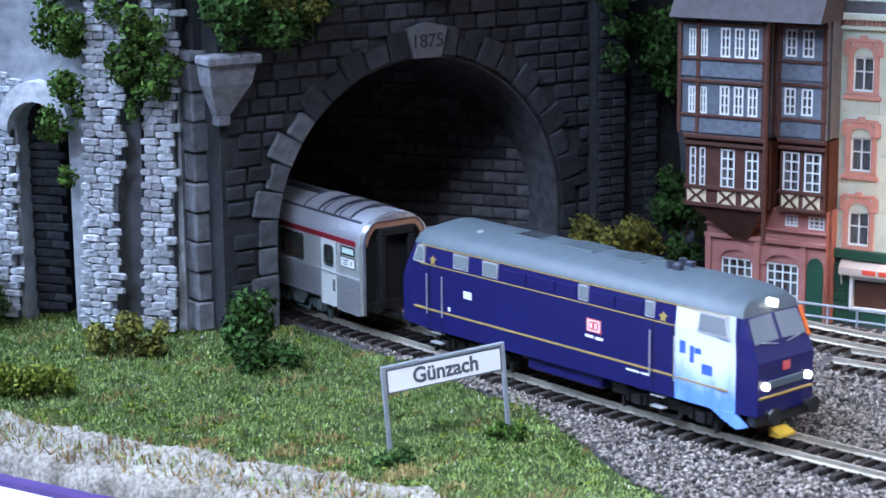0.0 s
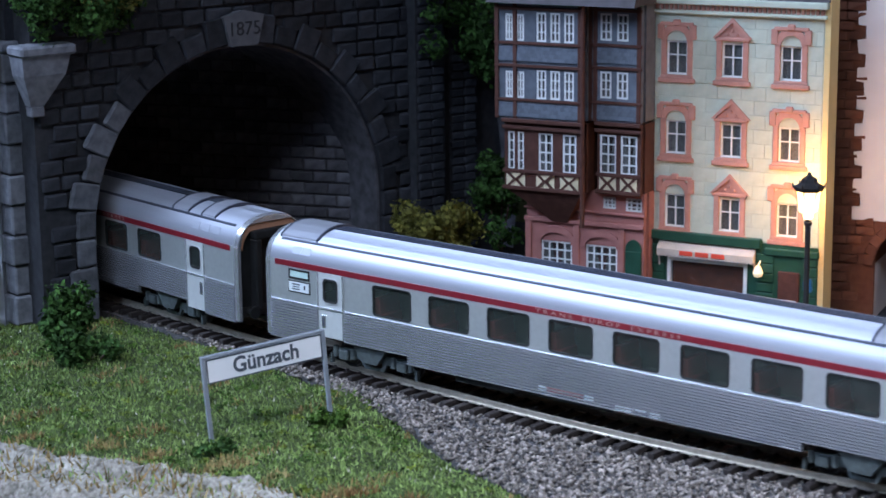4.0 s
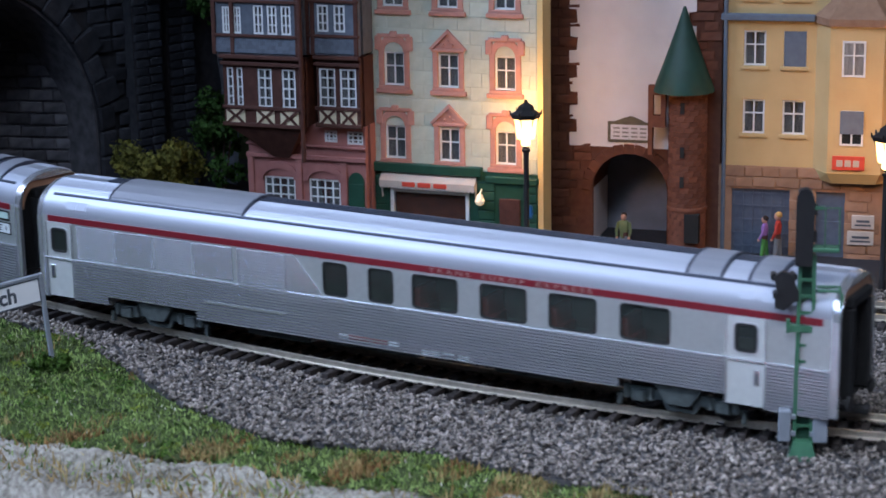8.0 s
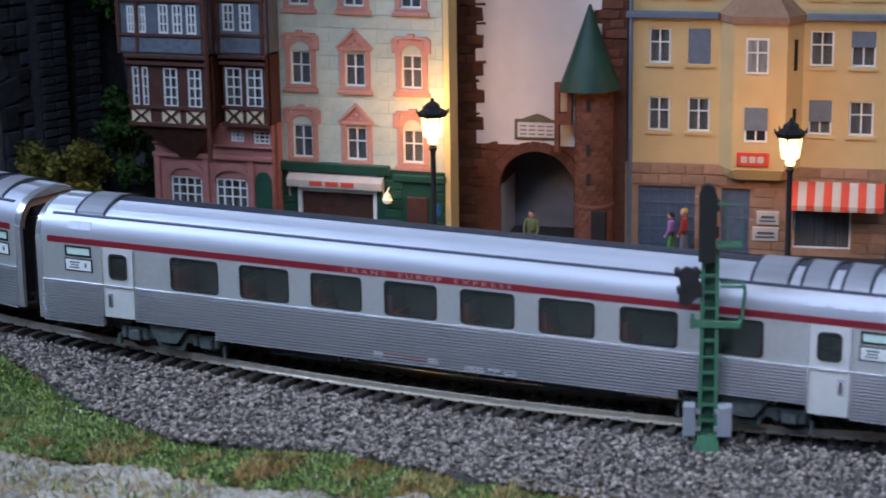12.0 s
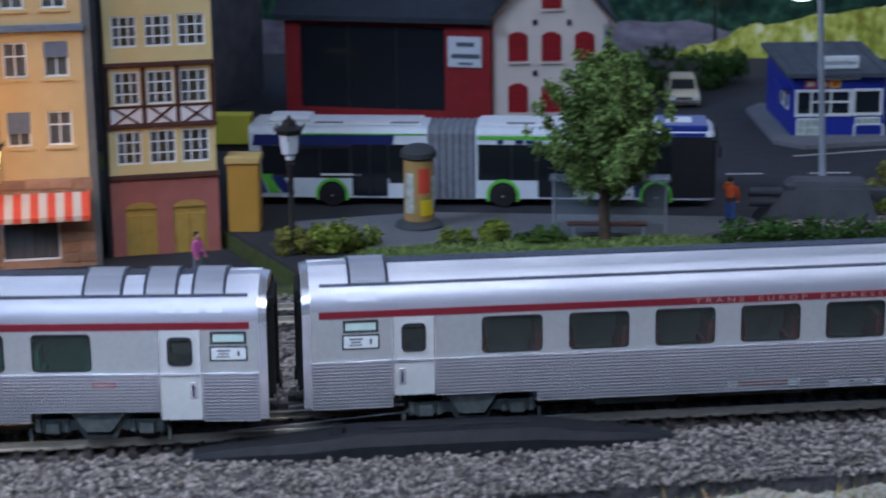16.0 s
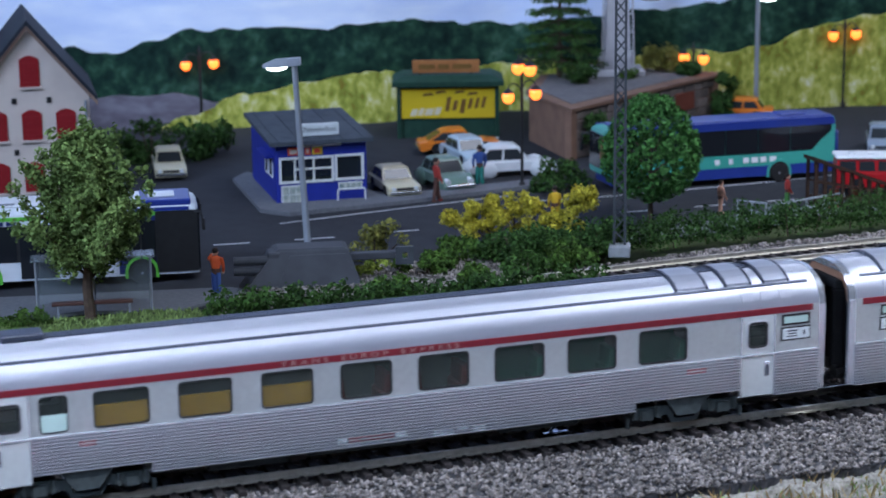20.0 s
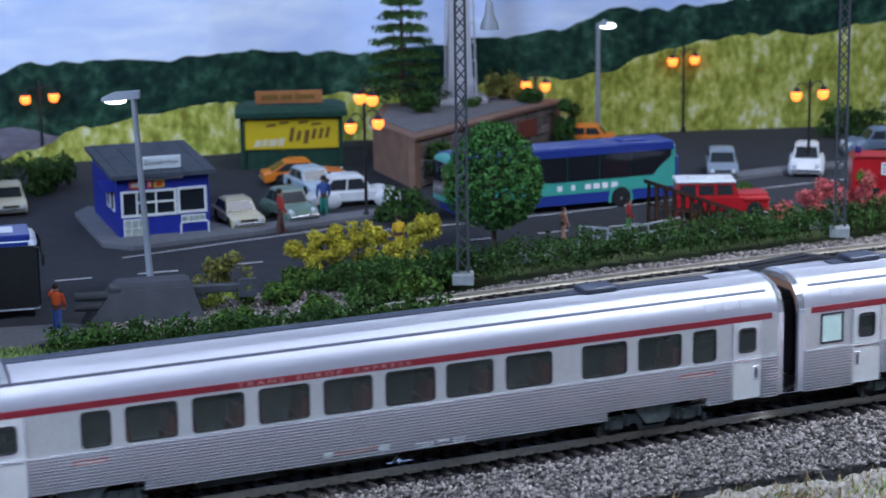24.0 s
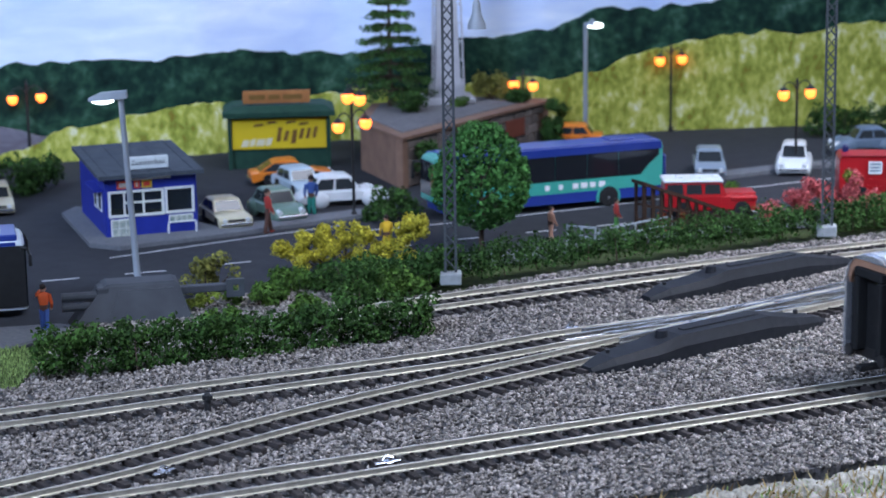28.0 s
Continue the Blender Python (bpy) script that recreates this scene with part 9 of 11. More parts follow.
def city_bus():
    H, w, L = 35.0, 13.0, 137.0
    ob = thing("city_bus", pose(0.9365, 0.7652, STREET_Z, 0, 0, 156.3) @ Matrix.Translation((0.0, -0.013, 0)), "turquoise and blue model city bus with dark windows", "bus")
    bus_shell(ob, 0, L, H, w, P_TEAL, P_ROYAL, nose=4, skirt=9.5)
    sk = Shape()
    sk.box(0.5, -w + 0.2, 3.5, L - 4, w - 0.2, 9.6, 0.3)
    part("skirt", sk, P_ROYAL, ob, "royal blue skirt")
    for s in (-1, 1):
        rb = Shape()
        rb.prism([(0.2, H - 4.6), (L - 4, H - 4.6), (L - 4, H - 0.2), (1.2, H - 0.2)], s * (w - 2.6), s * (w + 0.12), "y")
        part("roof_edge", rb, P_ROYAL, ob)
        pn = [(8 + 19.6 * k, 26.8 + 19.6 * k) for k in range(6)]
        for k, (a, b) in enumerate(pn):
            sh = Shape()
            q = [(a, 16.8), (b + 0.5, 16.8), (b + 0.5, 30.6), (a, 30.6)]
            if k == 0:
                q = [(a + 1, 22), (a + 6, 16.8), (b + 0.5, 16.8), (b + 0.5, 30.6), (a - 5.5, 30.6), (a - 5.5, 27)]
            sh.prism(q, s * (w - 0.1), s * (w + 0.3), "y")
            part("pane", sh, BUS_PANE, ob)
        mr = Shape()
        mr.tube([(L - 3, s * (w - 1), 29), (L + 3, s * (w + 2), 29.5), (L + 3.5, s * (w + 2.5), 25)], 0.6)
        mr.box(L + 2.4, s * (w + 1.5), 19.5, L + 4.2, s * (w + 3.5), 25.5, 0.4)
        part("mirror", mr, mat("brown_mirror", (0.2, 0.11, 0.05), None, 200, 0.5) if s > 0 else BLACK, ob)
        wheel_arch(ob, 34, w, 5.4, P_TEAL, (s,))
        wheel_arch(ob, 104, w, 5.4, P_TEAL, (s,))
    ws = Shape()
    ws.box(L - 0.5, -w + 2.2, 12.5, L + 0.4, w - 2.2, 31.5, 0.3)
    part("windscreen", ws, BUS_PANE, ob)
    eb = Shape()
    eb.box(-3.6, -w + 1.5, 9, 0.3, w - 1.5, 27, 1.4)
    part("engine_cover", eb, P_ROYAL, ob, "royal blue rear engine cover")
    hv = Shape()
    hv.box(14, -6, H + 0.4, 30, 6, H + 1.6, 0.5)
    part("roof_unit", hv, P_ROYAL, ob)
    for a, b in ((36, 40), (42, 45.5), (47, 51), (52.5, 56), (62, 64.5), (70, 73)):
        tb = Shape()
        tb.box(a, w + 0.2, 11.6, b, w + 0.5, 14.6, 0.1)
        part("writing_bar", tb, LOGO_WHITE, ob)
    four_wheels(ob, (34, 104), w - 0.7, 5.1, 3.6)


articulated_bus()
city_bus()

# ---- blue newspaper kiosk ----
KIOSK_BLUE = mat("kiosk_blue", (0.014, 0.03, 0.3), (0.01, 0.022, 0.23), 120, 0.55, bump=0.1)
TAR_ROOF = mat("grey_tar_felt", (0.075, 0.09, 0.11), (0.05, 0.06, 0.075), 200, 0.85, bump=0.3)
POSTER = mat("printed_posters", (0.6, 0.6, 0.52), (0.12, 0.2, 0.2), 420, 0.5)
YELLOW_SIGN = mat("yellow_sign", (0.7, 0.5, 0.03), (0.6, 0.42, 0.03), 200, 0.5)


def kiosk():
    ob = thing("kiosk", pose(0.661, 0.916, STREET_Z, 0, 0, -25.5), "blue newspaper kiosk with white windows and a grey felt roof", "kiosk")
    wide, deep = 49.0, 75.0
    fr = Shape()
    holed(fr, 0, wide, 0, 33, [(2.6, 13.2, 30.4, 25.4), (32.6, 13.4, 46.8, 25.6)], 0, 2)
    part("front_wall", fr, KIOSK_BLUE, ob)
    for x0 in (0, wide - 2):
        sd = Shape()
        sd.prism([(2, 0), (deep, 0), (deep, 36.5), (2, 33)], x0, x0 + 2, "x")
        part("side_wall", sd, KIOSK_BLUE, ob)
    bk = Shape()
    bk.box(2, deep - 2, 0, wide - 2, deep, 36.4)
    part("back_wall", bk, KIOSK_BLUE, ob)
    flr = Shape()
    flr.box(2, 2, 0, wide - 2, deep - 2, 1)
    part("floor_board", flr, ROOM_DARK, ob)
    rf = Shape()
    rf.prism([(-4, 33.2), (deep + 3, 36.8), (deep + 3, 39), (-4, 35.4)], -3.5, wide + 3.5, "x")
    roof = part("roof", rf, TAR_ROOF, ob)
    for k in range(5):
        rb = Shape()
        x = 1 + 11.5 * k
        rb.prism([(-3.8, 35.2), (deep + 2.8, 38.8), (deep + 2.8, 39.4), (-3.8, 35.9)], x, x + 0.6, "x")
        part("felt_seam", rb, TAR_ROOF, roof)
    for (u0, v0, u1, v1), posts in (((1.6, 12.2, 31.4, 26.4), (10.2, 20.4)), ((31.8, 12.4, 47.6, 26.6), ())):
        wf = Shape()
        for a, b, c, d in ((u0, v0, u0 + 1.3, v1), (u1 - 1.3, v0, u1, v1), (u0 + 1.3, v0, u1 - 1.3, v0 + 1.3), (u0 + 1.3, v1 - 1.3, u1 - 1.3, v1)):
            wf.box(a, -0.7, b, c, 0.9, d)
        for p in posts:
            wf.box(p - 0.45, -0.5, v0 + 1.3, p + 0.45, 0.7, v1 - 1.3)
        if posts:
            wf.box(posts[0] + 0.45, -0.4, 19.2, u1 - 1.3, 0.6, 20.2)
        w = part("window", wf, WHITE_FRAME, ob)
        pn = Shape()
        pn.box(u0 + 1.3, 0.4, v0 + 1.3, u1 - 1.3, 0.6, v1 - 1.3)
        part("pane", pn, PANE, w)
    for k in range(2):
        sw = Shape()
        y0 = 9 + 13 * k
        for a, b, c, d in ((y0, 14, y0 + 1, 26), (y0 + 8, 14, y0 + 9, 26), (y0 + 1, 14, y0 + 8, 15), (y0 + 1, 25, y0 + 8, 26)):
            sw.box(-0.5, a, b, 0.3, c, d)
        w = part("side_window", sw, WHITE_FRAME, ob)
        pn = Shape()
        pn.box(-0.35, y0 + 1, 15, -0.1, y0 + 8, 25)
        part("pane", pn, BUS_PANE, w)
    aw = Shape()
    aw.prism([(6, 25.4), (32, 25.4), (32, 27), (6, 26.6)], -5, 0, "x")
    part("side_awning", aw, KIOSK_BLUE, ob)
    for x0, x1, m, lb in ((6.5, 12.5, SIGN_RED, "red sign"), (15.6, 18.8, SIGN_RED, "red sign"), (19.6, 25.2, YELLOW_SIGN, "yellow sign")):
        s = Shape()
        s.box(x0, -0.8, 27.3, x1, 0, 31.6, 0.15)
        sg = part("shop_sign", s, m, ob, lb)
        i = Shape()
        i.box(x0 + 1.0, -1.0, 28.2, x1 - 1.2, -0.8, 30.6)
        part("sign_bar", i, AWNING_W if m is SIGN_RED else SIGN_RED, sg)
    for k, (x0, x1, z0, z1) in enumerate(((2.6, 14.6, 1.6, 11.2), (33.5, 46.5, 7.6, 11.4))):
        p = Shape()
        p.box(x0, -0.6, z0, x1, 0, z1, 0.1)
        pb = part("poster_board", p, WHITE_FRAME, ob)
        nx, nz = (3, 2) if k == 0 else (4, 1)
        for i in range(nx):
            for j in range(nz):
                q = Shape()
                dx, dz = (x1 - x0 - 0.8) / nx, (z1 - z0 - 0.8) / nz
                q.box(x0 + 0.6 + i * dx, -0.85, z0 + 0.6 + j * dz, x0 + 0.2 + (i + 1) * dx, -0.6, z0 + 0.2 + (j + 1) * dz)
                part("cover", q, POSTER, pb)
    rl = Shape()
    rl.tube([(32.5, -3.4, 0), (32.5, -3.4, 7.2), (33.3, -3.4, 8.2), (46.6, -3.4, 8.2), (47.4, -3.4, 7.2), (47.4, -3.4, 0)], 0.5)
    part("rail", rl, WHITE_FRAME, ob, "white tubular rail")
    lp = Shape()
    lp.box(14.5, -2.2, 31.8, 35, -1.2, 32.8, 0.2)
    part("strip_lamp", lp, WHITE_FRAME, ob)
    sn = Shape()
    sn.box(14.0, 4.0, 36.2, 35.4, 5.2, 43.2, 0.5)
    sg = part("roof_sign", sn, BOARD, ob, "white roof sign")
    lettering("Zeitschriften", 3.6, PRINT, sg, (24.7, 3.92, 39.8), 90, 0, "dark lettering", 0.08, 0.98)


kiosk()

# ---- yellow billboard stand with a green roof ----
BILL_YELLOW = mat("billboard_yellow", (0.66, 0.5, 0.02), (0.58, 0.4, 0.02), 30, 0.6, patch=0.3)
BILL_GREEN = mat("dark_green_board", (0.02, 0.06, 0.04), (0.012, 0.04, 0.028), 200, 0.6)
BILL_BROWN = mat("brown_print", (0.2, 0.11, 0.03), (0.15, 0.08, 0.02), 200, 0.6)


def billboard():
    ob = thing("billboard_stand", pose(0.8394, 1.0335, STREET_Z, 0, 0, -40), "yellow billboard stand with dark green roof and posts", "billboard")
    wide, deep = 64.0, 34.0
    cr = Shape()
    cr.box(2.5, 2.5, 0, wide - 2.5, deep - 2.5, 33)
    part("core", cr, BILL_GREEN, ob)
    fp = Shape()
    fp.box(2.6, 1.2, 12.5, wide - 2.6, 2.4, 31.5, 0.2)
    panel = part("front_panel", fp, BILL_YELLOW, ob)
    lp = Shape()
    lp.box(1.2, 3, 12.5, 2.4, deep - 3, 31.5, 0.2)
    part("side_panel", lp, BILL_YELLOW, ob)
    em = Shape()
    em.ball((1.3, 15, 23), 4.2, (0.15, 1, 1.15))
    part("emblem", em, BILL_BROWN, ob)
    for x, w, z, h in ((8, 4, 14.2, 4.2), (13, 3, 14.5, 4.4), (17, 5, 14.6, 4.2), (23, 3.4, 14.8, 4.6), (30, 2.6, 17.0, 9.0), (34.4, 2.6, 17.4, 6.4), (39, 3.0, 15.6, 8.8), (44, 2.4, 18.4, 6.6), (48.4, 2.2, 18.6, 6.6), (52.5, 2.2, 19.0, 6.8)):
        b = Shape()
        b.prism([(x, z), (x + w, z), (x + w + 1.6, z + h), (x + 1.6, z + h)], 0.9, 1.2, "y")
        part("writing_bar", b, BILL_BROWN if x > 28 else CREAM_PANEL, panel)
    for k, (a, z) in enumerate(((16, 26.5), (24, 28), (36, 28), (44, 26.8))):
        b = Shape()
        b.prism([(a, z), (a + 7, z + 0.8), (a + 6, z + 2.2), (a + 1, z + 1.8)], 0.9, 1.2, "y")
        part("ornament", b, BILL_BROWN, panel)
    for px in (0, wide - 2.4):
        for py in (0, deep - 2.4):
            p = Shape()
            p.box(px, py, 0, px + 2.4, py + 2.4, 33)
            part("post", p, BILL_GREEN, ob)
    rf = Shape()
    rf.rings([[(-3, -3, 33), (wide + 3, -3, 33), (wide + 3, deep + 3, 33), (-3, deep + 3, 33)], [(-3, -3, 36), (wide + 3, -3, 36), (wide + 3, deep + 3, 36), (-3, deep + 3, 36)],
              [(4, 4, 39.5), (wide - 4, 4, 39.5), (wide - 4, deep - 4, 39.5), (4, deep - 4, 39.5)]])
    part("roof", rf, BILL_GREEN, ob)
    rs = Shape()
    rs.box(10, 6, 40.5, 52, 7.4, 48.5, 0.3)
    sg = part("roof_sign", rs, mat("orange_brown_sign", (0.4, 0.17, 0.06), (0.28, 0.11, 0.04), 120, 0.6), ob, "orange-brown roof sign")
    for a, b in ((14, 24), (26, 33), (35, 47)):
        q = Shape()
        q.box(a, 5.7, 43, b, 6, 46)
        part("writing_bar", q, BILL_BROWN, sg)
    for a in (14, 46):
        q = Shape()
        q.box(a, 7.2, 36, a + 1.6, 8.6, 47)
        part("strut", q, BILL_GREEN, ob)


billboard()


# ---- dolls: one plain mesh each ----
SKIN = mat("doll_skin", (0.5, 0.28, 0.2), (0.42, 0.22, 0.16), 300, 0.6)
HAIR = mat("doll_hair", (0.03, 0.02, 0.018), (0.02, 0.015, 0.012), 300, 0.6)
CLOTH = {n: mat("doll_" + n, c, None, 300, 0.65) for n, c in dict(
    orange=(0.6, 0.1, 0.03), blue=(0.05, 0.1, 0.3), red=(0.4, 0.05, 0.04), teal=(0.03, 0.2, 0.16), violet=(0.3, 0.16, 0.42), pink=(0.6, 0.14, 0.36),
    yellow=(0.6, 0.38, 0.03), white=(0.6, 0.6, 0.58), green=(0.1, 0.3, 0.08), brown=(0.1, 0.05, 0.04), tan=(0.5, 0.27, 0.19), grey=(0.16, 0.18, 0.2), olive=(0.14, 0.17, 0.08), fair=(0.5, 0.3, 0.1)).items()}


def doll(x, y, heading, shirt, trousers, label, height=20.5, hair=None, base=STREET_Z, arm=0.0, stride=1.0, sit=False):
    """A painted model figure: legs, torso, arms and head welded into one small cast."""
    k = height / 20.5
    mats = [CLOTH[trousers], CLOTH[shirt], SKIN, hair or HAIR, CLOTH["brown"]]
    sh, runs = Shape(), []

    def mark(i):
        sh.bm.faces.ensure_lookup_table()
        runs.append((len(sh.bm.faces), i))
    for s in (-1, 1):
        sh.rod((s * stride, s * 1.1 * k, 1.0), (0, s * 0.9 * k, 9.6 * k), 0.9 * k, 1.25 * k, 8)
    mark(0)
    for s in (-1, 1):
        sh.box(s * stride - 0.9, s * 1.1 * k - 0.8, 0, s * stride + 1.7, s * 1.1 * k + 0.8, 1.1, 0.2)
    mark(4)
    sh.rings([[(a * math.cos(q * math.pi / 4), b * math.sin(q * math.pi / 4), z * k) for q in range(8)] for z, a, b in ((9.0, 1.3, 1.9), (11.5, 1.3, 1.8), (14.5, 1.6, 2.5), (16.4, 1.2, 2.3), (17.1, 0.7, 0.8))])
    for s in (-1, 1):
        lift = arm if s > 0 else 0.0
        sh.rod((0, s * 2.4 * k, 16.0 * k), (0.6 + 2.4 * lift, s * 3.2 * k, (12.2 + 3.4 * lift) * k), 0.85 * k, 0.7 * k, 7)
        sh.rod((0.6 + 2.4 * lift, s * 3.2 * k, (12.2 + 3.4 * lift) * k), (2.0 + 4.4 * lift, s * 2.8 * k, (9.8 + 8.0 * lift) * k), 0.7 * k, 0.55 * k, 7)
    mark(1)
    for s in (-1, 1):
        lift = arm if s > 0 else 0.0
        sh.ball((2.2 + 4.8 * lift, s * 2.7 * k, (9.3 + 8.5 * lift) * k), 0.7 * k, sub=1)
    sh.ball((0.25, 0, 18.6 * k), 1.45 * k, (1, 0.9, 1.2))
    mark(2)
    sh.ball((-0.2, 0, 19.3 * k), 1.5 * k, (1, 0.95, 0.95))
    mark(3)
    index, start = [], 0
    for end, i in runs:
        index += [i] * (end - start)
        start = end
    data = sh.mesh("figurine", mats[0], True)
    for m in mats[1:]:
        data.materials.append(m)
    data.polygons.foreach_set("material_index", index)
    return solid("figurine", data, None, pose(x, y, base, 0, 0, heading), label, "figurine", "model railway figurines")


doll(0.5304, 0.7811, 45, "orange", "blue", "painted figurine in orange jacket and blue trousers beside a bus", 21.5, arm=0.8)
doll(0.7317, 0.8684, -20, "red", "brown", "painted figurine in a reddish suit walking on the pavement", 24, stride=2.2)
doll(0.7775, 0.8852, 60, "blue", "teal", "painted figurine in blue top and green trousers by parked cars", 23)
doll(0.7385, 0.7835, 60, "yellow", "yellow", "painted figurine in yellow half hidden by a yellow bush", 20)
doll(0.8166, 0.742, -20, "tan", "tan", "plain tan figurine standing on the roadside", 18)
doll(0.853, 0.7285, -40, "red", "green", "painted figurine in orange-red and green carrying something white", 18.5)
doll(0.303, 0.838, -60, "pink", "grey", "painted figurine in a pink shirt before the narrow house", 19.8, base=TOWN_Z)
doll(0.1836, 0.8985, 160, "violet", "green", "painted figurine in violet beside another one", 18.8, base=TOWN_Z)
doll(0.1884, 0.8945, 160, "red", "grey", "fair-haired painted figurine in a red top", 21.3, CLOTH["fair"], base=TOWN_Z)
doll(0.1245, 0.9085, 250, "olive", "grey", "painted figurine in olive walking out of the gate", 19.6, stride=1.8, base=TOWN_Z)

# ---- light signal seen from behind ----
SIG_GREEN = mat("signal_green", (0.05, 0.16, 0.09), (0.035, 0.12, 0.07), 300, 0.5)
SIG_GREEN_D = mat("signal_dark_green", (0.02, 0.07, 0.045), (0.014, 0.05, 0.03), 300, 0.55)
RELAY = mat("relay_box_grey", (0.24, 0.27, 0.31), (0.19, 0.215, 0.25), 300, 0.55)


def light_signal():
    ob = thing("light_signal", pose(0.137, 0.623, -0.005, 0, 0, -12.5), "green ladder-masted light signal with black heads and grey relay boxes", "signal")
    b = Shape()
    b.rings([[(-4.4, -4, -1), (4.4, -4, -1), (4.4, 4, -1), (-4.4, 4, -1)], [(-3.6, -3.2, 2.2), (3.6, -3.2, 2.2), (3.6, 3.2, 2.2), (-3.6, 3.2, 2.2)], [(-2.8, -2.4, 5.4), (2.8, -2.4, 5.4), (2.8, 2.4, 5.4), (-2.8, 2.4, 5.4)]])
    part("base", b, SIG_GREEN, ob)
    for s in (-1, 1):
        r = Shape()
        r.rings([[(s * x - 0.5, yy, z) for x, yy in ()] or [(s * w - 0.55, -0.7, z), (s * w + 0.55, -0.7, z), (s * w + 0.55, 0.9, z), (s * w - 0.55, 0.9, z)] for w, z in ((2.4, 5), (2.0, 62))])
        part("stringer", r, SIG_GREEN, ob)
    pl = Shape()
    pl.box(-1.9, 1.2, 5, 1.9, 2.4, 62)
    part("back_channel", pl, SIG_GREEN_D, ob, "dark green rear channel")
    for k in range(11):
        z = 9.5 + 4.95 * k
        r = Shape()
        r.box(-2.1, -0.6, z, 2.1, 0.1, z + 0.8)
        part("rung", r, SIG_GREEN, ob)
    for s, x0, x1 in ((-1, -7.2, -3.5), (1, 2.9, 7.2)):
        bx = Shape()
        bx.box(x0, -2.2, 5.2, x1, 2.4, 14.8, 0.4)
        box = part("relay_box", bx, RELAY, ob)
        for z in (6.8, 12.0):
            c = Shape()
            c.box(s * 2.0, -1.4, z, s * 3.6, 0.2, z + 1.5, 0.2)
            part("clamp", c, RELAY, box)
    hd = Shape()
    hd.prism([(-3.5, 59.0), (1.4, 59.0), (1.7, 78), (0.6, 81.2), (-0.8, 82), (-2.6, 81.4), (-3.6, 79)], -2.6, -0.2, "y")
    hd.box(-3.2, -0.3, 60, -0.6, 4.0, 80.5, 0.5)
    head = part("main_head", hd, BLACK, ob)
    for k in range(4):
        h = Shape()
        h.rod((-1.0, -0.5, 64 + 4.6 * k), (-1.4, 5.2, 63.6 + 4.6 * k), 1.5, 1.2, 10)
        part("hood", h, BLACK, head)
    for z in (66, 74):
        c = Shape()
        c.box(1.5, -2.2, z, 2.4, -0.4, z + 3.4, 0.2)
        part("wiring_cover", c, BLACK, head)
    d = Shape()
    d.prism([(-9.0, 46.2), (-6.4, 45.4), (-3.6, 48.0), (-2.2, 48.4), (-2.2, 51.5), (-3.2, 53.0), (-3.6, 56.0), (-7.0, 57.2), (-9.4, 55.6), (-8.4, 51), (-9.0, 48.6)], -2.2, -0.4, "y")
    dist = part("distant_head", d, BLACK, ob)
    for x, z in ((-9.6, 55.0), (-8.8, 49.4), (-4.2, 55.2), (-6.2, 47.0)):
        h = Shape()
        h.rod((x + 0.4, -0.6, z), (x, 4.0, z - 0.3), 1.2, 1.0, 10)
        part("hood", h, BLACK, dist)
    br = Shape()
    br.box(-5.6, -1.2, 38.6, 9.2, 0.6, 40.8, 0.2)
    br.box(-5.6, -1.4, 38.4, -4.4, 1.0, 42.4, 0.2)
    part("lower_bracket", br, SIG_GREEN, ob)
    cg = Shape()
    for yy in (-2.4, 2.0):
        cg.tube([(3, yy, 51.8), (9.4, yy, 51.8), (10.2, yy, 50.4), (9.4, yy, 42.0), (8.6, yy, 40)], 0.42)
    for p in ((9.4, 51.8), (10.1, 48), (9.6, 44)):
        cg.rod((p[0], -2.4, p[1]), (p[0], 2.0, p[1]), 0.4)
    part("cage", cg, SIG_GREEN, ob)
    pf = Shape()
    pf.box(1.0, -2.6, 63.2, 9.0, 2.4, 64.4, 0.2)
    plat = part("platform", pf, SIG_GREEN, ob)
    rl = Shape()
    for x in (4.8, 8.8):
        rl.rod((x, -2.2, 64), (x - 0.2, -2.2, 76.4), 0.22, seg=6)
    rl.rod((1.2, -2.2, 76.3), (9.2, -2.2, 76.3), 0.25, seg=6)
    rl.box(1.2, -2.5, 75.8, 4.4, -1.9, 76.8)
    part("platform_rail", rl, SIG_GREEN, plat)


light_signal()


# ---- station name board ----
def station_sign():
    a, b = Vector((-0.135, 0.714, -0.005)), Vector((-0.0975, 0.738, -0.005))
    d = b - a
    L = d.length * 1000
    ob = thing("station_sign", Matrix.Translation(a) @ Matrix.Rotation(math.atan2(d.y, d.x), 4, "Z") @ Matrix.Rotation(radians(-4.5), 4, "Y"), "white station name board on two thin grey posts", "sign")
    for x in (0, L):
        p = Shape()
        p.box(x - 0.75, -0.75, -6, x + 0.75, 0.75, 29.4, 0.2)
        part("post", p, GREY_STEEL, ob)
    bar = Shape()
    bar.box(0.75, -0.7, 28.2, L - 0.75, 0.7, 29.4, 0.2)
    part("top_bar", bar, GREY_STEEL, ob)
    bd = Shape()
    bd.box(0.9, -0.6, 19.6, L - 0.9, 0.3, 28.1, 0.1)
    board_ = part("board", bd, mat("white_enamel", (0.82, 0.84, 0.86), (0.76, 0.78, 0.8), 80, 0.4), ob)
    part("rim", ring_frame(corners(0.9, 19.6, L - 0.9, 28.1, 0.0), corners(1.3, 20.0, L - 1.3, 27.7, 0.0), -0.75, -0.55), PRINT, board_)
    lettering("G\u00fcnzach", 7.6, PRINT, board_, (L * 0.51, -0.66, 23.9), 90, 0, "dark lettering", 0.06, 0.92, 0.2)


station_sign()


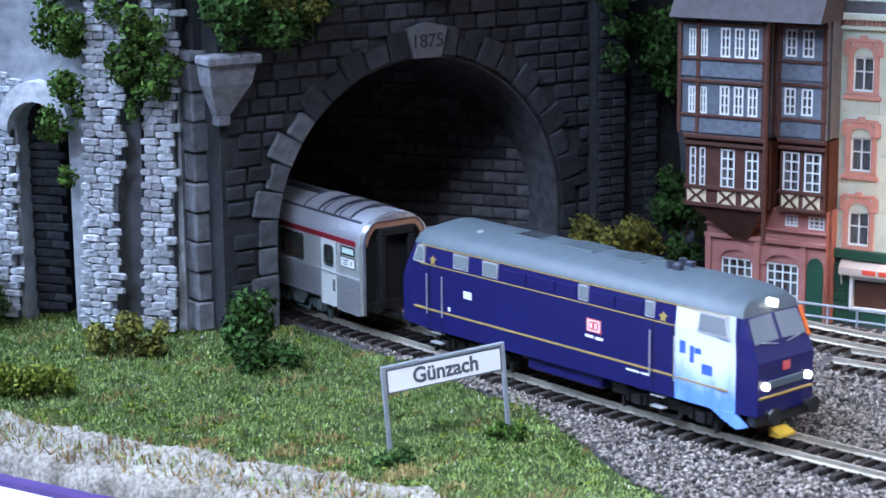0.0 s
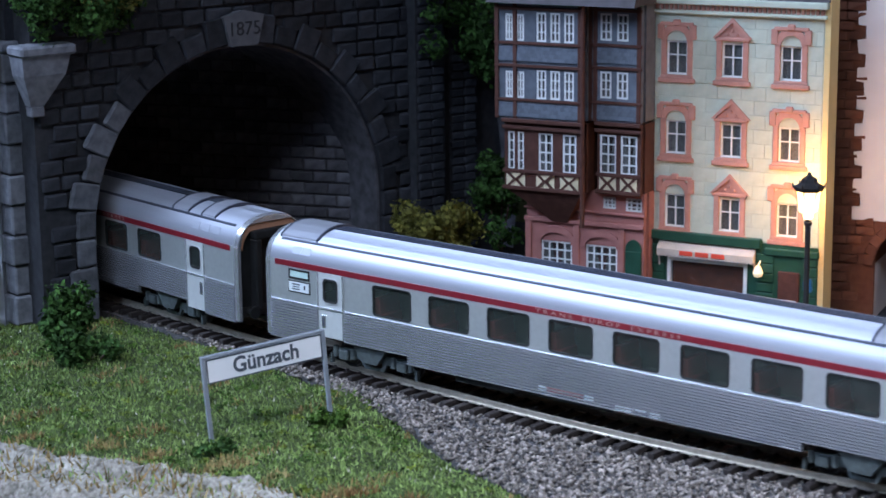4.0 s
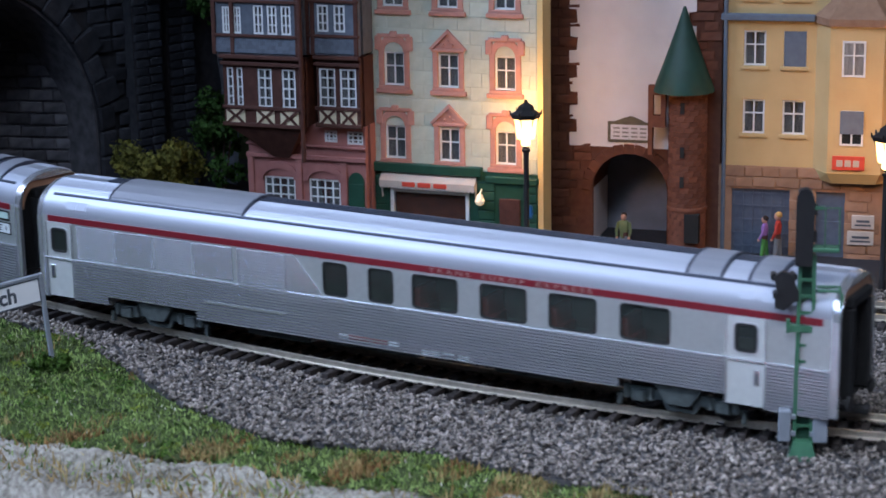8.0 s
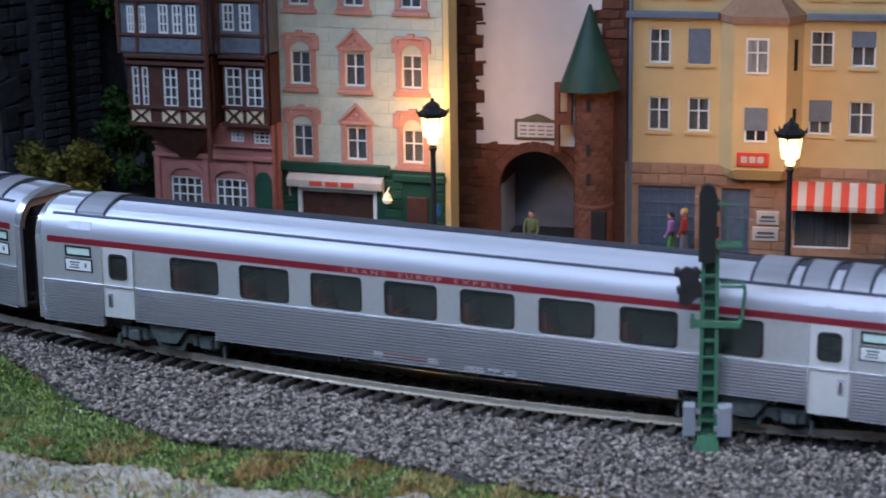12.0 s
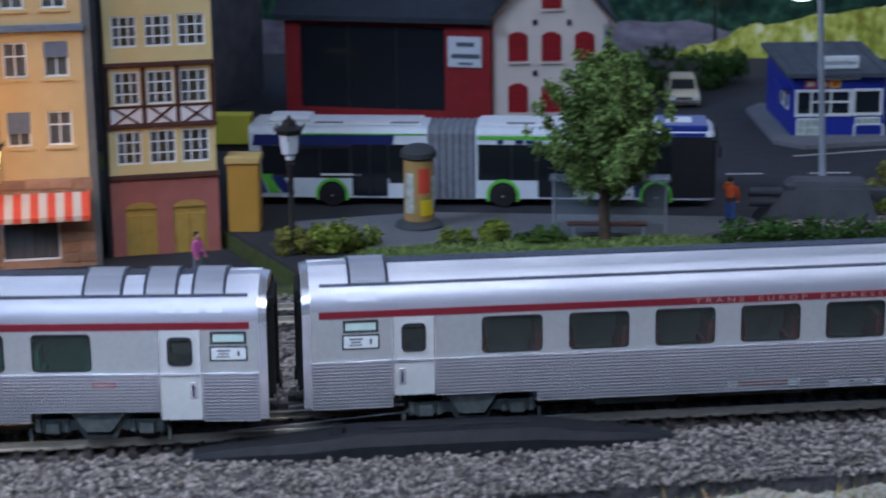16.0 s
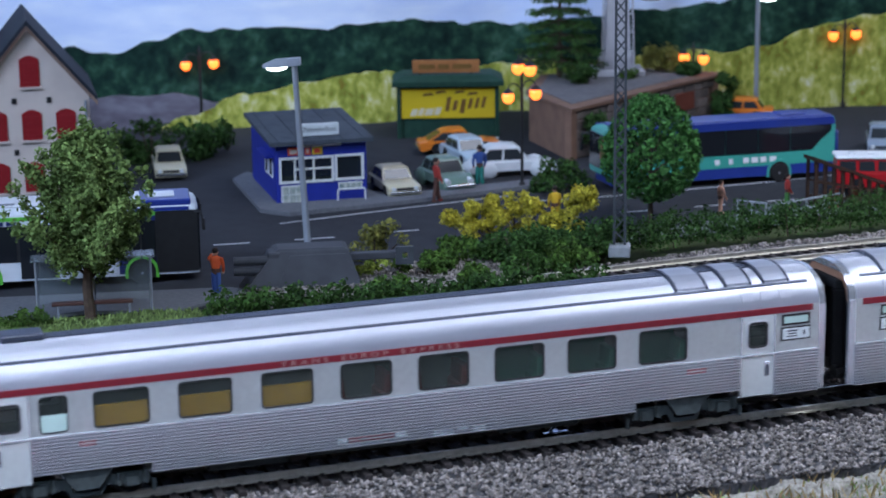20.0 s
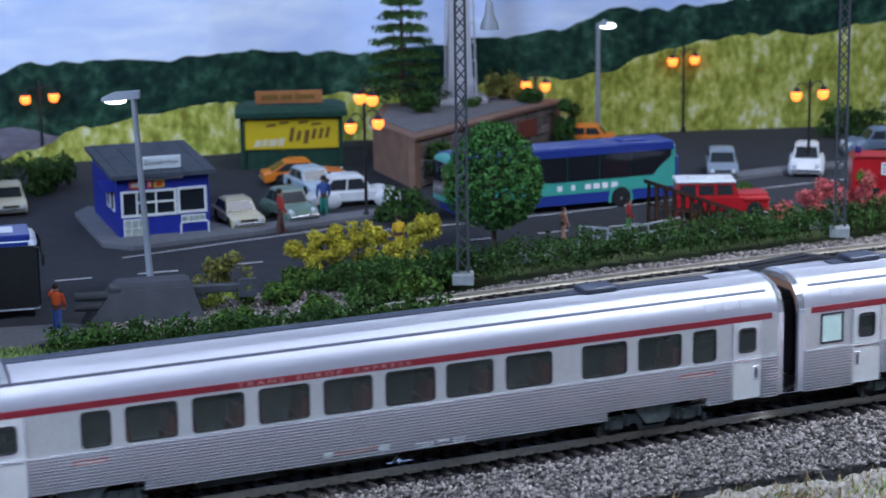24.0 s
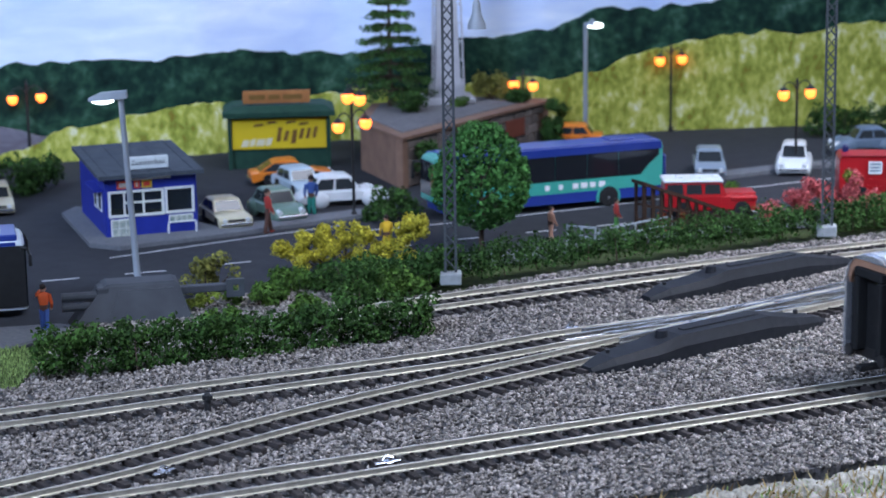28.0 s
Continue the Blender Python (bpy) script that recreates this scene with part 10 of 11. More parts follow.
# ---- lattice masts of the overhead line ----
MAST_GREY = mat("mast_dark_grey", (0.055, 0.065, 0.075), (0.04, 0.047, 0.055), 300, 0.55)
CONCRETE = mat("concrete_block", (0.3, 0.32, 0.34), (0.22, 0.235, 0.25), 300, 0.85, bump=0.2)


def lattice_mast(x, y, heading, height, base, label, lamp=False):
    ob = thing("lattice_mast", pose(x, y, base, 0, 0, heading), label, "mast", "overhead line masts")
    f = Shape()
    f.box(-5, -5, -2, 5, 5, 3.5, 0.6)
    part("foot_block", f, CONCRETE, ob)
    wid = lambda z: 2.5 - 0.4 * z / 180
    for sx in (-1, 1):
        for sy in (-1, 1):
            lg = Shape()
            lg.rings([[(sx * w - 0.55, sy * w - 0.55, z), (sx * w + 0.55, sy * w - 0.55, z), (sx * w + 0.55, sy * w + 0.55, z), (sx * w - 0.55, sy * w + 0.55, z)] for z, w in ((4, wid(4)), (height, wid(height)))])
            part("leg", lg, MAST_GREY, ob)
    n = int(height / 6)
    for side in range(4):
        lc = Shape()
        rot = Matrix.Rotation(side * math.pi / 2, 3, "Z")
        for k in range(n):
            z0, z1 = 5 + k * (height - 6) / n, 5 + (k + 1) * (height - 6) / n
            s = 1 if k % 2 else -1
            lc.rod(rot @ Vector((-s * wid(z0), -wid(z0), z0)), rot @ Vector((s * wid(z1), -wid(z1), z1)), 0.38, seg=5)
        part("lattice", lc, MAST_GREY, ob)
    if lamp:
        ar = Shape()
        ar.tube([(2, 0, height - 4), (13, 0, height - 1), (13.4, 0, height - 25)], 0.9)
        part("lamp_arm", ar, MAST_GREY, ob)
        sh = Shape()
        sh.lathe([(0.8, height - 23), (1.8, height - 25), (2.2, height - 30), (4.0, height - 34), (4.4, height - 36.5), (3.8, height - 36.3), (0.1, height - 34)], 16, (13.4, 0))
        part("lamp_shade", sh, GREY_STEEL, ob, "grey bell-shaped lamp shade", smooth=True)


lattice_mast(0.700, 0.6995, -46, 153, -0.005, "dark grey lattice mast with a hanging bell lamp beside the track", True)
lattice_mast(0.902, 0.630, -54, 154, -0.005, "dark grey lattice mast on a concrete block beside the track")

# ---- white house with the red fire station ----
RED_WALL = mat("dark_red_panel", (0.26, 0.02, 0.022), (0.2, 0.015, 0.018), 120, 0.6)
DARK_ROOF = mat("dark_blue_grey_roof", (0.028, 0.034, 0.045), (0.018, 0.022, 0.03), 120, 0.7)
PLASTER_PINK = mat("pale_pink_render", (0.62, 0.54, 0.48), (0.54, 0.46, 0.41), 90, 0.8, bump=0.15)
SHUTTER = mat("dark_red_shutter", (0.28, 0.015, 0.02), (0.22, 0.012, 0.015), 300, 0.6, streak=(1, 1, 6))
SOFFIT = mat("brown_soffit", (0.26, 0.17, 0.13), (0.2, 0.13, 0.1), 200, 0.7)


def arch_prism(sh, u0, v0, u1, v1, y0, y1, rise=2.2):
    n = 6
    pts = [(u0, v0), (u1, v0)] + [(u1 + (u0 - u1) * k / n, v1 - rise + rise * math.sin(math.pi * k / n)) for k in range(n + 1)]
    return sh.prism(pts, y0, y1, "y")


def white_house():
    ob = thing("gabled_house", pose(0.5505, 1.0405, STREET_Z, 0, 0, -27.5), "pale gabled house with dark red arched shutters", "house")
    W, D, E, A = 63.0, 80.0, 57.0, 94.0
    sh = Shape()
    sh.prism([(0, 0), (W, 0), (W, E), (W / 2, A), (0, E)], 0, D, "y")
    part("wall", sh, PLASTER_PINK, ob)
    for s, x0 in ((-1, 0.0), (1, W)):
        r = Shape()
        q = lambda f, dz: (W / 2 + (x0 - W / 2) * f, A + (E - A) * f + dz)
        a, b = q(0.0, 1.0), q(1.14, 1.0)
        r.prism([a, b, (b[0], b[1] + 2.4), (a[0], a[1] + 2.8)], -4, D + 3, "y")
        part("roof", r, DARK_ROOF, ob)
        v = Shape()
        a, b = q(0.0, -1.4), q(1.14, -1.4)
        v.prism([a, b, (b[0], b[1] + 2.3), (a[0], a[1] + 2.3)], -3.6, -0.1, "y")
        part("verge_board", v, SOFFIT, ob)
    for u0, v0, u1, v1 in [(u, v, u + 10.6, v + 16.5) for v in (4.0, 32.5) for u in (8.2, 26.6, 44.8)] + [(26.6, 61.5, 37.2, 78.5)]:
        p = arch_prism(Shape(), u0, v0, u1, v1, -0.7, 0.2)
        w = part("shutter", p, SHUTTER, ob)
        for k in range(4):
            b = Shape()
            b.box(u0 + 1, -0.95, v0 + 2 + 3.4 * k, u1 - 1, -0.65, v0 + 2.7 + 3.4 * k)
            part("batten", b, SHUTTER, w)
        sl = Shape()
        sl.box(u0 - 0.8, -1.4, v0 - 1.2, u1 + 0.8, 0, v0)
        part("sill", sl, PLASTER_PINK, ob)
    for u in (23.0, 41.6):
        for v in (26.0, 54.0):
            b = Shape()
            b.box(u - 1.3, -0.9, v - 1.6, u + 1.3, 0, v + 1.6, 0.3)
            part("wall_anchor", b, BLACK, ob)
    dp = Shape()
    dp.rod((W - 2, -1, 0), (W - 2, -1, E - 4), 0.7)
    part("drainpipe", dp, GREY_STEEL, ob)


def fire_station():
    ob = thing("fire_station", pose(0.4575, 1.1145, STREET_Z, 0, 0, -40.0), "dark red garage with a wide glazed front and dark roof", "garage")
    W, D, H = 118.0, 80.0, 55.0
    fr = Shape()
    holed(fr, 0, W, 0, H, [(9, 4.5, 92, 51)], 0, 3)
    part("front_wall", fr, RED_WALL, ob)
    for x0 in (0, W - 3):
        s = Shape()
        s.prism([(3, 0), (D, 0), (D, H + 34), (3, H)], x0, x0 + 3, "x")
        part("side_wall", s, RED_WALL, ob)
    bk = Shape()
    bk.box(3, D - 3, 0, W - 3, D, H + 30)
    part("back_wall", bk, ROOM_DARK, ob)
    fl = Shape()
    fl.box(3, 3, 0, W - 3, D - 3, 1.5)
    part("floor_slab", fl, ROOM_DARK, ob)
    rf = Shape()
    rf.prism([(-5, H - 1), (D + 4, H + 38), (D + 4, H + 41), (-5, H + 2)], -6, W + 1, "x")
    part("roof", rf, DARK_ROOF, ob)
    for k in range(3):
        p = Shape()
        p.box(9 + 27.7 * k, 0.8, 4.5, 9 + 27.7 * (k + 1), 1.2, 51)
        part("glass_pane", p, BUS_PANE, ob)
    for k in (1, 2):
        m = Shape()
        m.box(9 + 27.7 * k - 0.5, 0.3, 4.5, 9 + 27.7 * k + 0.5, 2.0, 51)
        part("mullion", m, BLACK, ob)
    sg = Shape()
    sg.box(94, -1, 29.5, 113, 0, 46.5, 0.2)
    s = part("sign", sg, mat("white_sign", (0.55, 0.57, 0.6), (0.48, 0.5, 0.53), 100, 0.5), ob, "white sign with dark bars of writing")
    for z0, z1, a, b in ((31.0, 32.2, 100, 108), (34.5, 37.0, 96, 112), (41, 43.4, 99, 109)):
        q = Shape()
        q.box(a, -1.2, z0, b, -1, z1)
        part("bar", q, PRINT, s)


white_house()
fire_station()
fe = thing("fire_engine", pose(0.4575, 1.1145, STREET_Z, 0, 0, -40.0) @ mm(34, 26, 1.6), "dim red fire engine inside the glazed garage", "fire engine")
sh = Shape()
sh.box(-22, -9, 4, 10, 9, 27, 1)
part("body", sh, mat("dim_brown_load", (0.1, 0.05, 0.035), (0.06, 0.03, 0.02), 100, 0.7), fe)
sh = Shape()
sh.box(10.5, -9, 3, 46, 9, 18, 1.2)
part("cab", sh, P_RED, fe)
four_wheels(fe, (-12, 34), 7.6, 4.4, 3.4)

# ---- stone terrace behind the city bus ----
TERRACE = mat("brown_terrace_render", (0.26, 0.16, 0.11), (0.17, 0.1, 0.075), 120, 0.85, bump=0.4, patch=0.4)
TERRACE_TOP = mat("grey_terrace_gravel", (0.17, 0.165, 0.17), (0.11, 0.105, 0.11), 300, 0.9, bump=0.4)
TERRACE_STONE = mat("weathered_terrace_stone", (0.19, 0.15, 0.13), (0.11, 0.095, 0.09), 200, 0.85, bump=0.5, objects=0.3)
TER = pose(0.866, 0.904, STREET_Z, 0, 0, 12.5)
terrace = thing("stone_terrace", TER, "brown stone terrace with a rendered side and gravel top", "terrace")
sh = Shape()
sh.prism([(0, 1.4), (176, 1.4), (165, 55), (105, 92), (43, 60)], 0, 29, "z")
part("core", sh, TERRACE, terrace)
sh = Shape()
sh.prism([(-2, -1.5), (178, -1.5), (166, 56), (105, 94), (41, 61)], 29, 31, "z")
part("top_slab", sh, TERRACE, terrace)
sh = Shape()
sh.prism([(14, 9), (168, 9), (160, 50), (105, 87), (50, 58)], 31, 31.4, "z")
part("top_gravel", sh, TERRACE_TOP, terrace)
sh = Shape()
sh.prism([(-0.8, -0.6), (5, -0.6), (5, 4), (-0.8, 4)], 0, 29, "z")
part("corner_pier", sh, TERRACE, terrace)
srng = random.Random(8)
smesh = [stone_block("stone", w, 5.4, 1.6, TERRACE_STONE, 300 + i, 0.6) for i, w in enumerate((13.0, 9.0, 16.0))]
for row in range(5):
    u = 6.0
    while u < 160:
        k = srng.randrange(3)
        w = (13.0, 9.0, 16.0)[k]
        part("stone", smesh[k], None, terrace, at=mm(u + w / 2, 1.4, 3.2 + 5.7 * row))
        u += w + 0.5
sh = Shape()
sh.box(118, -0.6, 12, 142, 1.0, 24, 0.5)
part("inset_panel", sh, mat("red_brown_panel", (0.2, 0.06, 0.04), None, 100, 0.7), terrace)

tower = thing("lattice_tower", pose(0.985, 0.985, STREET_Z + 0.0312, 0, 0, -40), "pale grey tapered tower on a ribbed stepped base", "tower")
TOWER_W = mat("pale_tower_grey", (0.45, 0.45, 0.48), (0.36, 0.35, 0.38), 120, 0.6)
sh = Shape()
sh.box(-17, -15, 0, 17, 15, 4, 0.5)
part("plinth", sh, TOWER_W, tower)
for k in range(9):
    sh = Shape()
    sh.box(-11.5 + 2.6 * k, -10.4, 4, -10.3 + 2.6 * k, 10.4, 13, 0.2)
    part("rib", sh, TOWER_W, tower)
sh = Shape()
sh.rings([[(-w, -w, z), (w, -w, z), (w, w, z), (-w, w, z)] for z, w in ((4, 9.4), (14, 8.2), (60, 6.6), (125, 5.0))])
part("shaft", sh, TOWER_W, tower)
for s in (-1, 1):
    for k in range(9):
        sh = Shape()
        z = 18 + 12 * k
        w = 8.2 - 0.026 * z
        sh.rod((s * (w + 2.6), -w, z - 14), (s * (w + 2.6), -w, z - 2), 0.6, seg=6)
        sh.rod((s * (w + 2.6), -w, z - 2), (s * w, -w, z - 2), 0.5, seg=6)
        part("ladder_segment", sh, TOWER_W, tower)

# ---- advertising column, ochre cabinets, shelter ----
adc = thing("advertising_column", pose(0.4071, 0.8404, STREET_Z), "round advertising column with red and yellow posters", "advertising column")
sh = Shape()
sh.lathe([(10.5, 0), (10.5, 2.0), (9.4, 3.4), (7.0, 4.2), (7.0, 4.3)], 20)
part("base", sh, MAST_GREY, adc, smooth=True)
sh = Shape()
sh.lathe([(6.6, 4), (6.6, 32)], 20)
part("drum", sh, mat("yellow_poster_drum", (0.4, 0.27, 0.1), (0.25, 0.15, 0.06), 60, 0.6, patch=0.5), adc, smooth=True)
sh = Shape()
sh.lathe([(6.8, 31.6), (8.0, 32.4), (8.0, 34.6), (6.4, 36.4), (4.0, 37.6), (0.2, 38)], 20)
part("cap", sh, mat("dark_cap", (0.05, 0.055, 0.06), None, 100, 0.6), adc, smooth=True)
for a0, z0, z1, m, w in ((-118, 17, 28, SIGN_RED, 46), (-110, 7, 14, BILL_YELLOW, 60), (-60, 10, 24, POSTER, 40), (-175, 8, 26, POSTER, 40)):
    sh = Shape()
    n = 6
    sh.rings([[(r * math.cos(radians(a0 + w * k / n)), r * math.sin(radians(a0 + w * k / n)), z) for k in range(n + 1)] for r, z in ((6.62, z0), (6.78, z0), (6.78, z1), (6.62, z1))], caps=False, close=False)
    part("poster", sh, m, adc)

OCHRE_CARD = mat("ochre_card", (0.4, 0.22, 0.04), (0.33, 0.18, 0.035), 60, 0.7, bump=0.1)
cab = thing("ochre_cabinet", pose(0.331, 0.8742, STREET_Z, 0, 0, -28), "plain ochre cabinet with a lighter lid on the pavement", "cabinet")
sh = Shape()
sh.box(0, 0, 0, 13.5, 12, 30.5, 0.3)
part("body", sh, OCHRE_CARD, cab)
sh = Shape()
sh.box(-0.9, -0.9, 30.5, 14.4, 12.9, 33.6, 0.4)
part("lid", sh, mat("pale_ochre_card", (0.5, 0.36, 0.14), None, 60, 0.7), cab)
yb = thing("yellow_box", pose(0.384, 1.036, STREET_Z, 0, 0, -30), "yellow-green box on a black stand beside the garage", "box")
sh = Shape()
sh.box(0, 0, 4, 20, 10, 19.5, 0.4)
part("body", sh, mat("yellow_green_card", (0.42, 0.4, 0.05), None, 60, 0.6), yb)
sh = Shape()
sh.box(1, 1, 0, 19, 9, 4)
part("stand", sh, BLACK, yb)

shelter = thing("bus_shelter", pose(0.452, 0.8, STREET_Z, 0, 0, -31), "small glazed bus shelter with thin grey posts", "bus shelter")
for x in (0, 24, 48):
    sh = Shape()
    sh.rod((x, 0, 0), (x, 0, 26), 0.6, seg=8)
    part("post", sh, GREY_STEEL, shelter)
for x in (0.6, 24.6):
    sh = Shape()
    sh.box(x, -0.2, 6, x + 22.8, 0.2, 24)
    part("glass_pane", sh, glass("shelter_glass", (0.4, 0.5, 0.55), 0.12), shelter)
sh = Shape()
sh.box(-2, -9, 26, 50, 3, 27, 0.3)
part("roof", sh, glass("shelter_roof_glass", (0.2, 0.25, 0.28), 0.4), shelter)
sh = Shape()
sh.box(6, -6, 6.0, 40, -2, 7.2, 0.2)
bench = part("bench", sh, CLOTH["brown"], shelter)
for x in (8, 38):
    sh = Shape()
    sh.box(x, -5, 0, x + 1, -3, 6)
    part("bench_leg", sh, GREY_STEEL, bench)

# ---- dark cast block with pipes ----
CAST = mat("dark_cast_grey", (0.06, 0.065, 0.075), (0.035, 0.038, 0.045), 90, 0.6, bump=0.3, patch=0.4)
blk = thing("cast_block", pose(0.5355, 0.769, STREET_Z, 0, 0, -32), "dark grey cast block with pipe stubs and a bracket arm", "model load")
sh = Shape()
sh.rings([[(0, -2, 0), (56, -2, 0), (56, 24, 0), (0, 24, 0)], [(4, 0, 6), (52, 0, 6), (52, 22, 6), (4, 22, 6)], [(15, 5, 18.5), (48, 5, 18.5), (48, 20, 18.5), (15, 20, 18.5)], [(17, 6.5, 19.5), (46, 6.5, 19.5), (46, 18.5, 19.5), (17, 18.5, 19.5)]])
part("body", sh, CAST, blk)
sh = Shape()
sh.rings([[(15, -1.6, 2), (53, -1.6, 2), (53, 0.5, 2), (15, 0.5, 2)], [(22, 3.6, 17), (46, 3.6, 17), (46, 5, 17), (22, 5, 17)]])
part("front_plate", sh, CAST, blk)
for z in (15.0, 10.4):
    sh = Shape()
    sh.rod((16, 6, z), (-3, 6, z), 2.0)
    part("pipe", sh, CAST, blk, smooth=True)
sh = Shape()
sh.box(12, 4, 8, 17.5, 14, 18.5, 0.6)
part("pipe_flange", sh, CAST, blk)
sh = Shape()
sh.box(46, 6, 13.0, 72, 11, 16.2, 0.4)
arm_ = part("arm", sh, CAST, blk)
sh = Shape()
holed(sh, 69, 77, 10.5, 18.5, [(72, 13, 74.6, 16)], 5, 7)
part("bracket", sh, MAST_GREY, arm_)

# ---- brown ramp with a lattice side, grey railing ----
RAMP_B = mat("dark_brown_ramp", (0.055, 0.03, 0.022), (0.035, 0.02, 0.015), 200, 0.6)
ramp = thing("wooden_ramp", pose(0.8535, 0.7105, STREET_Z, 0, 0, -17), "dark brown wooden ramp with lattice sides", "ramp")
for yy in (0, 7):
    n = 13
    for k in range(n):
        x = 66.0 * k / (n - 1)
        top = 27.5 * (1 - x / 72)
        sh = Shape()
        sh.box(x - 0.7, yy - 0.6, 0, x + 0.7, yy + 0.6, top)
        part("post", sh, RAMP_B, ramp)
    for q in (0.3, 0.62):
        sh = Shape()
        sh.prism([(0, 26 * q), (66, 2.2 * q), (66, 2.2 * q + 1.1), (0, 26 * q + 1.1)], yy - 0.5, yy + 0.5, "y")
        part("slat", sh, RAMP_B, ramp)
sh = Shape()
sh.prism([(-2, 28), (70, 0.8), (70, 2.4), (-2, 30)], -1.5, 8.5, "y")
part("deck", sh, RAMP_B, ramp)
for x, w in ((12, 4), (24, 4)):
    sh = Shape()
    sh.box(x, 2, 0.1, x + w, 5, 11)
    part("inner_panel", sh, mat("lit_red_brown", (0.25, 0.06, 0.03), None, 100, 0.6), ramp)


def railing(name, a, b, height, posts, material, label, base=STREET_Z, rails=(1.0, 0.5)):
    a, b = Vector((*a, base)), Vector((*b, base))
    d = b - a
    L = d.length * 1000
    ob = thing(name, Matrix.Translation(a) @ Matrix.Rotation(math.atan2(d.y, d.x), 4, "Z"), label, "railing")
    for k in range(posts):
        sh = Shape()
        x = L * k / (posts - 1)
        sh.rod((x, 0, -1), (x, 0, height), 0.6, seg=8)
        part("post", sh, material, ob)
    for q in rails:
        sh = Shape()
        sh.rod((-0.4, 0, height * q), (L + 0.4, 0, height * q), 0.55, seg=8)
        part("rail", sh, material, ob)


railing("railing", (0.812, 0.7262), (0.8165, 0.7115), 10.5, 3, GREY_STEEL, "short grey tubular railing at the ramp")
railing("railing", (0.8185, 0.7112), (0.8715, 0.7065), 9.0, 5, GREY_STEEL, "grey tubular railing along the ramp")
railing("railing", (-0.02, 0.918), (0.075, 0.878), 10.5, 9, GREY_STEEL, "grey tubular railing along the street edge", -0.008)

# ---- trees ----
LEAF_TREE = mat("pale_olive_flock", (0.2, 0.29, 0.085), (0.095, 0.155, 0.045), 150, 0.85, island=0.5, patch=0.5)


def upright_tree(x, y, height, label, seed):
    """Trunk with steep limbs, each clad in fine clumps that end in a point, so that the outline is ragged."""
    ob = thing("tree", pose(x, y, STREET_Z), label, "tree")
    rng = random.Random(seed)
    tr = Shape()
    pts = [(rng.uniform(-1, 1) * (k > 0), rng.uniform(-1, 1) * (k > 0), height * 0.86 * k / 5 - (1 if k == 0 else 0)) for k in range(6)]
    for k in range(5):
        tr.rod(pts[k], pts[k + 1], 2.6 - 0.45 * k, 2.15 - 0.45 * k, 8)
    part("trunk", tr, BARK, ob)
    blobs = []
    for k in range(34):
        u = (k + 0.5) / 34
        a = k * 2.4 + rng.uniform(-0.4, 0.4)
        reach = (35 * (1 - u) ** 0.8 + 3) * rng.uniform(0.72, 1.08)
        z0 = height * (0.2 + 0.55 * u)
        rise = (0.35 + 0.75 * u) * reach + height * 0.1
        lb = Shape()
        lb.rod((0, 0, z0), (reach * math.cos(a) * 0.8, reach * math.sin(a) * 0.8, z0 + rise * 0.8), 0.8, 0.25, 6)
        part("limb", lb, BARK, ob)
        for j in range(6):
            v = 0.25 + 0.15 * j
            q = (7.4 - 4.6 * v) * rng.uniform(0.8, 1.2)
            blobs.append((reach * v * math.cos(a) + rng.uniform(-2, 2), reach * v * math.sin(a) + rng.uniform(-2, 2), z0 + rise * v + rng.uniform(-2, 2), q, q, q * 1.25))
    for j in range(7):
        q = 4.6 - 0.5 * j
        blobs.append((rng.uniform(-1.5, 1.5), rng.uniform(-1.5, 1.5), height * (0.76 + 0.04 * j), q, q, q * 1.5))
    part("crown", leaves(blobs, 36000, 1.15, seed, LEAF_TREE, shell=0.35), None, ob)
    return ob


upright_tree(0.4645, 0.7775, 90, "tall model tree with a ragged pale olive-green crown", 41)


def clipped_tree(x, y, label):
    ob = thing("clipped_tree", pose(x, y, STREET_Z), label, "tree")
    tr = Shape()
    tr.rod((0, 0, -1), (0.3, 0, 18), 1.4, 1.1, 8)
    tr.rod((0.3, 0, 18), (0, 0.4, 46), 1.1, 0.5, 8)
    part("trunk", tr, BARK, ob)
    rng = random.Random(77)
    for k in range(10):
        a = k * 2.4
        lb = Shape()
        lb.rod((0, 0, 12 + 2.6 * k), (15 * math.cos(a), 15 * math.sin(a), 20 + 3 * k), 0.6, 0.25, 5)
        part("limb", lb, BARK, ob)
    blobs = []
    for k in range(150):
        zz = 1 - 2 * (k + 0.5) / 150
        a = k * 2.39996
        r = math.sqrt(1 - zz * zz)
        w = 23.0 * (1.0 - 0.18 * max(0.0, zz)) * rng.uniform(0.9, 1.05)
        q = rng.uniform(2.6, 4.2)
        blobs.append((w * r * math.cos(a), w * r * math.sin(a), 38 + 25 * zz, q, q, q))
    part("crown", leaves(blobs, 11000, 1.25, 78, mat("clipped_leaf", (0.07, 0.2, 0.045), (0.035, 0.11, 0.028), 150, 0.75, island=0.55, patch=0.4), shell=0.7), None, ob)


clipped_tree(0.777, 0.754, "clipped egg-shaped tree with dense green leaves")


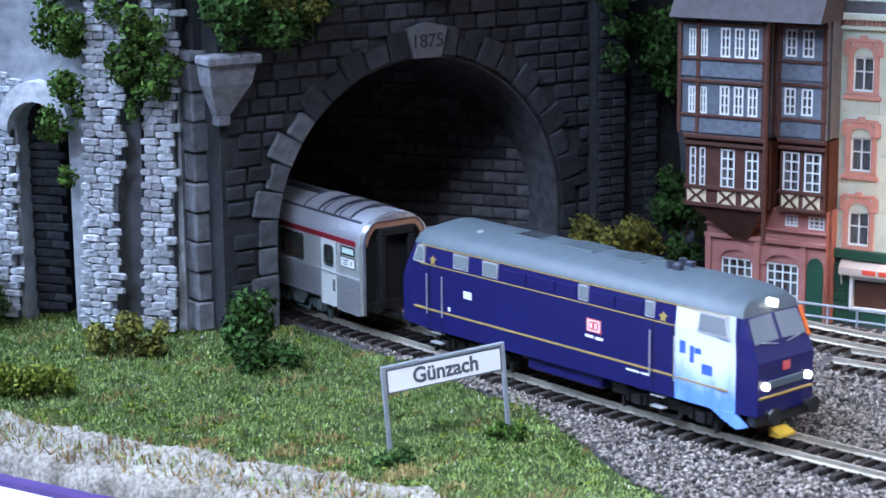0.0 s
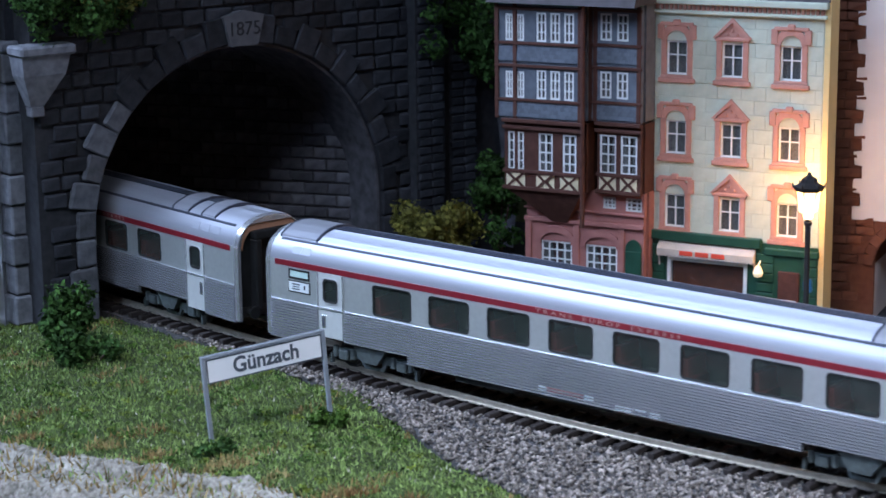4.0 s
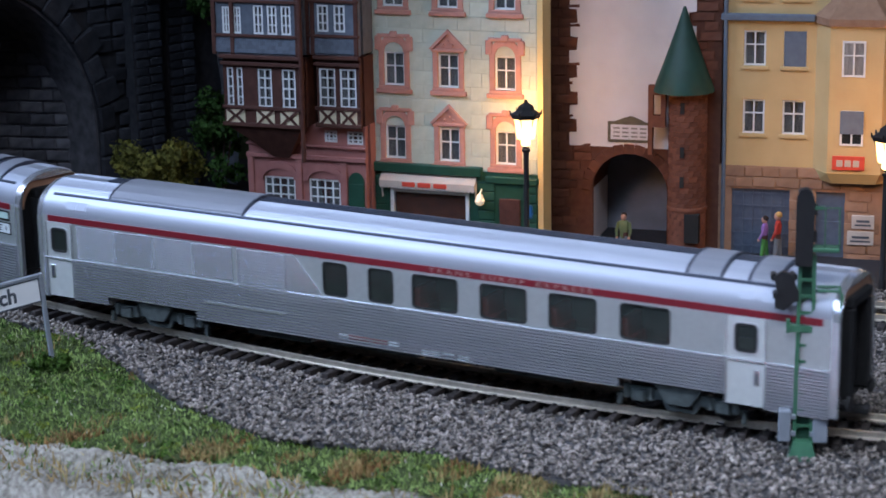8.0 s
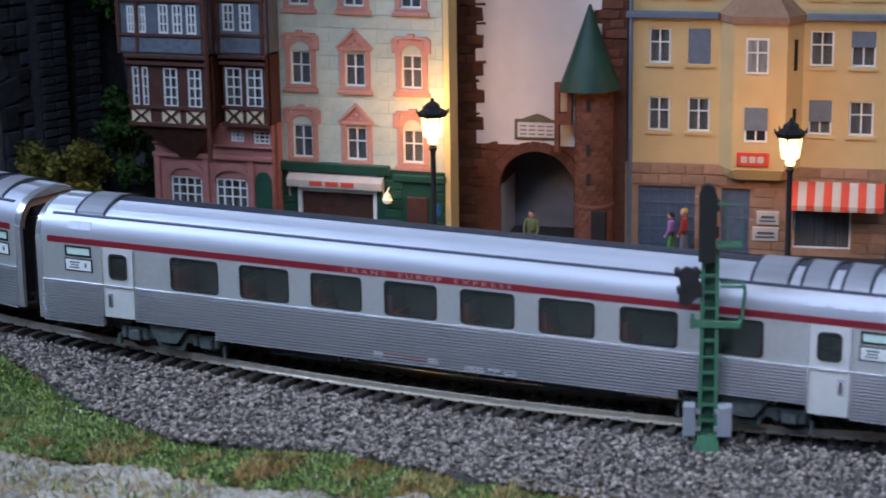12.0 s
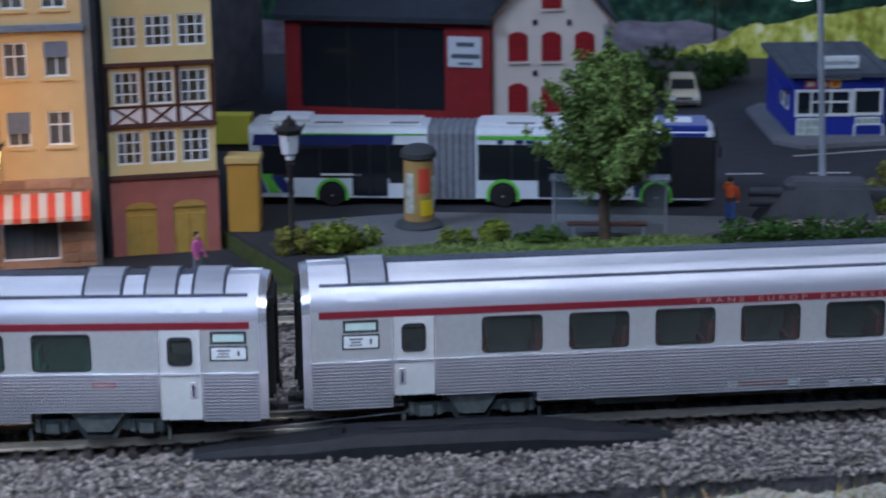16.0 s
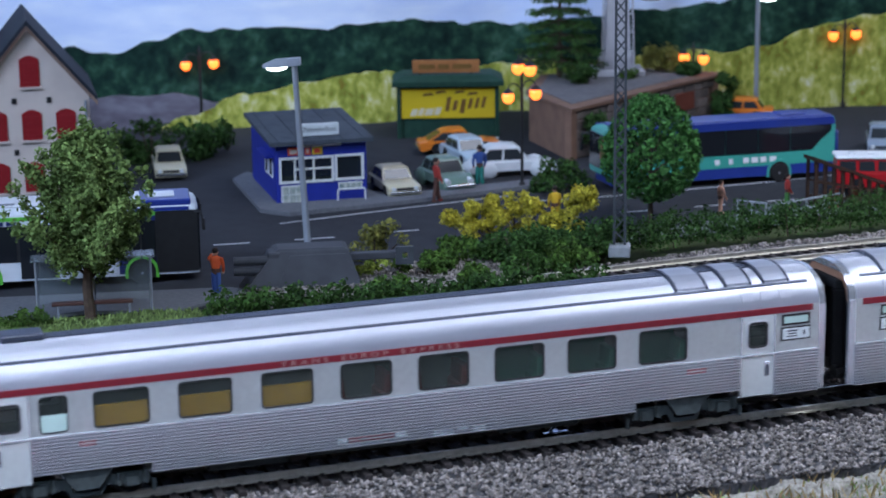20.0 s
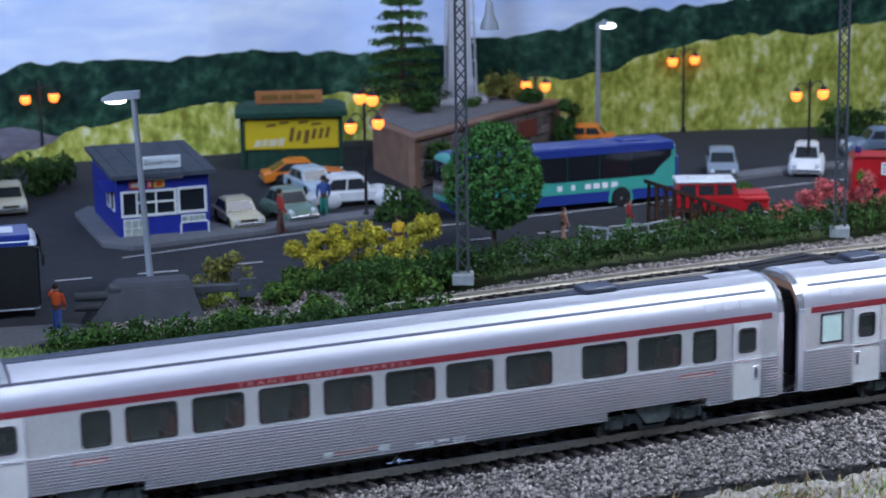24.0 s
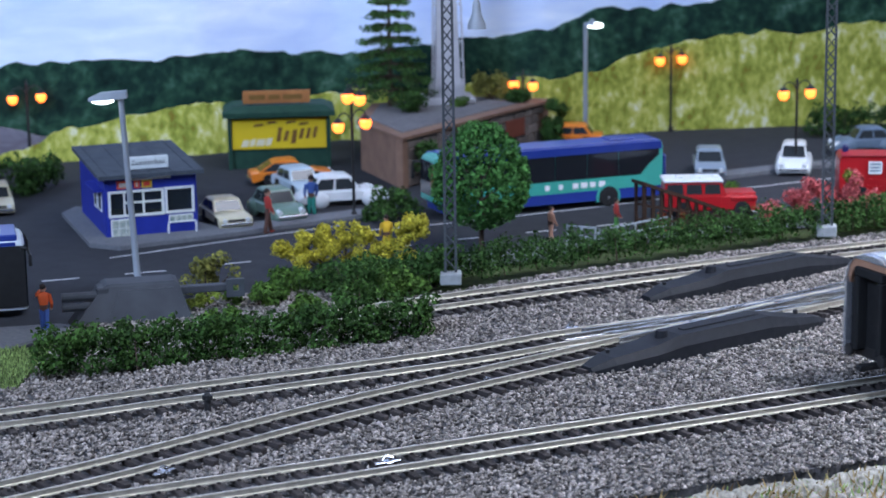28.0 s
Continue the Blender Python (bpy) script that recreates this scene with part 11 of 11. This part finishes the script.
def fir(x, y, base, height, label):
    ob = thing("fir_tree", pose(x, y, base), label, "tree")
    tr = Shape()
    tr.rod((0, 0, -1), (0, 0, height), 2.0, 0.4, 8)
    part("trunk", tr, BARK, ob)
    rng = random.Random(9)
    blobs = []
    tiers = 9
    for k in range(tiers):
        z = 10 + (height - 14) * k / tiers
        R = 24 * (1 - k / tiers) ** 0.85 + 3
        n = 9 - k // 2
        for i in range(n):
            a = 2 * math.pi * (i + rng.uniform(-0.25, 0.25)) / n + k
            lb = Shape()
            tip = (R * math.cos(a), R * math.sin(a), z - R * 0.12)
            lb.rod((0, 0, z + 2), tip, 0.6, 0.2, 5)
            part("branch", lb, BARK, ob)
            for q in (0.45, 0.75, 1.0):
                blobs.append((tip[0] * q, tip[1] * q, z + 1 + (tip[2] - z) * q, 5.2, 5.2, 2.2))
    part("foliage", leaves(blobs, 8000, 1.2, 10, LEAF_DARK), None, ob)


fir(0.948, 1.0, STREET_Z + 0.0312, 88, "dark green fir tree with tiered branches on the terrace")

# ---- hedges and bushes ----
HEDGE = mat("hedge_leaf", (0.05, 0.11, 0.02), (0.021, 0.053, 0.012), 120, 0.75, island=0.6, patch=0.4)


def hedge(pts, width, height, per_mm, size, material, label, seed, base=-0.006, rough=0.25, name="hedge", step=5.0):
    """A row of leaf clumps along a line, on a dark twig core."""
    rng = random.Random(seed)
    blobs, core = [], []
    total = 0.0
    for (x0, y0), (x1, y1) in zip(pts, pts[1:]):
        L = math.hypot(x1 - x0, y1 - y0) * 1000
        total += L
        nx, ny = -(y1 - y0) * 1000 / L, (x1 - x0) * 1000 / L
        k = 0.0
        while k < L:
            for j in range(max(2, int(width / 5))):
                for z in (0.25, 0.6, 0.85):
                    o = rng.uniform(-0.5, 0.5) * width * 0.8
                    h = height * (1 - rough * rng.random())
                    r = rng.uniform(0.7, 1.2) * min(4.2, height * 0.3)
                    q = k + rng.uniform(-2, 2)
                    blobs.append(((x0 + (x1 - x0) * q / L - pts[0][0]) * 1000 + nx * o, (y0 + (y1 - y0) * q / L - pts[0][1]) * 1000 + ny * o, h * z, r, r, r))
            k += step
    ob = thing(name, pose(pts[0][0], pts[0][1], base), label, "hedge")
    part("foliage", leaves(blobs, int(total * per_mm), size, seed, material), None, ob)
    tw = Shape()
    for c in blobs[::14]:
        tw.rod((c[0], c[1], -1), (c[0] + rng.uniform(-2, 2), c[1] + rng.uniform(-2, 2), c[2]), 0.4, 0.2, 5)
    part("branchwork", tw, BARK, ob)
    return ob


hedge([(0.4785, 0.706), (0.505, 0.6885), (0.535, 0.672), (0.578, 0.6515), (0.620, 0.634)], 14, 20.5, 75, 1.15, HEDGE, "dense dark green clipped hedge along the track", 51, step=4.5)
hedge([(0.652, 0.724), (0.714, 0.705), (0.796, 0.676), (0.909, 0.637), (0.962, 0.620)], 20, 16.5, 62, 1.0, LEAF_DARK, "bushy dark green hedge between track and road", 52, rough=0.55)
hedge([(1.178, 0.832), (1.205, 0.803), (1.235, 0.765)], 20, 24, 38, 1.5, LEAF_DARK, "tall dark hedge at the edge of the car park", 53, STREET_Z, 0.4)
for k, (x, y, box, r, count, size, material, label, z) in enumerate((
        (0.600, 0.757, (-10, -8, 1, 12, 8, 5), (2, 4), 900, 1.2, LEAF_LIGHT, "low light green shrub beside the cast block", STREET_Z),
        (0.640, 0.747, (-14, -8, 1, 16, 8, 7), (3, 5), 1900, 1.2, LEAF_MID, "spreading mid-green shrub behind the hedge", -0.008),
        (0.6847, 0.7315, (-18, -9, 1, 18, 9, 8), (3, 5), 2000, 1.2, LEAF_MID, "rounded mid-green shrub behind the hedge", -0.008),
        (0.6215, 0.783, (-14, -8, 4, 12, 8, 16), (3, 5), 900, 1.2, LEAF_OLIVE, "wiry olive-brown bush with bare twigs", STREET_Z),
        (0.605, 0.696, (-12, -8, 1, 12, 8, 9), (3, 5), 1700, 1.2, LEAF_MID, "green shrub close behind the clipped hedge", -0.008),
        (0.635, 0.692, (-13, -8, 1, 13, 8, 11), (3, 5), 1900, 1.2, HEDGE, "dark green shrub close behind the clipped hedge", -0.008),
        (0.664, 0.698, (-12, -8, 1, 12, 8, 8), (3, 5), 1700, 1.2, LEAF_MID, "green shrub at the end of the rear track", -0.008),
        (0.577, 0.712, (-10, -7, 1, 10, 7, 7), (3, 4), 1300, 1.2, LEAF_MID, "low green shrub between gravel and hedge", -0.008),
        (0.656, 0.733, (-14, -8, 1, 14, 8, 11), (3, 5), 1900, 1.2, HEDGE, "dark green shrub among others behind the hedge", -0.008),
        (0.668, 0.716, (-12, -7, 1, 12, 7, 8), (3, 5), 1700, 1.2, LEAF_MID, "mid-green shrub at the end of the hedge", -0.008),
        (0.705, 0.722, (-14, -7, 1, 14, 7, 9), (3, 5), 1700, 1.2, LEAF_MID, "mid-green shrub beside the mast", -0.008),
        (0.617, 0.738, (-12, -8, 1, 12, 8, 7), (3, 4), 1300, 1.2, LEAF_MID, "low green shrub behind the hedge", -0.008),
        (0.797, 0.842, (-14, -9, 2, 14, 9, 15), (4, 6), 1900, 1.2, LEAF_DARK, "dark green shrub before the city bus", STREET_Z),
        (0.716, 1.065, (-16, -10, 2, 16, 10, 18), (5, 7), 1800, 1.5, LEAF_DARK, "dark shrub behind the kiosk", STREET_Z),
        (0.686, 1.078, (-20, -10, 2, 18, 10, 24), (5, 7), 1900, 1.5, LEAF_DARK, "dark shrub beside the gabled house", STREET_Z),
        (0.62, 1.075, (-14, -8, 2, 14, 8, 18), (5, 7), 1400, 1.5, LEAF_DARK, "dark shrub at the corner of the gabled house", STREET_Z),
        (0.343, 0.824, (-8, -6, 1, 10, 6, 10), (3, 5), 1200, 1.1, LEAF_OLIVE, "brownish olive bush at a lamp post", STREET_Z),
        (0.366, 0.823, (-16, -8, 1, 16, 8, 9), (4, 6), 1900, 1.2, LEAF_LIGHT, "flowering light green bush beside the road", STREET_Z),
        (0.412, 0.80, (-16, -7, 1, 16, 7, 7), (3, 5), 1500, 1.1, LEAF_LIGHT, "low light green bush by the pavement", STREET_Z),
        (0.44, 0.79, (-10, -7, 1, 10, 7, 5), (3, 4), 900, 1.1, LEAF_MID, "low green bush on the lawn strip", STREET_Z),
        (0.937, 0.971, (-8, -7, 2, 8, 7, 13), (3, 5), 1200, 1.2, LEAF_DARK, "dark shrub on the terrace", STREET_Z + 0.031),
        (0.976, 0.965, (-5, -4, 1, 5, 4, 5), (2, 3), 500, 1.1, LEAF_MID, "small shrub at the tower base", STREET_Z + 0.031),
        (1.012, 0.968, (-12, -8, 2, 12, 8, 15), (4, 6), 1500, 1.2, LEAF_OLIVE, "reddish olive shrub on the terrace", STREET_Z + 0.031),
        (1.02, 0.947, (-12, -5, 2, 12, 5, 8), (3, 5), 1200, 1.2, LEAF_DARK, "dark green shrub at the terrace edge", STREET_Z + 0.031),
        (1.03, 0.932, (-8, -5, 2, 8, 5, 30), (4, 6), 1900, 1.2, LEAF_DARK, "dark green creeper hanging down the terrace", STREET_Z),
        (0.884, 0.904, (-6, -4, 12, 6, 2, 24), (3, 5), 1100, 1.1, LEAF_DARK, "dark green creeper on the terrace wall", STREET_Z),
        (0.955, 0.735, (-10, -6, 1, 10, 6, 8), (3, 4), 900, 1.1, LEAF_MID, "small green shrub behind the off-road car", STREET_Z),
        (-0.215, 0.823, (-7, -6, 6, 9, 6, 30), (4, 7), 2600, 1.3, LEAF_DARK, "dark green bush climbing the portal corner", -0.007),
        (-0.200, 0.812, (-12, -7, 2, 12, 7, 10), (4, 6), 1700, 1.3, LEAF_DARK, "dark green bush at the portal foot", -0.007),
        (-0.281, 0.767, (-16, -8, 1, 16, 8, 8), (4, 6), 1900, 1.2, LEAF_LIGHT, "low light green bush in the grass", -0.007),
        (-0.262, 0.828, (-16, -8, 2, 14, 8, 14), (4, 6), 1900, 1.3, LEAF_OLIVE, "brownish olive bush with red tips at the stone pier", -0.007),
        (-0.345, 0.862, (-18, -10, 4, 12, 10, 26), (6, 9), 2200, 1.6, LEAF_DARK, "dark green bush beside the stone pier", -0.007),
        (-0.077, 0.952, (-14, -8, 2, 15, 8, 33), (5, 8), 3400, 1.4, LEAF_OLIVE, "olive-yellow bush beside the portal", -0.009),
        (-0.050, 0.968, (-6, -8, 2, 10, 8, 54), (5, 8), 3200, 1.4, LEAF_DARK, "olive bush between the portal and the houses", -0.009),
        (-0.02, 1.10, (-20, -14, 10, 20, 14, 80), (9, 14), 3600, 1.8, LEAF_DARK, "tall dark bush behind the half-timbered house", -0.009),
        (-0.13, 0.702, (-5, -4, 0, 5, 4, 4), (2, 3), 500, 1.1, LEAF_DARK, "small dark tuft at the sign post", -0.006),
        (-0.098, 0.735, (-6, -4, 0, 6, 4, 5), (2, 3), 600, 1.1, LEAF_MID, "small green tuft beside the track", -0.006))):
    bush(pose(x, y, z), box, r, count, size, material, label, 500 + k, 12)


def blossom(x, y, base, spots, r, count, size, material, label, seed):
    """Rounded flower heads on forked twigs."""
    ob = thing("flowering_bush", pose(x, y, base), label, "bush")
    bl, tw = [], Shape()
    rng = random.Random(seed)
    for cx, cy, cz, q in spots:
        for k in range(7):
            bl.append((cx + rng.uniform(-1, 1) * q, cy + rng.uniform(-1, 1) * q, cz + rng.uniform(-1, 1) * q, r, r, r))
        tw.rod((cx * 0.2, cy * 0.2, -1), (cx * 0.7, cy * 0.7, cz * 0.6), 0.6, 0.4, 6)
        tw.rod((cx * 0.7, cy * 0.7, cz * 0.6), (cx, cy, cz), 0.4, 0.2, 6)
    part("blossom", leaves(bl, count, size, seed, material), None, ob)
    part("branchwork", tw, BARK, ob)


blossom(0.692, 0.764, STREET_Z, [(0.7 * u, -0.7 * u, z, q) for u, z, q in ((-29, 13, 4.5), (-21, 17, 4.5), (-14, 11, 5), (-10, 20, 4.5), (-6, 12, 5), (1, 21, 4.5), (6, 12, 5.5), (13, 18, 5), (19, 12, 5), (26, 18, 5), (32, 22, 4), (36, 24, 3), (-20, 9, 5), (29, 10, 4))],
        3.2, 11000, 0.9, LEAF_YELLOW, "bright yellow flowering bush behind the hedge", 601)
PINKISH = mat("coral_blossom", (0.62, 0.16, 0.16), (0.34, 0.05, 0.06), 900, 0.7, island=0.6)
blossom(0.943, 0.662, STREET_Z, [(-24, 16, 9, 4), (-9, 6, 17, 5), (-8, 6, 9, 4), (4, -3, 14, 5), (14, -10, 20, 5), (22, -16, 12, 5), (13, -9, 9, 5)], 4.0, 6500, 1.0, PINKISH, "coral pink flowering bush beside the road", 603)
blossom(0.957, 0.652, STREET_Z, [(0, 0, 24, 2.5)], 2.4, 350, 1.0, LEAF_LIGHT, "small yellow-green sprig above the pink bush", 604)

# ---- point motors and track fittings ----
def point_motor(a, b, width, height, label, base=-0.0052, knob=0.3):
    a, b = Vector((*a, base)), Vector((*b, base))
    d = b - a
    L = d.length * 1000
    ob = thing("point_motor", Matrix.Translation(a) @ Matrix.Rotation(math.atan2(d.y, d.x), 4, "Z"), label, "point motor", "point motors")
    h = width / 2
    rows = []
    for x, w, z in ((0, 0.45, 0.35), (L * 0.08, 0.8, 0.62), (L * 0.24, 1.0, 0.78), (L * 0.34, 1.0, 1.0), (L * 0.72, 1.0, 1.0), (L * 0.84, 0.9, 0.7), (L * 0.95, 0.6, 0.5), (L, 0.35, 0.3)):
        rows.append([(x, -h * w, -1), (x, -h * w, height * z * 0.6), (x, -h * w * 0.72, height * z), (x, h * w * 0.72, height * z), (x, h * w, height * z * 0.6), (x, h * w, -1)])
    sh = Shape()
    sh.rings(rows)
    part("casing", sh, MOTOR, ob)
    k = Shape()
    k.rod((L * knob, 0, height * 0.7), (L * knob, 0, height * 1.15), 3.0, 2.2, 12)
    part("cap", k, MOTOR, ob)
    r = Shape()
    r.box(L * 0.38, -h * 0.2, height - 0.2, L * 0.7, h * 0.2, height + 0.6, 0.2)
    part("ridge", r, MOTOR, ob)
    for q in (0.1, 0.9):
        s = Shape()
        s.rod((L * q, h * 0.3, height * 0.3), (L * q, h * 0.3, height * 0.75), 1.0, seg=8)
        part("screw", s, BLACK, ob)


point_motor((0.6190, 0.5455), (0.7445, 0.5240), 17, 10.5, "long black plastic point motor casing beside the crossing")
point_motor((0.723, 0.6015), (0.846, 0.577), 16, 10.5, "black plastic point motor casing between the tracks")
point_motor((0.2145, 0.5985), (0.349, 0.5465), 15, 8.0, "long black plastic point motor casing beside the main track")
for x, y, r in ((0.579, 0.56, 10), (0.488, 0.519, -20), (0.431, 0.566, 5), (0.118, 0.648, -30), (0.66, 0.59, 0)):
    cl = thing("rail_clip", pose(x, y, -0.0024, 0, 0, r), "shiny bent metal feeder clip on the rail", "rail clip", "rail clips")
    sh = Shape()
    sh.box(-4.5, -0.9, 0, 4.5, 0.9, 0.5, 0.15)
    sh.box(-1.2, -2.6, 0.1, 1.2, 2.2, 0.8, 0.2)
    part("plate", sh, CHROME, cl)
    sh = Shape()
    sh.tube([(-2, 0.4, 0.6), (0, 0.8, 2.2), (2.4, 0.2, 1.2)], 0.4, 6)
    part("tongue", sh, CHROME, cl)
sp = thing("marker_post", pose(0.487, 0.613, -0.005), "short black marker post in the ballast", "post")
sh = Shape()
sh.rod((0, 0, -1), (0, 0, 6), 1.3)
part("stub", sh, BLACK, sp)
sh = Shape()
sh.lathe([(1.9, 6), (1.9, 7.6), (0.8, 8.4), (0.1, 8.5)], 10)
part("cap", sh, BLACK, sp)

# slip blades and check rails of the crossing
slip = thing("track_crossing", pose(0, 0, 0), "bright slip blades and check rails of the double crossing", "track points")
for pts, side in (([(0.655, 0.5552), (0.74, 0.5435), (0.83, 0.531)], 0.0048), ([(0.655, 0.5552), (0.74, 0.5435), (0.83, 0.531)], -0.0048),
                  ([(0.655, 0.5765), (0.73, 0.5505), (0.83, 0.5215)], 0.0048), ([(0.66, 0.575), (0.73, 0.5505), (0.82, 0.5245)], -0.0048),
                  ([(0.645, 0.5795), (0.72, 0.558), (0.82, 0.5395)], 0.0), ([(0.66, 0.5655), (0.74, 0.5545), (0.84, 0.541)], 0.002)):
    part("blade", rail_mesh("blade", smooth_path(pts, 12), side, 0.0001), mat("bright_blade", (0.6, 0.6, 0.6), (0.5, 0.5, 0.5), 300, 0.25, 0.9) if "bright_blade" not in bpy.data.materials else bpy.data.materials["bright_blade"], slip)


# ---- motion: the train runs along the line ----
RUN = [(0, 0.0), (3.5, 0.3074), (7.0, 0.6102), (10.5, 0.9229), (14.0, 1.2355), (17.5, 1.5405), (21.0, 1.8479), (24.5, 2.1576), (28.0, 2.466)]


def run_at(t):
    """How far the train has come, by a smooth line through the run."""
    ts, ds = [r[0] for r in RUN], [r[1] for r in RUN]
    i = min(max(int(t // 3.5), 0), len(RUN) - 2)
    slope = lambda k: (ds[min(k + 1, len(ds) - 1)] - ds[max(k - 1, 0)]) / (ts[min(k + 1, len(ts) - 1)] - ts[max(k - 1, 0)])
    u, w = (t - ts[i]) / 3.5, 3.5
    a, b = ds[i], ds[i + 1]
    return (2 * u ** 3 - 3 * u * u + 1) * a + (u ** 3 - 2 * u * u + u) * w * slope(i) + (3 * u * u - 2 * u ** 3) * b + (u ** 3 - u * u) * w * slope(i + 1)


def on_line(s, pivot):
    """The pose of a vehicle whose bogies stand on the line pivot metres to either side of s."""
    ax_, ay_, _ = line_at(s - pivot)
    bx_, by_, _ = line_at(s + pivot)
    return Matrix.Translation(((ax_ + bx_) / 2, (ay_ + by_) / 2, 0)) @ Matrix.Rotation(math.atan2(by_ - ay_, bx_ - ax_), 4, "Z")


TRAIN = [(LOCO, -0.0785, 0.0505), (COACH_1, -0.3375, 0.0995), (COACH_2, -0.654, 0.0995), (COACH_3, -0.965, 0.0995), (COACH_4, -1.274, 0.0995), (COACH_5, -1.580, 0.0995)]


def motions():
    for ob, offset, pivot in TRAIN:
        walk(ob, [(k * 0.25, on_line(run_at(k * 0.25) + offset, pivot)) for k in range(113)])
    for wheel, x, radius in WHEELS:
        walk(wheel, [(k / 15, pose(x, 0, radius, 0, math.degrees(run_at(k / 15) / radius), 0)) for k in range(421)])


motions()
